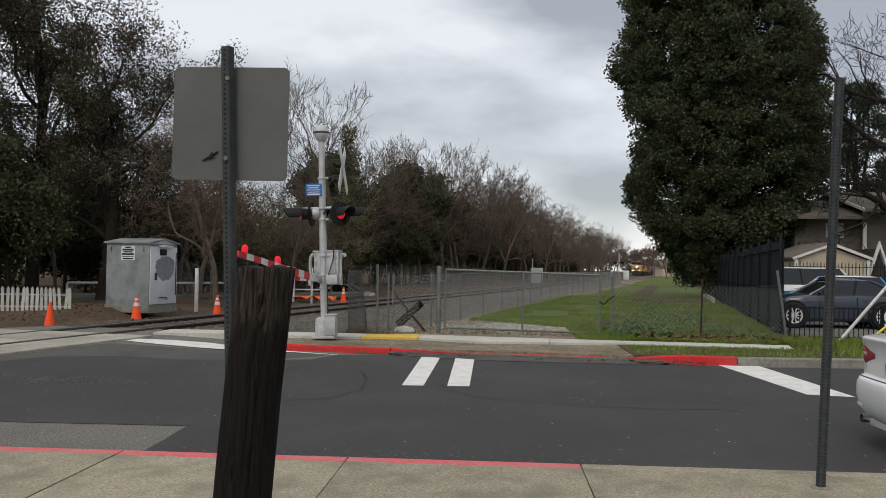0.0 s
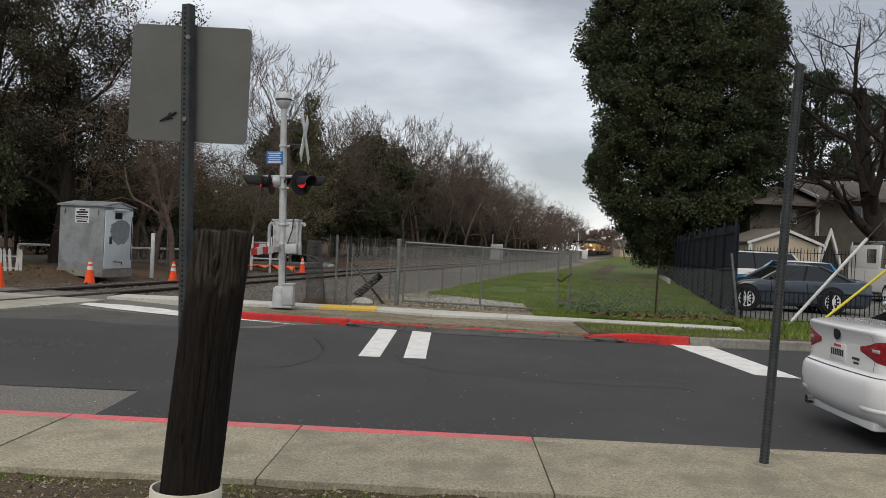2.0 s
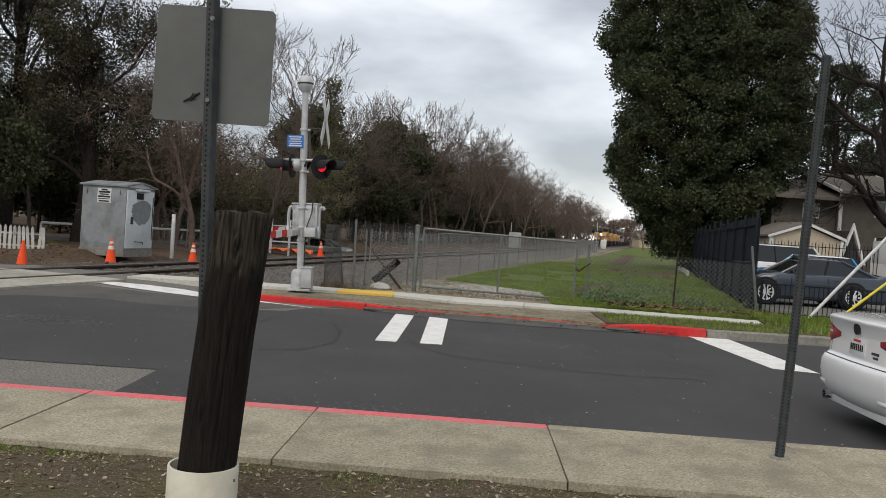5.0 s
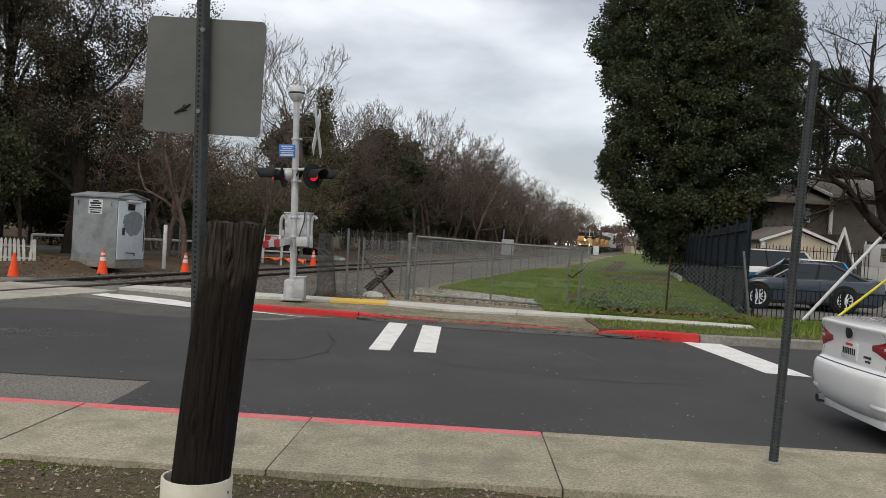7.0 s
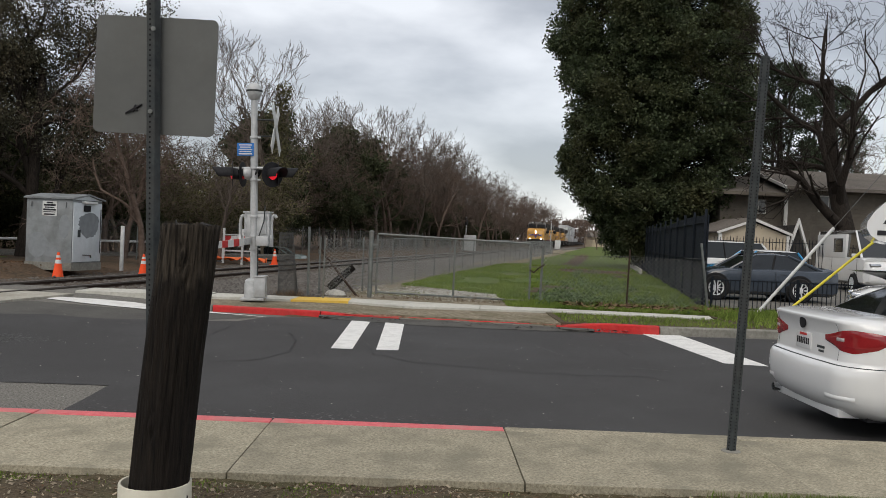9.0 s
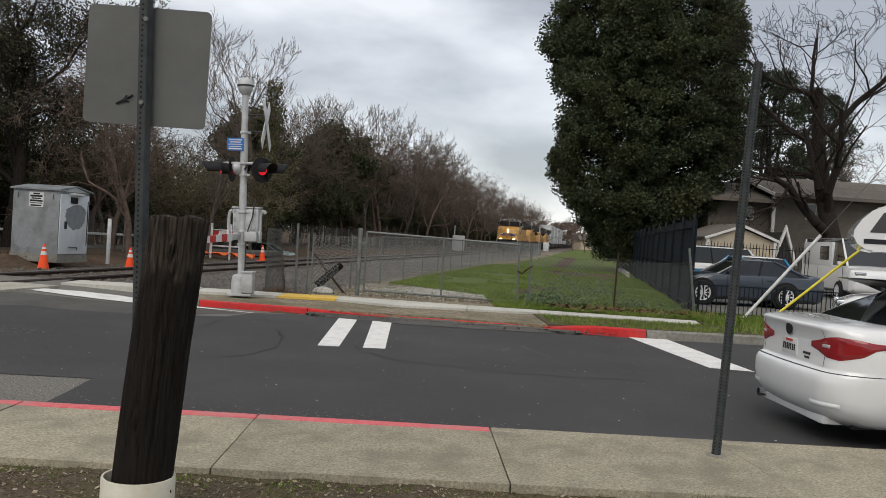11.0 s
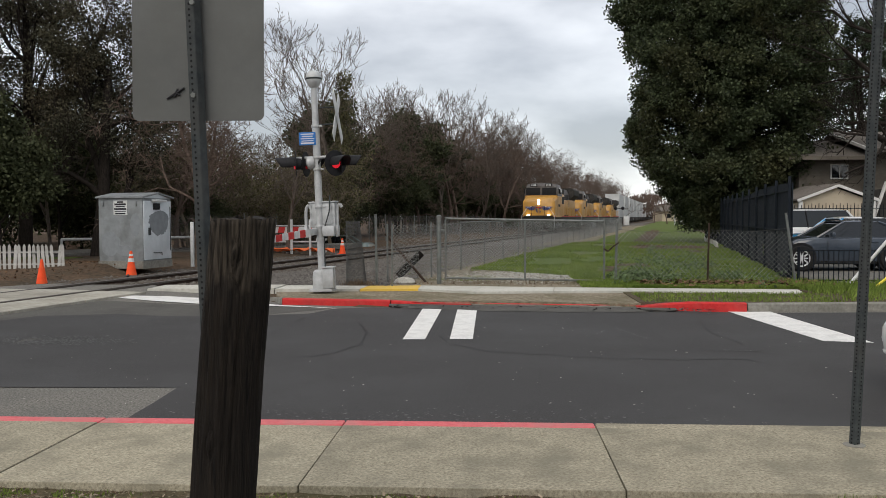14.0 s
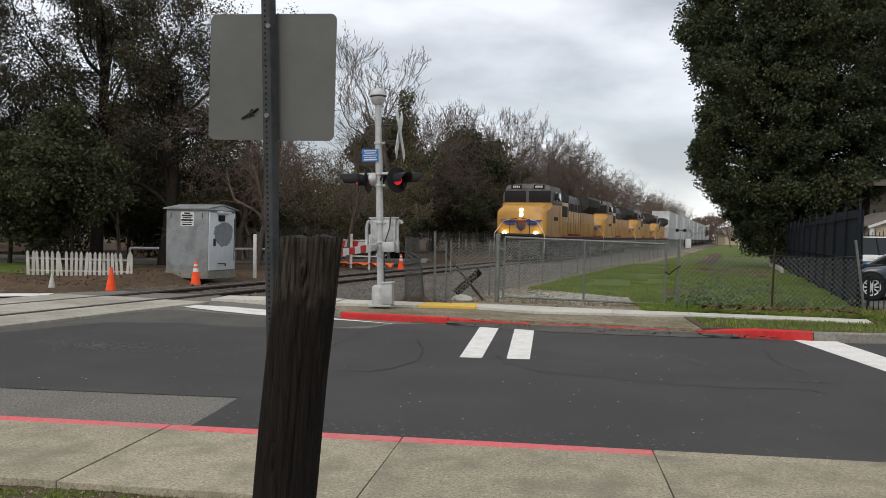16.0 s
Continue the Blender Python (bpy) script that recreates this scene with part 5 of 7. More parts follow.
GY = 19.5
gate = thing("chain_link_gate", "galvanised chain link drive gate, closed", "gate")
gl, gr = (-0.10, GY), (3.52, 19.75)
part("gate_post", Shape().tube((-0.25, GY, 0.05), (-0.25, GY, 1.66), 0.055, n=12).lathe([(0.06, 1.64), (0.06, 1.67), (0.03, 1.70)], (-0.25, GY, 0), 12), "galv_pipe", gate)
for z, nm in ((1.60, "top_rail"), (0.24, "bottom_rail")):
    part(nm, Shape().tube((*gl, z + 0.02), (*gr, z - 0.06), 0.024, n=8), "galv_pipe", gate)
for f in (0, 0.5, 1):
    x, y = gl[0] + (gr[0] - gl[0]) * f, gl[1] + (gr[1] - gl[1]) * f
    part("stile", Shape().tube((x, y, 0.22), (x, y, 1.60), 0.024, n=8), "galv_pipe", gate)
mesh_panel("mesh", gate, gl, gr, 0.25, 1.57, step=0.075, r=0.0017)
for z in (1.35, 0.45):
    part("hinge", Shape().box((-0.18, GY, z), (0.16, 0.06, 0.05), bevel=0.006), "galv_pipe", gate)
part("chain", Shape().pipe([(3.5, 19.70, 0.92), (3.6, 19.69, 0.86), (3.7, 19.69, 0.96), (3.85, 19.70, 1.06)], 0.018, 6), "rail", gate)

ff = thing("chain_link_fence", "sagging chain link fence along the grass front", "fence")
for x, h, r in ((3.78, 1.50, 0.03), (5.85, 1.50, 0.022)):
    part("post", Shape().tube((x, 19.78, 0.05), (x + 0.03, 19.78, h), r, n=8), "galv_pipe" if x < 5 else "rail", ff)
part("corner_post", Shape().tube((7.84, 19.85, 0.05), (7.60, 19.85, 1.72), 0.03, n=8), "galv_pipe", ff)
part("top_wire", Shape().pipe([(3.8, 19.78, 1.36), (4.8, 19.78, 1.28), (5.86, 19.78, 1.34), (6.9, 19.8, 1.30), (7.75, 19.85, 1.38)], 0.005, 4), "dark_wire", ff)
mesh_panel("mesh", ff, (3.8, 19.78), (7.76, 19.85), 0.15, 1.30, "wire", 0.11, 0.0030)

lf = thing("chain_link_fence", "long chain link fence beside the railway", "fence")
nseg = 26
for i in range(nseg + 1):
    p = along(20.3 + 3.05 * i, 6.35, 0)
    part("post", Shape().tube((p.x, p.y, 0.0), (p.x, p.y, 1.52), 0.020, n=7), "galv_pipe", lf)
a, b = along(20.3, 6.35), along(20.3 + 3.05 * nseg, 6.35)
c = along(20.3 + 3.05 * 2, 6.35)
part("top_rail", Shape().tube((c.x, c.y, 1.50), (b.x, b.y, 1.50), 0.018, n=6), "galv_pipe", lf)
mesh_panel("mesh", lf, (a.x, a.y), (b.x, b.y), 0.10, 1.48, "wire", 0.09, 0.0017)
bf = thing("chain_link_fence", "old chain link fence before the trees", "fence")
for i in range(20):
    p = along(26.5 + 3.05 * i, -5.6, 0)
    part("post", Shape().tube((p.x, p.y, 0.0), (p.x + 0.03 * math.sin(i * 4), p.y, 1.85), 0.027, n=7), "galv_pipe", bf)
a, b = along(26.5, -5.6), along(26.5 + 3.05 * 19, -5.6)
mesh_panel("mesh", bf, (a.x, a.y), (b.x, b.y), 0.2, 1.75, "dark_wire", 0.08, 0.0022)
roll = thing("wire_mesh_roll", "bent roll of old chain link leaning on a post", "wire mesh")
s = Shape()
v0, v1 = [], []
for i in range(46):
    a0 = i / 46 * 2 * math.pi
    for sg_ in (0.5, -0.5):
        for j in range(7):
            z0, z1 = 0.03 + 0.22 * j, 0.03 + 0.22 * (j + 1)
            f0 = lambda z, a: (-2.05 - 0.06 * z + (0.30 - 0.07 * z) * math.cos(a) * 0.8, 18.95 + 0.14 * math.sin(a), z)
            v0.append(f0(z0, a0 + sg_ * j * 0.35))
            v1.append(f0(z1, a0 + sg_ * (j + 1) * 0.35))
v_, f_ = rods(np.array(v0), np.array(v1), 0.0028, 0.0028, 3)
ob = new("mesh", fast_mesh("mesh", v_, f_, "dark_wire"))
ob.parent = roll
part("post", Shape().tube((-1.62, 19.05, 0), (-1.64, 19.05, 1.72), 0.028, n=8), "galv_pipe", roll)
part("post", Shape().tube((-1.50, 20.0, 0), (-1.50, 20.0, 1.5), 0.022, n=8), "galv_pipe", roll)
bp = thing("fallen_post", "broken timber post lying across a bent pipe", "post")
part("timber", Shape().tube((-1.30, 20.4, 0.25), (-0.75, 20.6, 0.78), 0.10, 0.085, 10), "post_wood", bp)
part("pipe", Shape().tube((-0.55, 19.9, 0.08), (-1.60, 20.4, 1.25), 0.028, n=8), "rail", bp)
solid("boulder", Shape().lathe([(0.05, 0), (0.22, 0.03), (0.26, 0.10), (0.20, 0.18), (0.06, 0.22)], (-1.05, 19.55, 0.06), 9), "stone", "pale broken stone beside the fallen post", "stone")

# tall black fence, mesh fence and low kerb down the right-hand side
rf_ = thing("black_fence", "tall black vertical board steel fence", "fence")
a0, d0 = Vector((7.70, 20.1, 0)), Vector((0.195, 1, 0)).normalized()
bd = Shape().box((0, 0, 1.22), (0.03, 0.125, 2.38), bevel=0.004).mesh("board", "black_fence")
rz = -math.degrees(math.atan(0.195))
for i in range(290):
    p = a0 + d0 * (0.14 * i)
    ob = new("board", bd)
    ob.parent, ob.matrix_basis = rf_, pose(p.x + 0.12, p.y, 0.05 * math.sin(i * 0.05), 0, 0, rz)
for i in range(18):
    p = a0 + d0 * (2.4 * i)
    part("post", Shape().box((p.x + 0.06, p.y, 1.28), (0.06, 0.06, 2.55), rz, bevel=0.006), "black_fence", rf_)
for z in (0.35, 1.3, 2.25):
    b0 = a0 + d0 * 40.6
    part("rail", Shape().tube((a0.x + 0.07, a0.y, z), (b0.x + 0.07, b0.y, z), 0.025, n=4), "black_fence", rf_)
part("kerb_board", Shape().box(((a0 + d0 * 27).x - 0.3, (a0 + d0 * 27).y, 0.28), (0.1, 12, 0.3), rz), "pale_concrete", rf_, "pale concrete edging")

# low black railing of the parking lot
lr = thing("iron_railing", "low black iron railing round the parking lot", "railing")
for i in range(110):
    x = 7.95 + 0.11 * i
    part("baluster", Shape().box((x, 20.0 - 0.035 * (x - 8), 0.50), (0.016, 0.016, 0.76)), "black_fence", lr, smooth=False) if i == 0 else None
bal = lr.children[0].data
for i in range(1, 110):
    ob = new("baluster", bal)
    ob.parent, ob.matrix_basis = lr, pose(0.11 * i, -0.035 * 0.11 * i, 0)
for z in (0.86, 0.18):
    part("rail", Shape().tube((7.9, 20.0, z), (20, 19.58, z), 0.02, n=4), "black_fence", lr)
for x in (7.95, 10.0, 12.4, 14.8):
    part("post", Shape().box((x, 20.0 - 0.035 * (x - 8), 0.52), (0.05, 0.05, 0.84)), "black_fence", lr)

# guy wires with plastic guards
g1 = thing("guy_wire", "utility pole guy wire with white plastic guard", "guy wire")
part("guard", Shape().tube((8.75, 19.2, 0.14), (10.45, 19.2, 2.20), 0.038, n=10), "white", g1, "white plastic guard")
part("wire", Shape().tube((10.45, 19.2, 2.20), (17.0, 19.2, 10.2), 0.008, n=5), "dark_wire", g1)
g2 = thing("guy_wire", "utility pole guy wire with yellow plastic guard", "guy wire")
part("guard", Shape().tube((8.95, 18.4, 0.14), (11.05, 18.4, 1.97), 0.03, n=10), "yellow_guard", g2, "yellow plastic guard")
part("wire", Shape().tube((11.05, 18.4, 1.97), (20.0, 18.4, 9.8), 0.008, n=5), "dark_wire", g2)


# ---- train ----
TRAIN = []


def locomotive(label, lamp):
    """Built with its nose at local y = 0, running back along -y; z = 0 is the rail top."""
    ob = thing("locomotive", label, "locomotive", group="locomotives of the train")
    W = 1.56
    fr = part("underframe", Shape().box((0, -11.2, 1.32), (3.0, 22.0, 0.36), bevel=0.04).box((0, -11.2, 0.78), (2.5, 6.2, 0.95), bevel=0.12), "loco_dark", ob)
    # nose with chamfered corners and sloping top
    def ring(y, w, zt, c):
        return [(-w, y, 1.45), (-w, y, zt - c), (-w + c * 1.2, y, zt), (w - c * 1.2, y, zt), (w, y, zt - c), (w, y, 1.45)]
    nose = Shape().loft([ring(-0.55, 1.34, 3.02, 0.30), ring(-0.72, 1.50, 3.16, 0.25), ring(-2.0, 1.54, 3.46, 0.2), ring(-2.05, 1.54, 3.46, 0.2)])
    part("nose", nose, "loco_yellow", ob)
    cab = Shape().loft([ring(-2.0, 1.55, 3.50, 0.1), ring(-5.0, 1.55, 3.50, 0.1)])
    part("cab", cab, "loco_yellow", ob)
    def ring2(y, wb, wt, z0, z1):
        return [(-wb, y, z0), (-wb, y + 0.0, z0 + 0.55), (-wt, y, z1 - 0.12), (-wt * 0.6, y, z1), (wt * 0.6, y, z1), (wt, y, z1 - 0.12), (wb, y, z0 + 0.55), (wb, y, z0)]
    up = Shape().loft([ring2(-2.02, 1.54, 1.34, 3.45, 4.40), ring2(-2.25, 1.55, 1.36, 3.45, 4.66), ring2(-5.0, 1.55, 1.36, 3.45, 4.66)])
    cu = part("cab_roof", up, "loco_grey", ob, "grey cab roof")
    for x in (-0.76, 0.76):
        part("windscreen", Shape().box((x, -2.03, 3.88), (1.24, 0.06, 0.58), bevel=0.02), "cab_glass", cu, "windscreen with pale sky reflection in its colour")
        part("window_surround", Shape().box((x, -2.02, 3.88), (1.34, 0.05, 0.68), bevel=0.02), "black", cu)
    for sx in (-1, 1):
        for y in (-3.0, -4.05):
            part("side_window", Shape().box((sx * 1.545, y, 3.92), (0.05, 0.78, 0.52), bevel=0.02), "glass", cu)
        part("number_board", Shape().box((sx * 0.70, -2.06, 4.47), (0.66, 0.1, 0.27), bevel=0.02), "black", cu, "black number board")
        s = Shape()
        for k in range(4):
            s.box((sx * 0.70 - 0.18 + 0.12 * k, -2.005, 4.47), (0.07, 0.01, 0.13))
        part("number_bar", s, "white", cu, smooth=False)
        part("mirror", Shape().box((sx * 1.66, -2.6, 3.9), (0.16, 0.04, 0.4), bevel=0.01), "black", cu)
    part("headlight", Shape().lathe([(0.11, 0), (0.12, 0.03), (0.09, 0.06)], (0, -0.60, 2.98), 14, Matrix.Rotation(radians(-90), 3, "X")).lathe([(0.11, 0), (0.12, 0.03), (0.09, 0.06)], (0, -0.58, 2.73), 14, Matrix.Rotation(radians(-90), 3, "X")), lamp, ob, "round headlight")
    for sx in (-0.95, 0.95):
        part("ditch_light", Shape().lathe([(0.12, 0), (0.13, 0.03), (0.10, 0.06)], (sx, -0.35, 1.62), 14, Matrix.Rotation(radians(-90), 3, "X")), lamp, ob, "round ditch light")
    em = part("emblem", Shape().prism([(-0.30, 2.42), (0.30, 2.42), (0.27, 1.95), (0, 1.72), (-0.27, 1.95)], 0.0, 0.05, Matrix(((1, 0, 0, 0), (0, 0, 1, -0.60), (0, 1, 0, 0), (0, 0, 0, 1)))), "loco_blue", ob, "blue shield with wing stripes", smooth=False)
    for sx in (-1, 1):
        for k in range(4):
            part("wing_stripe", Shape().box((sx * (0.78 - 0.04 * k), -0.53, 2.40 - 0.085 * k), (1.0 - 0.16 * k, 0.05, 0.05)), "loco_blue", em, smooth=False)
    part("red_chief", Shape().box((0, -0.53, 2.36), (0.5, 0.03, 0.06)), "gate_red", em, smooth=False)
    plt = part("front_plate", Shape().box((0, -0.35, 1.55), (2.7, 0.5, 0.12), bevel=0.02).box((0, -0.12, 0.75), (2.6, 0.14, 0.9), bevel=0.04), "loco_dark", ob)
    part("coupler", Shape().box((0, 0.1, 0.85), (0.35, 0.6, 0.3), bevel=0.05), "rail", plt)
    for sx in (-1, 1):
        part("handrail", Shape().pipe([(sx * 1.52, -0.15, 0.5), (sx * 1.52, -0.15, 1.6), (sx * 1.0, -0.25, 2.35), (sx * 0.55, -0.3, 2.45)], 0.022, 6), "white", ob, "white handrail")
        part("stanchion", Shape().pipe([(sx * 0.6, -0.2, 1.5), (sx * 0.6, -0.25, 2.45), (sx * 0.1, -0.25, 2.5)], 0.022, 6), "black", ob)
        for k in range(4):
            part("step", Shape().box((sx * 1.3, -0.25, 0.45 + 0.28 * k), (0.5, 0.3, 0.04)), "loco_dark", ob)
    # long hood
    hood = Shape().loft([[(-0.95, y, 1.5), (-0.95, y, 3.9), (-0.72, y, 4.35), (0.72, y, 4.35), (0.95, y, 3.9), (0.95, y, 1.5)] for y in (-5.0, -15.0)])
    # dark hood colour carries the side's shade and shows as gaps between doors
    hd = part("hood", hood, "loco_dark", ob)
    part("hood_roof", Shape().loft([[(-0.975, y, 3.30), (-0.975, y, 3.92), (-0.74, y, 4.38), (0.74, y, 4.38), (0.975, y, 3.92), (0.975, y, 3.30)] for y in (-5.0, -15.0)]), "loco_grey", hd)
    part("inverter_cabinet", Shape().box((0, -6.4, 2.6), (2.9, 2.4, 2.2), bevel=0.06), "loco_yellow", hd)
    part("radiator", Shape().loft([[(-0.95, y, 3.3), (-1.52, y, 3.75), (-1.52, y, 4.35), (-1.3, y, 4.55), (1.3, y, 4.55), (1.52, y, 4.35), (1.52, y, 3.75), (0.95, y, 3.3)] for y in (-15.0, -20.4)]), "loco_dark", hd, "flared grey radiator section")
    part("rear_hood", Shape().box((0, -18.0, 2.7), (1.9, 6.2, 2.4), bevel=0.05), "loco_yellow", hd)
    for sx in (-1, 1):
        part("radiator_grille", Shape().box((sx * 1.53, -17.7, 4.05), (0.04, 4.8, 0.5)), "loco_dark", hd)
        for k in range(7):
            part("hood_door", Shape().box((sx * 0.965, -8.6 - 0.95 * k, 2.45), (0.03, 0.74, 1.6), bevel=0.008), "loco_yellow", hd)
        part("stripe", Shape().box((sx * 1.505, -11.2, 1.5), (0.02, 21.5, 0.07)), "gate_red", fr)
        part("side_rail", Shape().tube((sx * 1.48, -5.2, 2.45), (sx * 1.48, -21.6, 2.45), 0.02, n=5), "loco_yellow", ob)
        for k in range(9):
            part("rail_post", Shape().tube((sx * 1.48, -5.2 - 2.05 * k, 1.5), (sx * 1.48, -5.2 - 2.05 * k, 2.45), 0.02, n=5), "loco_yellow", ob)
    for sx in (-1, 1):
        for k in range(5):
            part("hood_grille", Shape().box((sx * 0.985, -9.0 - 1.25 * k, 3.55), (0.03, 0.9, 0.5)), "loco_dark", hd)
        part("blower_duct", Shape().loft([[(sx * 0.97, y, 3.35), (sx * 1.45, y, 3.75), (sx * 1.45, y, 4.2), (sx * 0.97, y, 4.3)] for y in (-5.3, -7.6)]), "loco_dark", hd)
        part("cabinet_vent", Shape().box((sx * 1.455, -6.4, 3.1), (0.03, 1.7, 0.7)), "loco_dark", hd)
        part("cab_door", Shape().box((sx * 1.56, -4.55, 2.5), (0.03, 0.6, 1.7), bevel=0.01), "loco_yellow", ob)
        part("lettering_bar", Shape().box((sx * 1.565, -3.1, 2.55), (0.012, 1.2, 0.22)), "loco_dark", ob)
        part("sill_panel", Shape().box((sx * 1.49, -11.2, 1.22), (0.03, 15.0, 0.3)), "loco_dark", fr)
    part("exhaust", Shape().box((0, -11.5, 4.5), (0.7, 1.2, 0.3), bevel=0.03).box((0, -8.0, 4.45), (1.5, 1.6, 0.2), bevel=0.04), "loco_dark", hd)
    for yb in (-4.3, -18.2):
        bg = part("bogie", Shape().box((0, yb, 0.62), (2.7, 4.9, 0.34), bevel=0.06), "loco_dark", ob)
        for k in (-1.95, 0, 1.95):
            part("wheel", Shape().tube((-0.85, yb + k, 0.52), (-0.70, yb + k, 0.52), 0.52, n=20).tube((0.70, yb + k, 0.52), (0.85, yb + k, 0.52), 0.52, n=20).tube((-0.7, yb + k, 0.52), (0.7, yb + k, 0.52), 0.09, n=8), "rail", bg)
    return ob


TRAIN.append((locomotive("yellow and grey diesel locomotive with lit headlights", "headlamp"), 0.0))
loco = locomotive("trailing yellow and grey diesel locomotive, lights off", "tail_clear")
for k in range(1, 4):
    TRAIN.append((loco if k == 1 else copy_thing(loco, pose(0, 0, 0)), 22.6 * k))


def well_car():
    ob = thing("well_car", "grey container well car of the freight train", "freight car", group="well cars of the train")
    part("side_sill", Shape().box((-1.38, -9.6, 0.95), (0.12, 15.4, 0.8), bevel=0.02).box((1.38, -9.6, 0.95), (0.12, 15.4, 0.8), bevel=0.02).box((0, -9.6, 0.45), (2.7, 15.2, 0.14)), "loco_dark", ob)
    for y in (-1.0, -18.2):
        part("end_platform", Shape().box((0, y, 1.15), (2.6, 2.0, 0.22), bevel=0.03), "loco_dark", ob)
        bg = part("bogie", Shape().box((0, y, 0.6), (2.3, 2.4, 0.3), bevel=0.05), "loco_dark", ob)
        for k in (-0.85, 0.85):
            part("wheel", Shape().tube((-0.85, y + k, 0.45), (-0.70, y + k, 0.45), 0.45, n=16).tube((0.70, y + k, 0.45), (0.85, y + k, 0.45), 0.45, n=16), "rail", bg)
    return ob


def container():
    ob = thing("shipping_container", "white corrugated shipping container on the train", "container", group="containers on the train")
    s = Shape()
    n = 56
    for sx in (-1, 1):
        pts = []
        for i in range(n + 1):
            y = -7.9 + 15.8 * i / n
            pts.append((sx * (1.26 if (i // 2) % 2 else 1.22), y))
        s.add([(x, y, 0.12) for x, y in pts] + [(x, y, 2.62) for x, y in pts], [(i, i + 1, n + 2 + i, n + 1 + i) for i in range(n)])
    s.box((0, 0, 2.66), (2.5, 15.9, 0.08)).box((0, 0, 0.08), (2.5, 15.9, 0.1)).box((0, 7.9, 1.38), (2.5, 0.06, 2.6)).box((0, -7.9, 1.38), (2.5, 0.06, 2.6))
    part("shell", s, "container", ob, smooth=False, fix=False)
    for sx in (-1.24, 1.24):
        for y in (-7.93, -6.1, 6.1, 7.93):
            part("corner_post", Shape().box((sx, y, 1.38), (0.14, 0.16, 2.72), bevel=0.01), "container", ob)
    return ob


wc, ct = well_car(), container()
LOADS = []
first = True
for k in range(12):
    back = 22.6 * 4 + 19.6 * k
    TRAIN.append((wc if first else copy_thing(wc, pose(0, 0, 0)), back))
    for z in (0.5, 3.22):
        c = ct if first and z < 1 else copy_thing(ct, pose(0, 0, 0))
        LOADS.append((c, back + 9.6, z))
    first = False


# ---- cars ----
def wheel(parent, x, y, r, w, style="alloy"):
    sx = 1 if x > 0 else -1
    rot = Matrix.Rotation(radians(90), 3, "Y")
    ring = [(0.64, -0.5), (0.93, -0.5), (1.0, -0.34), (1.0, 0.34), (0.93, 0.5), (0.64, 0.5), (0.62, 0.0), (0.64, -0.5)]
    t = part("tyre", Shape().lathe([(r * a, w * b) for a, b in ring], (x, y, r), 28, rot, caps=False), "rubber", parent)
    part("brake_disc", Shape().tube((x - sx * w * 0.1, y, r), (x, y, r), r * 0.6, n=20), "black", t)
    s = Shape().lathe([(r * 0.66, sx * w * 0.46), (r * 0.64, sx * w * 0.52), (r * 0.57, sx * w * 0.46), (r * 0.56, 0), (r * 0.63, 0), (r * 0.66, sx * w * 0.46)], (x, y, r), 24, rot, caps=False)
    for k in range(10):
        a = 2 * math.pi * k / 10
        s.tube((x + sx * w * 0.40, y, r), (x + sx * w * 0.36, y + 0.6 * r * math.cos(a), r + 0.6 * r * math.sin(a)), 0.022, 0.02, 5)
    s.tube((x + sx * w * 0.3, y, r), (x + sx * w * 0.46, y, r), 0.05, n=10)
    part("rim", s, style, t)


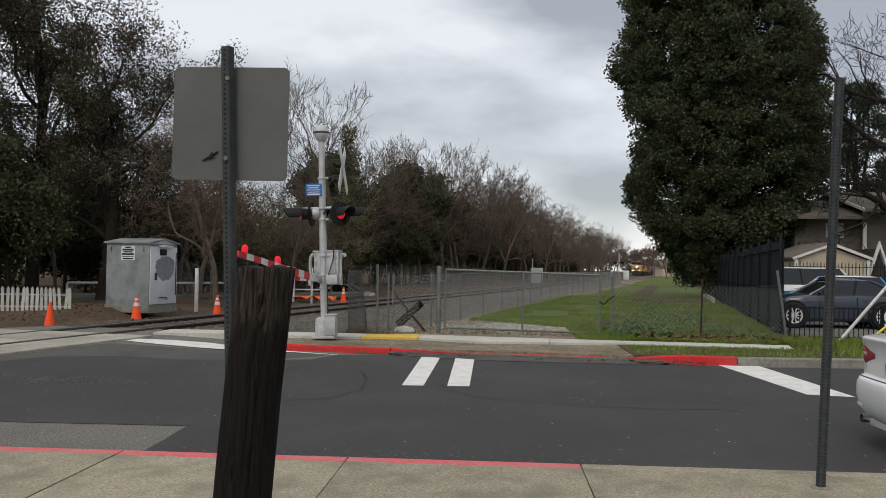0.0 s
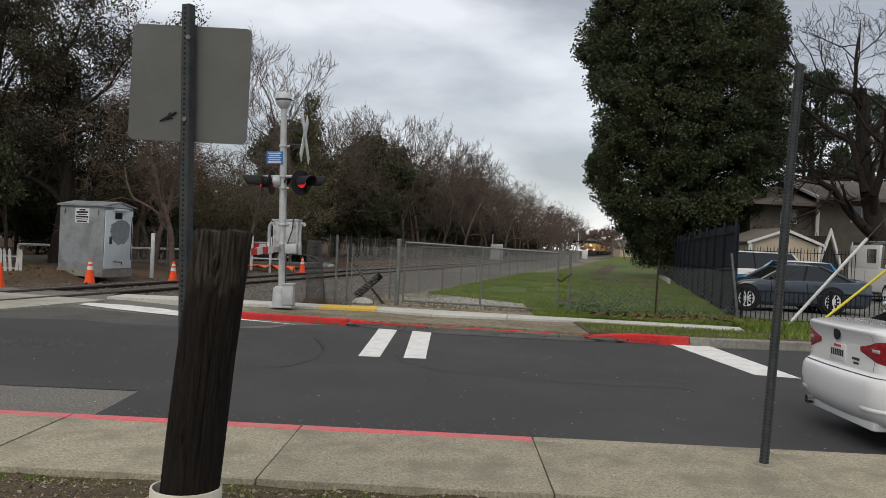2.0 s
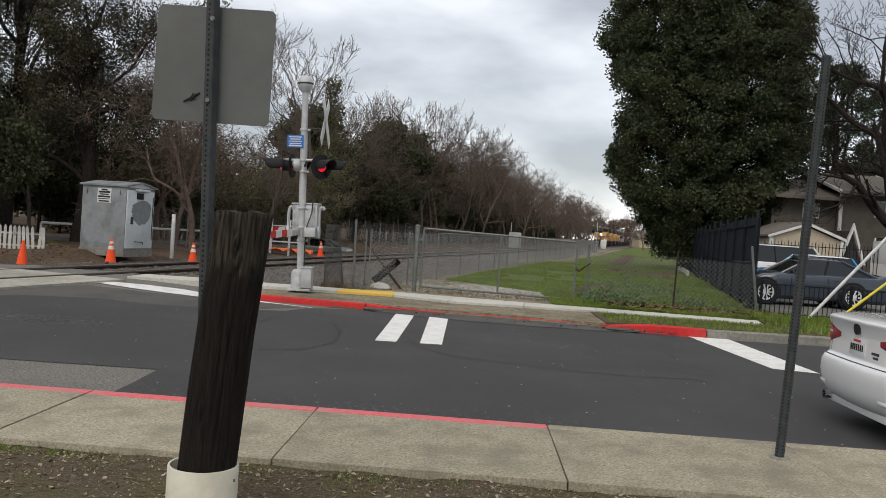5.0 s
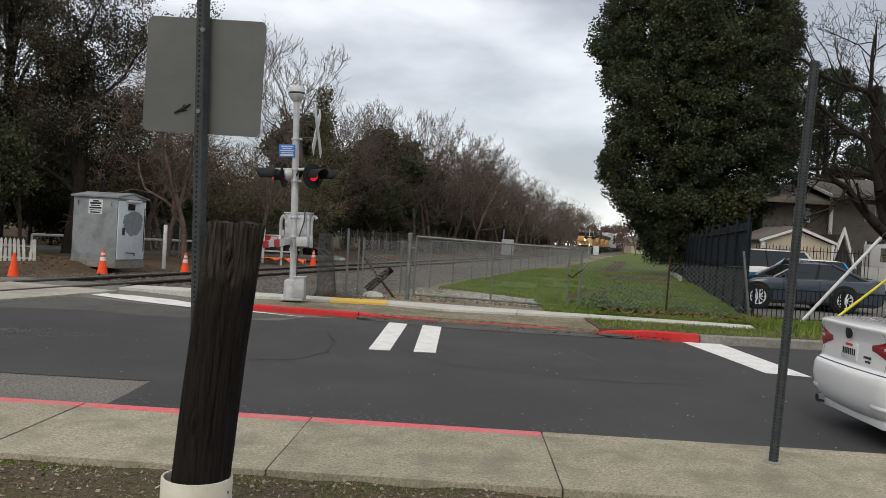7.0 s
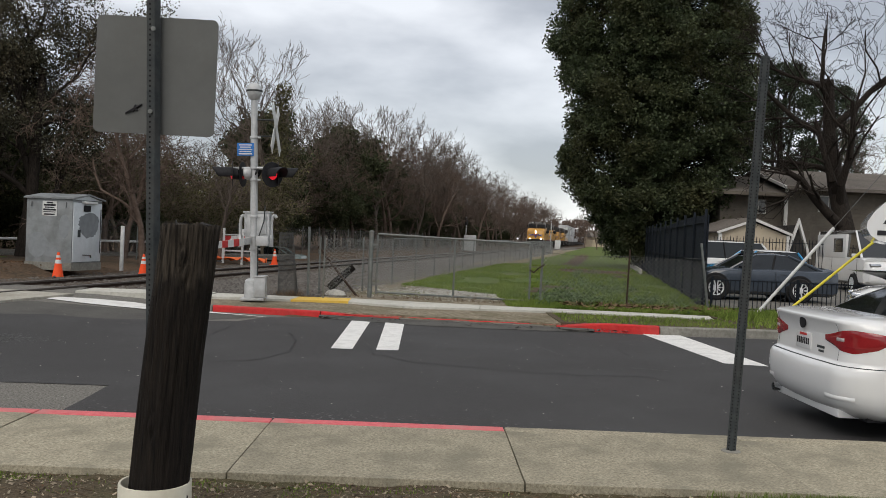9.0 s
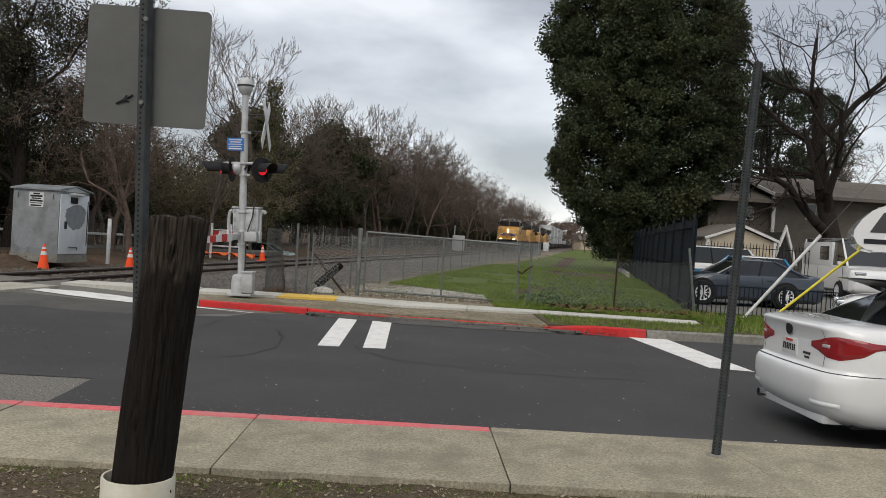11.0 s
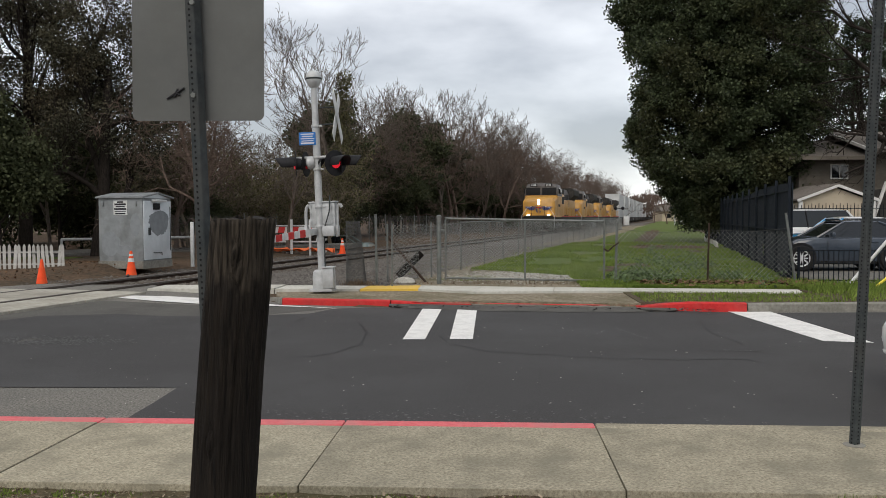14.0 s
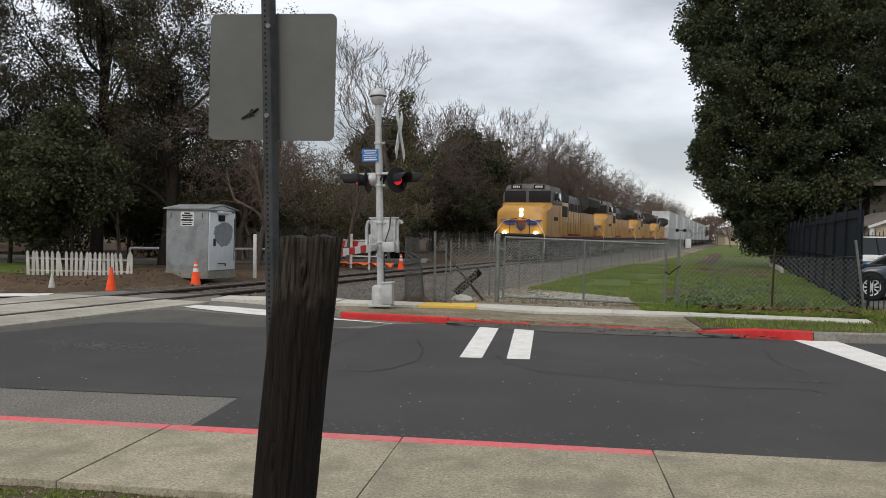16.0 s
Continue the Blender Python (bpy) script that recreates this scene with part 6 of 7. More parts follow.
def car(name, label, m, paint, L, W, H, sill, belt, deck, hood_y, ws_y, roof0, roof1, rw_y, wheels, r=0.33, boxy=False):
    """A car with its rear bumper at y = 0 and nose at y = L. belt: shoulder height; deck: boot height."""
    ob = thing(name, label, "car", m)
    hw = W / 2
    st = [(0.0, 0.86, sill + 0.16, deck * 0.80), (0.04, 0.95, sill + 0.05, deck * 0.93), (0.16, 0.985, sill, deck), (rw_y * 0.6, 1.0, sill, deck + 0.02), (rw_y, 1.0, sill, belt),
          (roof1, 1.0, sill, belt), ((roof0 + roof1) / 2, 1.0, sill, belt), (roof0, 1.0, sill, belt - 0.02), (ws_y, 0.99, sill, belt - 0.01), ((ws_y + L) / 2, 0.975, sill, belt - 0.07),
          (L - 0.35, 0.93, sill, belt - 0.16), (L - 0.08, 0.86, sill + 0.05, belt - 0.27), (L, 0.76, sill + 0.14, belt - 0.38)]
    def lower(y, k, zb, zs):
        w = hw * k
        half = [(w * 0.86, zb), (w * 0.965, zb + 0.08), (w, zb + (zs - zb) * 0.40), (w * 0.99, zb + (zs - zb) * 0.70), (w * 0.955, zs - 0.05), (w * 0.90, zs - 0.008), (w * 0.5, zs + 0.015), (0, zs + 0.02)]
        return [(x, y, z) for x, z in half] + [(-x, y, z) for x, z in half[-2::-1]]
    body = part("body", Shape().loft([lower(*q) for q in st]), paint, ob)
    inn = 0.985 if boxy else 0.90
    gh = [(rw_y, belt - 0.03, 0.90), (roof1 - 0.02, H - 0.035, 0.74 if not boxy else 0.86), (roof0 + 0.02, H - 0.035, 0.74 if not boxy else 0.86), (ws_y, belt - 0.04, 0.88)]
    wins = Shape().loft([[(-hw * 0.93 * inn, rw_y, belt - 0.04), (-hw * gh[1][2], roof1, H - 0.05), (-hw * gh[2][2], roof0, H - 0.05), (-hw * 0.92 * inn, ws_y, belt - 0.04)],
                         [(hw * 0.93 * inn, rw_y, belt - 0.04), (hw * gh[1][2], roof1, H - 0.05), (hw * gh[2][2], roof0, H - 0.05), (hw * 0.92 * inn, ws_y, belt - 0.04)]])
    part("glasshouse", wins, "glass", ob, "dark tinted glass", smooth=False)
    rt = gh[1][2]
    roof = Shape().loft([[(-hw * rt * 0.98, y, H - 0.06), (-hw * rt * 0.9, y, H - 0.02 - dz), (-hw * rt * 0.5, y, H + 0.0 - dz), (0, y, H + 0.01 - dz), (hw * rt * 0.5, y, H - dz), (hw * rt * 0.9, y, H - 0.02 - dz), (hw * rt * 0.98, y, H - 0.06)]
                         for y, dz in ((roof1 - 0.06, 0.035), (roof1 + 0.15, 0.01), ((roof0 + roof1) / 2, 0.0), (roof0 - 0.15, 0.01), (roof0 + 0.06, 0.035))])
    part("roof", roof, paint, ob)
    for sx in (-1, 1):
        for (ya, za, wa), (yb, zb, wb) in (((rw_y, belt - 0.03, 0.92), (roof1, H - 0.05, rt)), ((ws_y, belt - 0.04, 0.91), (roof0, H - 0.05, rt))):
            part("pillar", Shape().tube((sx * hw * wa * inn / 0.9 * 0.92, ya, za), (sx * hw * wb, yb, zb), 0.05, 0.035, 6), paint, ob)
        ym = (roof0 + roof1) / 2
        part("pillar", Shape().tube((sx * hw * 0.925 * inn, ym, belt - 0.03), (sx * hw * rt * 1.0, ym - 0.1, H - 0.05), 0.03, n=5), "black", ob)
        part("mirror", Shape().box((sx * (hw + 0.07), ws_y - 0.35, belt + 0.06), (0.18, 0.10, 0.13), bevel=0.03), paint, ob)
        part("door_seam", Shape().box((sx * hw * 0.995, ym - 0.05, (sill + belt) / 2), (0.012, 0.008, belt - sill - 0.15)).box((sx * hw * 0.995, ws_y - 0.25, (sill + belt) / 2), (0.012, 0.008, belt - sill - 0.2)), "black", ob, smooth=False)
        part("door_handle", Shape().box((sx * hw * 0.985, ym - 0.28, belt - 0.14), (0.04, 0.18, 0.03), bevel=0.01), paint, ob)
        part("headlight", Shape().box((sx * hw * 0.62, L - 0.12, belt - 0.30), (0.40, 0.22, 0.13), bevel=0.04), "chrome", ob)
        for wy in wheels:
            wheel(ob, sx * (hw - 0.055), wy, r, 0.21)
            part("wheel_arch", Shape().tube((sx * (hw - 0.26), wy, r + 0.02), (sx * (hw - 0.004), wy, r + 0.02), r + 0.055, n=24), "black", ob)
    part("underbody", Shape().box((0, L / 2, sill + 0.06), (W * 0.80, L * 0.9, 0.16)), "black", ob)
    return ob


# white sedan at the near kerb, seen from behind
def outline(levels, z, n=9):
    """The body's plan at height z, as points from the rear centre round to the front; levels: z, rear y, half width, front y, corner."""
    zs = [q[0] for q in levels]
    r, w, f, c = (float(np.interp(z, zs, [q[k] for q in levels])) for k in (1, 2, 3, 4))
    pts = [(0.0, r - 0.028), (w * 0.25, r - 0.025), (w * 0.50, r - 0.012)]
    for i in range(n):
        a = math.pi / 2 * i / (n - 1)
        pts.append((w - c + c * math.sin(a), r + c * 1.15 - c * 1.15 * math.cos(a)))
    pts += [(w * 1.004, r + 0.8), (w * 1.01, r + 1.6), (w, f - 1.5), (w * 0.97, f - 0.8)]
    for i in range(n):
        a = math.pi / 2 * i / (n - 1)
        pts.append((w * 0.97 - c * 1.3 + c * 1.3 * math.cos(a), f - c * 1.2 + c * 1.2 * math.sin(a)))
    return pts + [(0.0, f + 0.03)]


def ring_at(levels, z):
    h = outline(levels, z)
    return [(x, y, z) for x, y in h] + [(-x, y, z) for x, y in h[-2:0:-1]]


BODY = [(0.20, 0.20, 0.80, 4.55, 0.30), (0.27, 0.08, 0.86, 4.70, 0.30), (0.36, 0.02, 0.90, 4.78, 0.30), (0.50, 0.0, 0.915, 4.80, 0.30), (0.60, 0.006, 0.92, 4.80, 0.30), (0.655, 0.035, 0.92, 4.79, 0.30),
        (0.675, 0.075, 0.918, 4.78, 0.30), (0.80, 0.088, 0.914, 4.74, 0.29), (0.92, 0.082, 0.905, 4.45, 0.28), (0.99, 0.062, 0.890, 3.95, 0.27), (1.035, 0.040, 0.855, 3.60, 0.26), (1.055, 0.060, 0.82, 3.5, 0.25), (1.075, 0.16, 0.74, 3.4, 0.24), (1.085, 0.40, 0.60, 3.2, 0.2)]
CABIN = [(1.05, 0.56, 0.80, 3.50, 0.22), (1.20, 0.86, 0.745, 3.12, 0.22), (1.34, 1.18, 0.675, 2.78, 0.22), (1.405, 1.38, 0.635, 2.58, 0.22), (1.45, 1.58, 0.58, 2.36, 0.22), (1.472, 1.85, 0.44, 2.15, 0.2)]
sedan = thing("sedan", "white four-door sedan parked at the near kerb", "car", pose(4.66, 7.70, 0, 0, 0, -90))
zs = [0.20, 0.235, 0.27, 0.31, 0.36, 0.43, 0.50, 0.56, 0.60, 0.63, 0.655, 0.675, 0.70, 0.75, 0.80, 0.86, 0.92, 0.96, 0.99, 1.015, 1.035, 1.055, 1.075, 1.085]
part("body", Shape().loft([ring_at(BODY, z) for z in zs]), "car_white", sedan, smooth="all")
part("glasshouse", Shape().loft([ring_at(CABIN, z) for z in (1.05, 1.12, 1.20, 1.27, 1.34, 1.405)], caps=False), "glass", sedan, "dark tinted glass", smooth="all")
roof_s = part("roof", Shape().loft([ring_at(CABIN, z) for z in (1.395, 1.42, 1.45, 1.462, 1.472)]), "car_white", sedan, smooth="all")


def skin(levels, zlo, zhi, lo, hi, out, sx, n=14, m=5):
    """A patch that follows the body between two shares of the way round from the rear centre, out metres proud."""
    rows = []
    for i in range(n + 1):
        f = lo + (hi - lo) * i / n
        a, b = (zlo(f) if callable(zlo) else zlo), (zhi(f) if callable(zhi) else zhi)
        row = []
        for k in range(m + 1):
            z = a + (b - a) * k / m
            h = outline(levels, z)
            t = f * (len(h) - 1)
            q = min(int(t), len(h) - 2)
            w = t - q
            x, y = h[q][0] * (1 - w) + h[q + 1][0] * w, h[q][1] * (1 - w) + h[q + 1][1] * w
            dx, dy = h[q + 1][0] - h[q][0], h[q + 1][1] - h[q][1]
            L = math.hypot(dx, dy) + 1e-9
            edge = 0.25 if k in (0, m) or i in (0, n) else 1.0
            row.append((sx * (x + dy / L * out * edge), y - dx / L * out * edge, z))
        rows.append(row)
    return Shape().loft(rows, close=False, caps=False)


K = 1.0 / (len(outline(BODY, 0.8)) - 1)
for sx in (-1, 1):
    lo_f = lambda f: float(np.interp(f / K, (1.75, 3.2, 6, 9, 11.6), (0.850, 0.785, 0.770, 0.82, 0.915)))
    hi_f = lambda f: float(np.interp(f / K, (1.75, 3.2, 6, 9, 11.6), (0.895, 0.950, 0.975, 0.965, 0.935)))
    tl = part("tail_light", skin(BODY, lo_f, hi_f, 1.75 * K, 11.6 * K, 0.012, sx, 22, 6), "tail_red", sedan, "wide red tail light", smooth="all", fix=False)
    part("reverse_lens", skin(BODY, 0.855, 0.905, 2.7 * K, 4.6 * K, 0.017, sx, 8, 3), "tail_clear", tl, "clear lens", smooth="all", fix=False)
    part("dark_lens", skin(BODY, 0.815, 0.835, 3.4 * K, 8.0 * K, 0.0155, sx, 10, 2), "dark_lens", tl, smooth="all", fix=False)
    part("rear_pillar", skin(CABIN, 1.05, 1.40, 5.6 * K, 11.35 * K, 0.012, sx, 12, 8), "car_white", sedan, smooth="all", fix=False)
    part("window_trim", skin(BODY, 1.040, 1.052, 11.6 * K, 14.4 * K, 0.006, sx, 8, 2), "black", sedan, smooth="all", fix=False)
    part("boot_seam", skin(BODY, 0.69, 1.04, 3.05 * K, 3.12 * K, 0.003, sx, 2, 10), "galv", sedan, smooth=False, fix=False)
    part("bumper_seam", skin(BODY, 0.655, 0.662, 0.0, 11.8 * K, 0.004, sx, 40, 1), "galv", sedan, smooth=False, fix=False)
    part("valance_crease", skin(BODY, 0.355, 0.40, 2.6 * K, 7.5 * K, 0.012, sx, 14, 3), "car_white", sedan, smooth="all", fix=False)
    part("door_seam", skin(BODY, 0.34, 1.03, 12.30 * K, 12.33 * K, 0.003, sx, 1, 10), "black", sedan, smooth=False, fix=False)
    for wy in (1.02, 3.78):
        wheel(sedan, sx * 0.85, wy, 0.335, 0.21)
        part("wheel_arch", Shape().tube((sx * 0.66, wy, 0.345), (sx * 0.921, wy, 0.345), 0.385, n=28), "black", sedan)
part("valance", Shape().box((0, 0.20, 0.235), (1.30, 0.22, 0.10), bevel=0.03), "car_white", sedan)
part("underbody", Shape().box((0, 2.4, 0.26), (1.5, 4.2, 0.16)), "black", sedan)
lid = part("plate_recess", skin(BODY, 0.705, 0.90, 0.0, 2.15 * K, 0.002, 1, 6, 4), "car_white", sedan, smooth="all", fix=False)
np_ = part("number_plate", Shape().box((0, 0.052, 0.80), (0.31, 0.014, 0.155), bevel=0.003), "car_white", sedan, "white number plate")
for k in range(7):
    part("plate_bar", Shape().box((-0.115 + 0.038 * k, 0.0435, 0.795), (0.022, 0.004, 0.06)), "ink", np_, smooth=False)
part("plate_header", Shape().box((0, 0.0435, 0.857), (0.14, 0.004, 0.022)), "gate_red", np_, smooth=False)
part("badge", Shape().lathe([(0.062, 0), (0.065, 0.010), (0.045, 0.016)], (0, 0.040, 0.975), 20, Matrix.Rotation(radians(90), 3, "X")), "black", sedan, "round dark badge")
part("lettering_bar", Shape().box((0.33, 0.062, 0.775), (0.13, 0.008, 0.022)), "galv", sedan, smooth=False)
part("lettering_bar", Shape().box((0.34, 0.062, 0.738), (0.09, 0.008, 0.02)), "galv", sedan, smooth=False)
part("tailpipe", Shape().lathe([(0.04, -0.02), (0.045, 0.1), (0.036, 0.1), (0.034, 0.0)], (-0.58, 0.12, 0.25), 12, Matrix.Rotation(radians(90), 3, "X")), "chrome", sedan)

coupe = car("coupe", "dark slate muscle coupe parked behind the railing", pose(12.88, 24.6, 0.15, 0, 0, 89), "car_dark", 4.1, 1.88, 1.38, 0.20, 0.93, 0.97, 3.1, 3.10, 2.35, 1.45, 0.45, (1.15, 3.55), 0.35)
blue = car("sedan", "bright blue sedan in the lot, sky reflection coloured white on its roof", pose(13.75, 27.9, 0.15, 0, 0, 90), "car_blue", 4.0, 1.80, 1.47, 0.22, 0.97, 1.02, 2.5, 2.55, 1.95, 0.6, 0.25, (0.75, 3.2), 0.32)
# the roof's sky reflection is put in as white colour
for c in blue.children:
    if c.name.startswith("roof"):
        c.data.materials[0] = M["car_white"]
suv = car("suv", "white boxy sport utility parked in the lot", pose(10.9, 33.0, 0.15, 0, 0, -90), "car_white", 4.6, 1.82, 1.75, 0.32, 1.10, 1.12, 3.4, 3.55, 3.0, 0.25, 0.10, (0.9, 3.6), 0.36, boxy=True)
van = car("van", "white high-roof delivery van parked in the lot", pose(18.8, 36.0, 0.15, 0, 0, 174), "car_white", 5.4, 2.05, 2.40, 0.32, 1.35, 1.38, 4.2, 4.85, 4.05, 0.1, 0.04, (1.0, 4.3), 0.35, boxy=True)
part("cargo_panel", Shape().box((0, 1.75, 1.75), (2.0, 3.2, 0.95), bevel=0.05), "car_white", van, "windowless white cargo side")
for sx in (-1, 1):
    part("cargo_window", Shape().box((sx * 1.0, 2.6, 1.78), (0.03, 0.95, 0.55), bevel=0.02), "glass", van)
truck = car("pickup_truck", "white pickup with a cab-over camper", pose(14.35, 14.55, 0.07, 0, 0, 66), "car_white", 5.2, 1.95, 1.66, 0.40, 1.05, 1.12, 3.3, 3.0, 2.35, 1.2, 1.15, (1.1, 4.2), 0.38, boxy=True)
camper = thing("truck_camper", "white slide-in truck camper with dark windows", "camper", pose(14.35, 14.55, 0.07, 0, 0, 66))
prof = [(-0.4, 1.2), (2.0, 1.2), (2.0, 1.80), (4.55, 1.78), (4.78, 1.82), (4.92, 1.92), (4.99, 2.05), (4.98, 2.18), (4.86, 2.38), (4.68, 2.56), (4.45, 2.67), (4.1, 2.73), (-0.4, 2.78)]
part("shell", Shape().prism(prof, -1.08, 1.08, Matrix(((0, 0, 1, 0), (1, 0, 0, 0), (0, 1, 0, 0), (0, 0, 0, 1)))), "car_white", camper, smooth=False)
for sx in (-1, 1):
    part("window", Shape().prism([(3.3, 2.14), (4.72, 2.14), (4.5, 2.52), (3.3, 2.52)], sx * 1.075, sx * 1.09, Matrix(((0, 0, 1, 0), (1, 0, 0, 0), (0, 1, 0, 0), (0, 0, 0, 1)))), "glass", camper, smooth=False)
    part("lettering_bar", Shape().box((sx * 1.088, 4.5, 1.97), (0.006, 0.62, 0.09)), "ink", camper, smooth=False)
for x in (-0.6, 0, 0.6):
    part("marker_light", Shape().box((x, 4.5, 2.632), (0.07, 0.05, 0.03), bevel=0.008), "cone", camper)
bc = car("sedan", "dull green older sedan beyond the tracks", pose(-5.6, 45.3, -0.72, 0, 0, 86), "car_green", 4.5, 1.78, 1.42, 0.24, 0.95, 1.0, 3.2, 3.2, 2.5, 1.3, 0.6, (0.9, 3.5), 0.31)


# ---- barricade beyond the tracks ----
ba = thing("barricade", "red and white striped barricade with orange mesh", "barricade", pose(-8.2, 36.8, 0.10, 0, 0, 5))
for z, h in ((1.02, 0.26),):
    for k in range(12):
        x = -1.7 + 0.29 * k
        q = [(x - 0.06, z - h / 2), (x + 0.23, z - h / 2), (x + 0.29, z + h / 2), (x, z + h / 2)]
        part("stripe", Shape().prism(q, -0.02, 0.02, Matrix(((1, 0, 0, 0), (0, 0, 1, 0), (0, 1, 0, 0), (0, 0, 0, 1)))), "gate_red" if k % 2 else "white", ba, smooth=False)
for x in (-1.6, 0.2, 1.7):
    part("upright", Shape().box((x, 0.04, 0.62), (0.09, 0.06, 1.24)).box((x, 0.04, 0.04), (0.1, 1.2, 0.08)), "white", ba)
part("top_board", Shape().box((0, 0, 1.20), (3.4, 0.04, 0.05)).box((0, 0, 0.5), (3.4, 0.04, 0.06)), "white", ba)
om = thing("safety_mesh", "crumpled orange safety mesh on the ground", "safety mesh")
rs = np.random.RandomState(6)
s = Shape()
s.loft([[(-9.8 + 0.30 * i, 35.9 + 0.12 * j, 0.12 + 0.22 * abs(math.sin(i * 1.7 + j)) + 0.05 * rs.rand()) for j in range(6)] for i in range(14)], close=False, caps=False)
part("net", s, "mesh_orange", om, smooth=False, fix=False)

# ---- house, carport and wall beyond the parking lot ----
house = thing("house", "two-storey taupe sided house with brown roof", "house", pose(16.1, 43.5, 0.1))
wl_ = part("wall", Shape().box((1.75, 4, 2.2), (3.5, 8, 4.4)), "siding", house, smooth=False)
wl2 = part("wall", Shape().box((10.2, 3.6, 2.35), (14, 8.2, 4.7)), "siding", house, smooth=False)
for w_, x0, x1, y0, h_ in ((wl_, 0.0, 3.2, -0.012, 4.4), (wl2, 3.2, 17.2, -0.512, 4.7)):
    s = Shape()
    for k in range(int(h_ / 0.2)):
        s.box(((x0 + x1) / 2, y0, 0.2 + 0.2 * k), (x1 - x0, 0.03, 0.014))
    tagged(part("siding_lap", s, "shingle", w_, smooth=False), kind="stuff")
m_r = Matrix(((0, 0, 1, 0), (1, 0, 0, 0), (0, 1, 0, 0), (0, 0, 0, 1)))
roof_ = part("roof", Shape().prism([(-0.9, 4.28), (4.0, 5.45), (8.9, 4.28), (8.9, 4.44), (4.0, 5.63), (-0.9, 4.44)], -0.7, 3.4, m_r), "shingle", house, smooth=False)
rf2 = part("roof", Shape().prism([(-1.4, 4.60), (3.6, 5.85), (8.6, 4.60), (8.6, 4.78), (3.6, 6.04), (-1.4, 4.78)], 2.9, 17.6, m_r), "shingle", house, smooth=False)
part("fascia", Shape().box((1.3, -0.92, 4.36), (4.2, 0.05, 0.17)), "siding", roof_, smooth=False)
part("fascia", Shape().box((10.2, -1.42, 4.69), (14.7, 0.05, 0.17)), "shingle", rf2, smooth=False)
part("verge_board", Shape().tube((2.88, -1.42, 4.70), (2.88, 3.6, 5.95), 0.10, n=4), "trim", rf2, smooth=False)
part("corner_board", Shape().box((3.2, -0.55, 2.35), (0.16, 0.1, 4.7)), "trim", house, smooth=False)
for x, y, z, ww, hh in ((1.95, -0.02, 3.75, 0.85, 0.75), (5.4, -0.53, 4.0, 1.05, 0.85), (9.3, -0.53, 4.0, 1.3, 0.9), (12.6, -0.53, 4.0, 1.2, 0.9), (7.6, -0.53, 1.5, 1.5, 1.2)):
    wd = part("window", Shape().box((x, y, z), (ww, 0.08, hh), bevel=0.01), "trim", house)
    for q in (-0.23, 0.23):
        part("pane", Shape().box((x + ww * q, y - 0.03, z), (ww * 0.40, 0.06, hh - 0.14)), "glass", wd, smooth=False)
carport = thing("carport", "cream boarded garage with white gable trim", "garage", pose(15.8, 38.0, 0.1, 0, 0, 0))
part("wall", Shape().prism([(-1.5, 0), (1.5, 0), (1.5, 2.2), (0, 2.75), (-1.5, 2.2)], 0, 4, Matrix(((1, 0, 0, 0), (0, 0, 1, 0), (0, 1, 0, 0), (0, 0, 0, 1)))), "cream", carport, smooth=False)
for k in range(10):
    part("board_joint", Shape().box((-1.35 + 0.3 * k, -0.012, 1.05), (0.03, 0.02, 2.1)), "siding", carport, smooth=False)
for sgn in (-1, 1):
    part("gable_trim", Shape().tube((sgn * 1.72, -0.15, 2.22), (0, -0.15, 2.86), 0.08, n=4), "trim", carport, smooth=False)
    part("roof_slope", Shape().add([(sgn * 1.75, -0.2, 2.22), (0, -0.2, 2.9), (0, 4.2, 2.9), (sgn * 1.75, 4.2, 2.22), (sgn * 1.75, -0.2, 2.29), (0, -0.2, 2.97), (0, 4.2, 2.97), (sgn * 1.75, 4.2, 2.29)], [(0, 1, 2, 3), (4, 7, 6, 5), (0, 4, 5, 1), (2, 6, 7, 3), (0, 3, 7, 4)]), "shingle", carport, smooth=False)
for q in (-1.55, 1.55):
    part("corner_post", Shape().box((q, -0.05, 1.1), (0.14, 0.16, 2.2)), "trim", carport, smooth=False)
porch = thing("porch_gable", "small dark shingled porch with white gable trim", "porch", pose(18.0, 38.4, 0.1, 0, 0, 0))
part("roof", Shape().prism([(-0.62, 1.2), (0, 3.05), (0.62, 1.2), (0.5, 1.2), (0, 2.75), (-0.5, 1.2)], -0.12, 0.02, Matrix(((1, 0, 0, 0), (0, 0, 1, 0), (0, 1, 0, 0), (0, 0, 0, 1)))), "trim", porch, smooth=False)
part("body", Shape().prism([(-0.5, 0), (0.5, 0), (0.5, 1.2), (0, 2.72), (-0.5, 1.2)], 0.1, 2.4, Matrix(((1, 0, 0, 0), (0, 0, 1, 0), (0, 1, 0, 0), (0, 0, 0, 1)))), "loco_dark", porch, smooth=False)
tr_ = thing("iron_railing", "tall black iron railing before the garage", "railing")
tb_ = Shape().box((0, 0, 1.0), (0.02, 0.02, 2.0)).mesh("baluster", "black_fence")
for i in range(90):
    ob = new("baluster", tb_)
    ob.parent, ob.matrix_basis = tr_, pose(13.4 + 0.13 * i, 36.2 - 0.03 * i, 0.1)
for z in (0.3, 1.95):
    part("rail", Shape().tube((13.4, 36.2, z), (25.1, 33.5, z), 0.02, n=4), "black_fence", tr_)

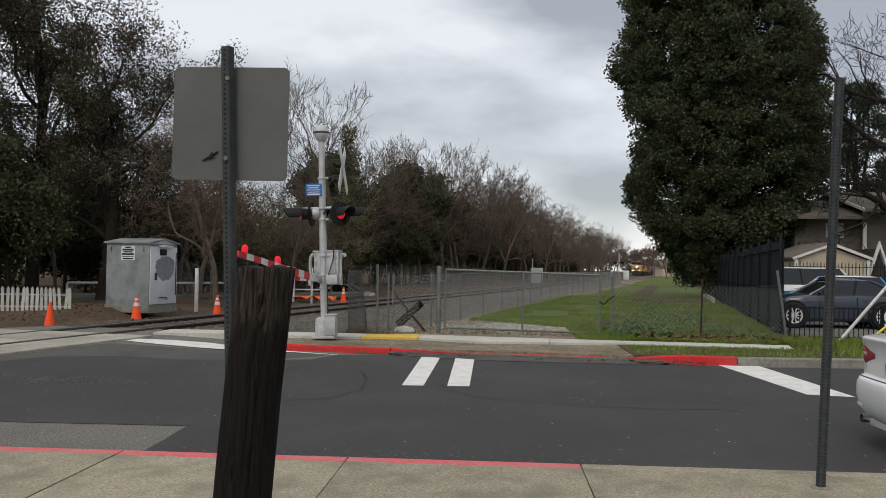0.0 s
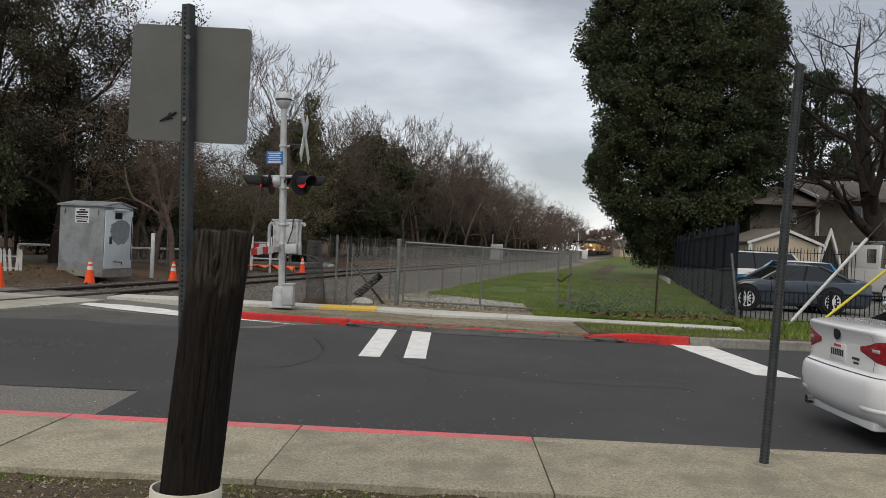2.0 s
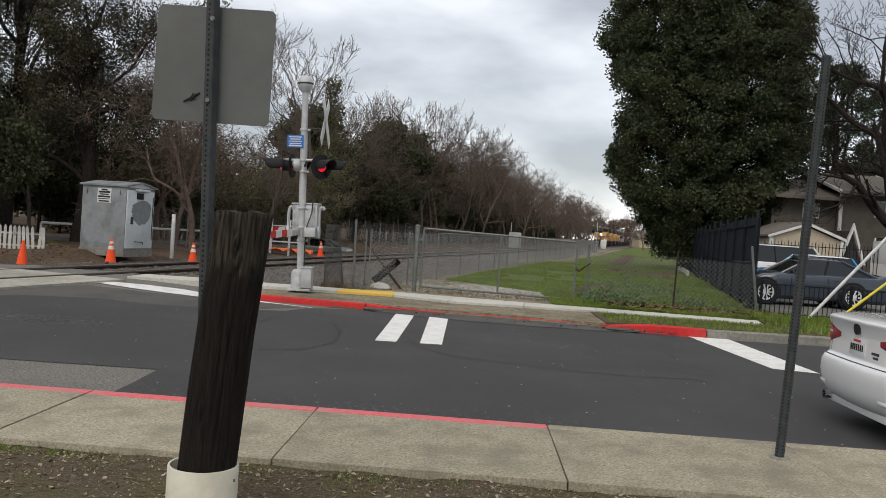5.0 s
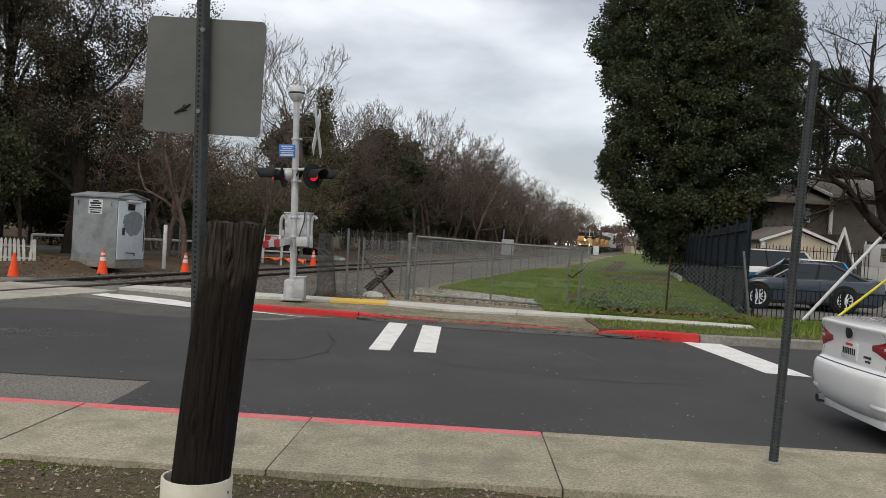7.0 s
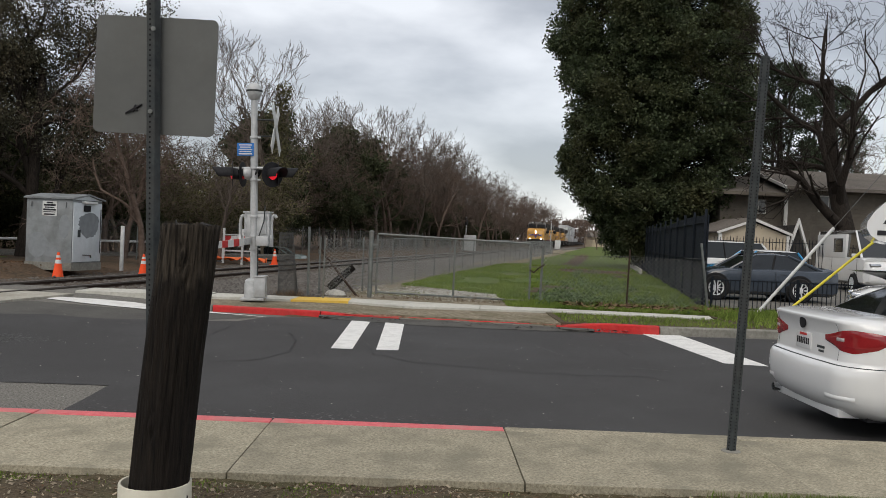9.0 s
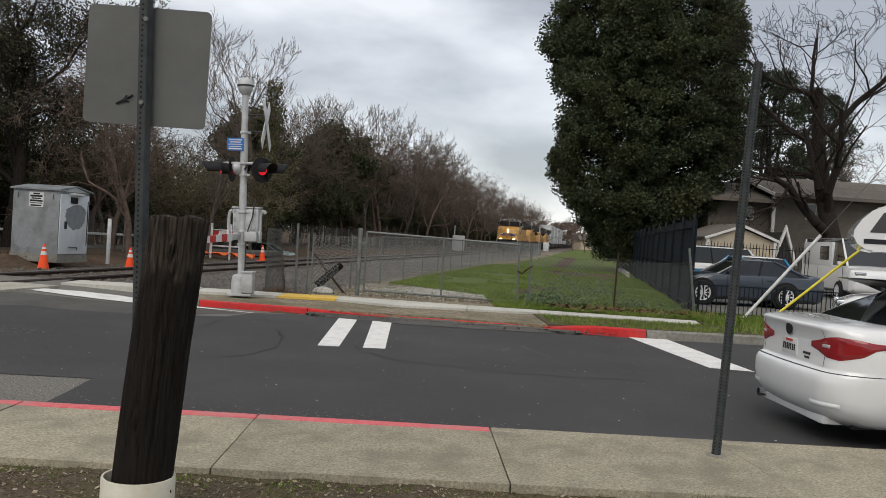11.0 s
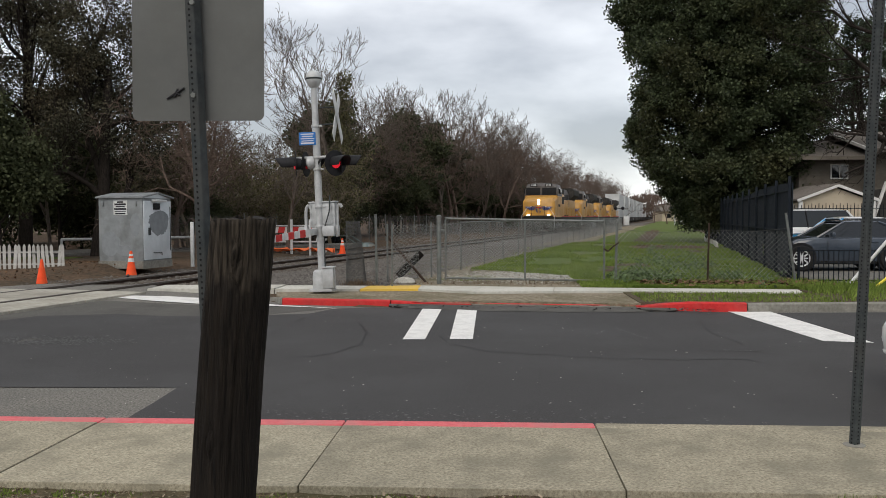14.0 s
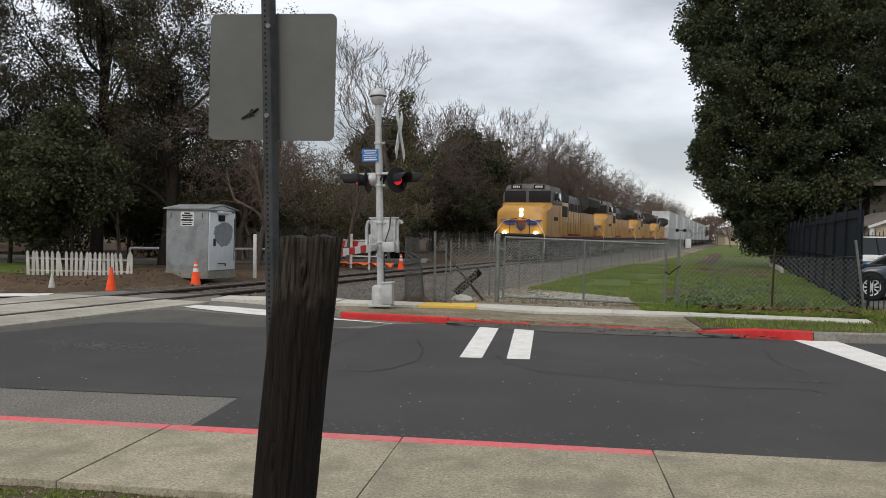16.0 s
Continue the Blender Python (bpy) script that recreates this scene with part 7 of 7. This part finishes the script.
# big leaning bare tree over the house, conifer and far trees
bt = bare_tree_meshes(51, 15.0, 1.0, "bark", up=0.35, trunk_r=0.50, kids=(8, 5, 4, 3, 3))
place_tree(bt, "bare_tree", "large dark leafless tree leaning beside the house", Matrix.Translation((21.6, 39.5, 0.1)) @ pose(0, 0, 0, 0, -14, 0) @ pose(0, 0, 0, 0, 0, 30))
me_t, me_c = big_evergreen(61, 13.0, 4.4, 2.0, 170, 230, 0.115, "leaf_conifer", rough=0.4, rad=0.6)
place_tree(me_t, "conifer_tree", "dark conifer standing behind the house", pose(22.6, 52, 0.1), crown=me_c)
place_tree(me_t, "conifer_tree", "dark conifer standing behind the house", pose(28.5, 58, 0.1, 0, 0, 80), crown=me_c)
place_tree(bare[2], "bare_tree", "leafless tree behind the house", pose(18.0, 54, 0.1, 0, 0, 40))
place_tree(bare[0], "bare_tree", "leafless tree behind the house", pose(27.0, 50, 0.1, 0, 0, 70))


# ---- ground cover and wear ----
def polyline_strip(name, pts, w, material, label, z=0.012, category="crack"):
    s = Shape()
    rg = random.Random(len(pts) * 7)
    fine = []
    for (xa, ya), (xb, yb) in zip(pts[:-1], pts[1:]):
        for i in range(5):
            f = i / 5
            fine.append((xa + (xb - xa) * f + rg.gauss(0, 0.02), ya + (yb - ya) * f + rg.gauss(0, 0.03)))
    fine.append(pts[-1])
    vs = []
    for k, (x, y) in enumerate(fine):
        a, b = fine[max(k - 1, 0)], fine[min(k + 1, len(fine) - 1)]
        d = Vector((b[0] - a[0], b[1] - a[1], 0)).normalized()
        o = Vector((-d.y, d.x, 0)) * w * rg.uniform(0.4, 1.1) / 2
        o = o * 0.42
        vs += [(x + o.x, y + o.y, road_z(x, y) + z), (x - o.x, y - o.y, road_z(x, y) + z)]
    s.add(vs, [(2 * i, 2 * i + 1, 2 * i + 3, 2 * i + 2) for i in range(len(fine) - 1)])
    return solid(name, s, material, label, category, kind="structure", smooth=False, fix=False)


for pts, w in (([(-1.04, 13.16), (-0.79, 12.23), (-0.7, 11.03), (-0.92, 10.28), (-1.46, 9.92)], 0.05), ([(0.28, 11.95), (0.45, 11.1), (0.92, 10.54), (1.46, 10.35), (2.4, 10.05), (3.07, 10.0), (3.83, 10.12), (4.05, 9.83)], 0.045),
               ([(-2.09, 13.83), (-2.12, 12.48), (-2.13, 11.72)], 0.035), ([(4.3, 13.9), (4.05, 12.4), (4.2, 11.2)], 0.025), ([(-4.6, 9.6), (-2.8, 9.4), (-1.2, 8.9)], 0.02), ([(6.5, 10.9), (4.6, 10.6), (2.2, 10.9)], 0.02)):
    polyline_strip("road_crack", pts, w, "crack", "dark sealed crack across the asphalt")
for pts, w in (([(3.84, 10.76), (4.05, 10.72), (4.3, 10.64)], 0.05), ([(2.43, 12.05), (2.62, 12.49)], 0.05), ([(2.81, 12.78), (2.95, 12.2), (3.07, 11.66)], 0.03)):
    polyline_strip("road_scuff", pts, w, "scuff", "pale chalky scuff on the asphalt", 0.010, "scuff")
rg = random.Random(17)
for off, x0, x1, w in ((-0.03, -0.8, 3.6, 0.03), (-0.30, -0.2, 2.6, 0.025), (-0.52, 1.2, 4.6, 0.02), (-0.16, 2.2, 4.9, 0.025)):
    pts = [(x0 + (x1 - x0) * k / 7, far_kerb_y(x0 + (x1 - x0) * k / 7) + off + rg.gauss(0, 0.03)) for k in range(8)]
    polyline_strip("apron_crack", pts, w, "crack", "dark crack in the broken kerb apron", 0.055 if off > -0.25 else 0.034)
rs = np.random.RandomState(21)


def flakes(name, label, centre, spread, n, size, material, zf, category):
    """Many tiny flat scraps scattered on a surface."""
    p = np.stack([centre[0] + rs.normal(0, 1, n) * spread[0], centre[1] + rs.normal(0, 1, n) * spread[1], np.zeros(n)], 1)
    return scatter(name, label, p, size, material, zf, category)


def scatter(name, label, p, size, material, zf, category, lift=0.006, tilt=0.35):
    n = len(p)
    tilt = 0.0 if name.startswith("road_") else tilt
    a = rs.uniform(0, 6.283, n)
    L = size * rs.uniform(0.5, 1.5, n)
    W = L * rs.uniform(0.3, 0.8, n)
    dx, dy = np.stack([np.cos(a), np.sin(a), rs.normal(0, tilt, n)], 1), np.stack([-np.sin(a), np.cos(a), rs.normal(0, tilt, n)], 1)
    p = p.copy()
    p[:, 2] = [zf(x, y) + lift for x, y, _ in p]
    v_ = np.stack([p - dx * L[:, None] / 2, p + dy * W[:, None] / 2, p + dx * L[:, None] / 2, p - dy * W[:, None] / 2], 1)
    v_[:, :, 2] = np.maximum(v_[:, :, 2], p[:, None, 2] - lift * 0.6)
    return tagged(new(name, fast_mesh(name, v_.reshape(-1, 3), np.arange(n * 4).reshape(-1, 4), material)), label, category, kind="stuff")


flakes("road_wear", "pale worn specks on the asphalt", (-4.9, 11.2), (0.55, 0.22), 1500, 0.03, "scuff", lambda x, y: road_z(x, y) + 0.004, "road wear")
flakes("road_wear", "pale worn specks near the kerb", (0.2, 7.15), (1.3, 0.15), 260, 0.03, "scuff", lambda x, y: road_z(x, y) + 0.004, "road wear")
p = np.stack([rs.uniform(-0.8, 4.8, 420), np.zeros(420), np.zeros(420)], 1)
p[:, 1] = [far_kerb_y(x) - abs(d) for x, d in zip(p[:, 0], rs.normal(0, 0.22, 420))]
scatter("rubble", "crumbled grey asphalt along the dropped kerb", p, 0.045, "mid_asphalt", lambda x, y: 0.045, "rubble", 0.008, 0.4)
p = np.stack([rs.uniform(-6, 9, 420), rs.uniform(6.6, 15, 420), np.zeros(420)], 1)
scatter("road_grit", "small pale grit and scraps on the road", p, 0.022, "stone", lambda x, y: road_z(x, y) + 0.004, "grit")
verge_z = lambda x, y: 0.095 + 0.022 * noise.noise((x * 2.2, y * 2.2, 1)) + 0.012 * noise.noise((x * 9, y * 9, 3)) + (0.02 if y < 4.7 else 0)
p = np.stack([rs.uniform(-4, 5.5, 9000), 4.9 - np.abs(rs.normal(0, 0.8, 9000)), np.zeros(9000)], 1)
scatter("pebbles", "small pebbles strewn on the dirt verge", p, 0.016, "gravel", verge_z, "pebbles", 0.004, 0.6)
p = np.stack([rs.uniform(-4, 5.5, 500), 4.85 - np.abs(rs.normal(0, 0.8, 500)), np.zeros(500)], 1)
scatter("leaf_litter", "dry brown leaf scraps on the dirt verge", p, 0.024, "dead_leaf", verge_z, "leaf litter")
n = 1100
p = np.stack([rs.uniform(-4, 5.5, n), 4.85 - np.abs(rs.normal(0, 0.75, n)), np.zeros(n)], 1)
p[:, 2] = [verge_z(x, y) + 0.006 for x, y, _ in p]
a = rs.uniform(0, 6.283, n)
L = rs.uniform(0.03, 0.16, n)
q = p + np.stack([np.cos(a) * L, np.sin(a) * L, rs.normal(0.004, 0.008, n)], 1)
v_, f_ = rods(p, q, 0.0022, 0.0014, 3)
tagged(new("twigs", fast_mesh("twigs", v_, f_, "twig")), "dry twigs strewn on the dirt verge", "twigs", kind="stuff")


def grass_blades(name, label, pts, h, zf, lean=0.35, material="blade", width=0.010):
    n = len(pts)
    p = np.zeros((n, 3))
    p[:, :2] = pts
    p[:, 2] = [zf(x, y) for x, y in pts]
    a = rs.uniform(0, 6.283, n)
    hh = h * rs.uniform(0.5, 1.3, n)
    side = np.stack([np.cos(a), np.sin(a), np.zeros(n)], 1) * (width * rs.uniform(0.7, 1.4, n))[:, None]
    tip = p + np.stack([rs.normal(0, lean, n) * hh, rs.normal(0, lean, n) * hh, hh], 1)
    v_ = np.stack([p - side, p + side, tip], 1).reshape(-1, 3)
    return tagged(new(name, fast_mesh(name, v_, np.arange(n * 3).reshape(-1, 3), material)), label, "grass", kind="stuff")


n = 150000
y = 18.3 + 30 * rs.rand(n) ** 1.5
f = rs.rand(n)
lft = np.array([2.9 if v < 22 else max(track_x(v) + 6.8, 2.9 - 1.1 * (v - 22)) for v in y])
x = lft + (8.2 + 0.195 * (y - 20) - lft) * f
keep = np.array([noise.noise((u * 0.55, v * 0.33, 7)) + 0.6 * noise.noise((u * 1.6, v * 0.9, 2)) > -0.16 - 0.15 * (v < 23) for u, v in zip(x, y)])
keep &= ((x - 9.0) / 2.1) ** 2 + ((y - 40.5) / 3.8) ** 2 > rs.uniform(0.5, 1.1, len(x))
grass_blades("grass_blades", "short uneven green grass between the fences", np.stack([x, y], 1)[keep], 0.07, grass_z, width=0.013)
n = 9000
pts = np.stack([rs.uniform(7.3, 12.5, n), rs.uniform(15.6, 19.5, n)], 1)
pts = pts[(pts[:, 1] > 17.2) | (rs.rand(n) < 0.35)]
grass_blades("grass_blades", "taller green grass along the parking railing", pts, 0.14, lambda x, y: 0.13, width=0.012)
n = 2400
pts = np.stack([rs.uniform(3.7, 7.2, n), rs.uniform(15.4, 17.2, n)], 1)
grass_blades("grass_blades", "thin grass on the verge", pts, 0.05, lambda x, y: 0.13)
n = 2600
pts = np.stack([rs.normal(3.75, 0.35, n), 4.85 - np.abs(rs.normal(0, 0.10, n))], 1)
grass_blades("grass_tuft", "tuft of grass at the sidewalk edge", pts, 0.055, verge_z, width=0.003)
pts = np.stack([np.concatenate([rs.normal(-2.0, 0.16, 500), rs.uniform(-1.4, 3.5, 260)]), np.concatenate([rs.normal(18.9, 0.12, 500), rs.normal(19.4, 0.08, 260)])], 1)
grass_blades("dry_weeds", "dry brown weeds at the foot of the fence", pts, 0.16, lambda x, y: 0.11, 0.5, "twig", 0.006)
cs = [(x, y, grass_z(x, y) + 0.08 + 0.12 * rs.rand()) for x, y in zip(np.concatenate([rs.normal(6.2, 0.8, 40), rs.normal(4.4, 0.35, 40), rs.uniform(4, 8, 16), rs.normal(7.6, 0.9, 14)]), np.concatenate([rs.normal(25.5, 2.2, 40), rs.normal(20.3, 0.6, 40), rs.uniform(19.9, 20.6, 16), rs.normal(33, 3.0, 14)]))]
v_, f_ = leaf_cloud(rs, cs, 22, np.full(len(cs), 0.22), 0.075, 0.55)
tagged(new("weeds", fast_mesh("weeds", v_, f_, "weed")), "clumps of pale broad-leaved weeds in the grass", "weeds", kind="stuff")
p = np.stack([rs.uniform(4.2, 8.2, 700), rs.normal(19.2, 0.4, 700), np.zeros(700)], 1)
scatter("leaf_litter", "brown leaves drifted along the fence foot", p, 0.09, "dead_leaf", lambda x, y: 0.19, "leaf litter", tilt=0.6)
p = np.stack([rs.uniform(-16, -6.8, 5000), rs.uniform(20.5, 27, 5000), np.zeros(5000)], 1)
p = p[[off_track(x, y) < -2.6 for x, y, _ in p]]
scatter("leaf_litter", "brown leaf litter round the signal shed", p, 0.06, "dead_leaf", ground_z, "leaf litter", 0.012, 0.4)


def patch(name, label, cx, cy, rx, ry, material, zf, seed, slope=0.0):
    rg = random.Random(seed)
    s = Shape()
    k = 28
    ring = [(cx + rx * math.cos(2 * math.pi * i / k) * rg.uniform(0.7, 1.1), cy + ry * math.sin(2 * math.pi * i / k) * rg.uniform(0.7, 1.1)) for i in range(k)]
    ring = [(x + slope * (y - cy), y) for x, y in ring]
    mid = [(cx + (x - cx) * 0.5, cy + (y - cy) * 0.5) for x, y in ring]
    s.add([(x, y, zf(x, y) + 0.012) for x, y in ring] + [(x, y, zf(x, y) + 0.03) for x, y in mid] + [(cx, cy, zf(cx, cy) + 0.03)],
          [(i, (i + 1) % k, k + (i + 1) % k, k + i) for i in range(k)] + [(k + i, k + (i + 1) % k, 2 * k) for i in range(k)])
    solid(name, s, material, label, "bare ground", kind="structure", smooth="all", fix=False)


patch("bare_patch", "worn brown earth in the grass", 9.0, 40.5, 2.4, 4.2, "litter", grass_z, 1)
patch("bare_patch", "trodden pale path through the grass", 13.9, 72, 0.75, 27, "litter", grass_z, 2, 0.2)
rg = random.Random(31)
for k in range(13):
    y = rg.uniform(21.5, 44)
    x = rg.uniform(max(3.9, track_x(y) + 8.0), right_edge(y) - 0.8)
    patch("bare_patch", "small worn brown patch in the grass", x, y, rg.uniform(0.15, 0.5), rg.uniform(0.3, 1.0), "dirt", grass_z, 40 + k)
n = 6400
p = np.stack([np.concatenate([rs.normal(1.9, 1.1, n), rs.normal(3.0, 0.35, 500)]), np.concatenate([rs.normal(21.8, 1.0, n), rs.normal(27, 2.2, 500)]), np.zeros(n + 500)], 1)
scatter("rubble", "broken pale concrete lying in the gravel", p, 0.062, "stone", lambda x, y: 0.142, "rubble", 0.006, 0.2)
n = 2600
p = np.stack([rs.uniform(-1.4, 4.0, n), rs.uniform(18.3, 34, n), np.zeros(n)], 1)
scatter("gravel_stones", "loose pale stones on the drive", p, 0.04, "gravel", lambda x, y: 0.135, "gravel", 0.008, 0.5)

n = 17000
y = 19.0 + 24 * rs.rand(n) ** 1.25
lft = np.array([track_x(v) + 5.2 for v in y])
x = lft + (4.3 - lft) * rs.rand(n) ** 0.7
keep = np.array([noise.noise((u * 0.8, v * 0.5, 3)) > (0.28 if v < 24 else 0.05) - 0.3 * (u > 3.0) for u, v in zip(x, y)]) & (x < 4.4)
grass_blades("grass_blades", "sparse weedy grass growing through the gravel", np.stack([x, y], 1)[keep], 0.038, lambda x, y: 0.13, width=0.010)
n = 1400
p = np.stack([rs.uniform(-4, 5.5, n), 4.88 - np.abs(rs.normal(0, 0.6, n)), np.zeros(n)], 1)
scatter("wood_chips", "pale splintered wood chips on the dirt verge", p, 0.028, "chip", verge_z, "wood chips", 0.008, 0.4)
n = 5200
pts = np.stack([np.concatenate([rs.normal(-2.2, 0.55, n), rs.normal(0.4, 0.5, n // 4)]), 4.86 - np.abs(rs.normal(0, 0.28, n + n // 4))], 1)
keep = np.array([noise.noise((u * 3, v * 3, 5)) > 0.02 for u, v in pts])
grass_blades("moss_tufts", "low green moss and sprouts on the dirt", pts[keep], 0.018, verge_z, width=0.004)

# ---- far side of the line and the distant crossing ----
mk_ = thing("marker_post", "white wooden marker post beside the shed", "post")
part("post_body", Shape().box((-8.75, 27.0, 0.80), (0.10, 0.10, 1.45), bevel=0.01), "white", mk_)
for x in (-6.9, -7.7):
    mk_ = thing("marker_post", "white marker post near the barricade", "post")
    part("post_body", Shape().box((x, 36.0, 0.80), (0.09, 0.09, 1.55), bevel=0.01), "white", mk_)
sig = thing("signal_mast", "distant silver signal mast with cabinet", "railway signal", pose(5.2, 98, 0.05))
part("pole", Shape().tube((0, 0, 0), (0, 0, 3.9), 0.06, n=8), "silver", sig)
part("cabinet", Shape().box((0.5, 0, 0.9), (1.4, 0.9, 1.8), bevel=0.05), "silver", sig)
part("lamp_head", Shape().box((0, -0.1, 3.4), (0.3, 0.3, 0.9), bevel=0.05), "black", sig)
for x, y in ((21.5, 143), (31.5, 147)):
    fs_ = thing("crossing_signal", "distant crossing signal beside the far street", "crossing signal", pose(x, y, 0.15))
    part("pole", Shape().tube((0, 0, 0), (0, 0, 4.4), 0.08, n=8), "silver", fs_)
    part("crossarm", Shape().box((0, -0.05, 2.9), (1.5, 0.1, 0.12)), "black", fs_)
    for q in (-0.6, 0.6):
        part("lamp_head", Shape().lathe([(0.3, 0), (0.3, 0.05), (0.15, 0.3)], (q, -0.1, 2.9), 12, Matrix.Rotation(radians(90), 3, "X")), "black", fs_)
    part("cabinet", Shape().box((1.2, 0, 0.8), (0.9, 0.7, 1.5), bevel=0.05), "white", fs_)
for x, y, w, h, c in ((55, 262, 10, 3.2, "cream"), (66, 250, 12, 3.4, "siding"), (12.0, 265, 12, 3.4, "cream")):
    hs = thing("house", "small distant house with a gabled roof", "house", pose(x, y, 0.05, 0, 0, 8))
    part("wall", Shape().box((0, 0, h / 2), (w, 8, h)), c, hs, smooth=False)
    part("roof", Shape().prism([(-4.6, h - 0.1), (4.6, h - 0.1), (0, h + 2.0)], -w / 2 - 0.4, w / 2 + 0.4, Matrix(((0, 0, 1, 0), (1, 0, 0, 0), (0, 1, 0, 0), (0, 0, 0, 1)))), "shingle", hs, smooth=False)
    for q in (-0.28, 0.28):
        part("window", Shape().box((q * w, -4.02, h * 0.55), (1.4, 0.06, 1.1)), "glass", hs, smooth=False)
rgl = thing("guard_rail", "white pipe rail by the side street", "railing")
part("rail", Shape().tube((-15.5, 31.5, 0.85), (-9.5, 37.25, 0.85), 0.05, n=6), "white", rgl)
for k in range(3):
    part("post", Shape().tube((-15.5 + 2.4 * k, 31.5 + 2.3 * k, -0.4), (-15.5 + 2.4 * k, 31.5 + 2.3 * k, 0.85), 0.05, n=6), "white", rgl)

for x, y, k in ((34, 166, 0), (40, 172, 1), (46, 165, 0), (29.5, 188, 1), (37, 196, 0), (52, 176, 1), (47, 200, 0), (58, 190, 1), (62, 170, 0)):
    stand(bare_far[k], "bare_tree", "leafless winter tree beyond the far street", x, y, 0.8 + 0.05 * (k + x % 3), "trees at the far street")
far_woods("far_hedge", "low dark hedge beyond the far street", 9, [(x, 163 + 2 * math.sin(x), 2.4, 3) for x in np.arange(46, 80, 2.5)], 26, 0.4, "leaf_bush")


# ---- what moves ----
def front_y(t):
    return 268 - 13.0 * t - 0.039 * t * t


def motions():
    times = [0, 2, 4, 6, 8, 10, 12, 14, 16]
    for ob, back, up in [(o, b, 0.0) for o, b in TRAIN] + LOADS:
        walk(ob, [(t, Matrix.Translation(Vector((track_x(front_y(t)), front_y(t), 0.172 + up)) + Vector((TB, 1, 0)).normalized() * back) @ pose(0, 0, 0, 0, 0, 180 - TURN)) for t in times])
    walk(gate_arm, [(t, ARM_BASE @ pose(0, 0, 0, a, 0, 0)) for t, a in ((0, 7.2), (0.3, 4.4), (0.6, 1.6), (0.9, -0.6), (1.2, -1.8), (1.6, -2.2), (16, -2.2))])


motions()
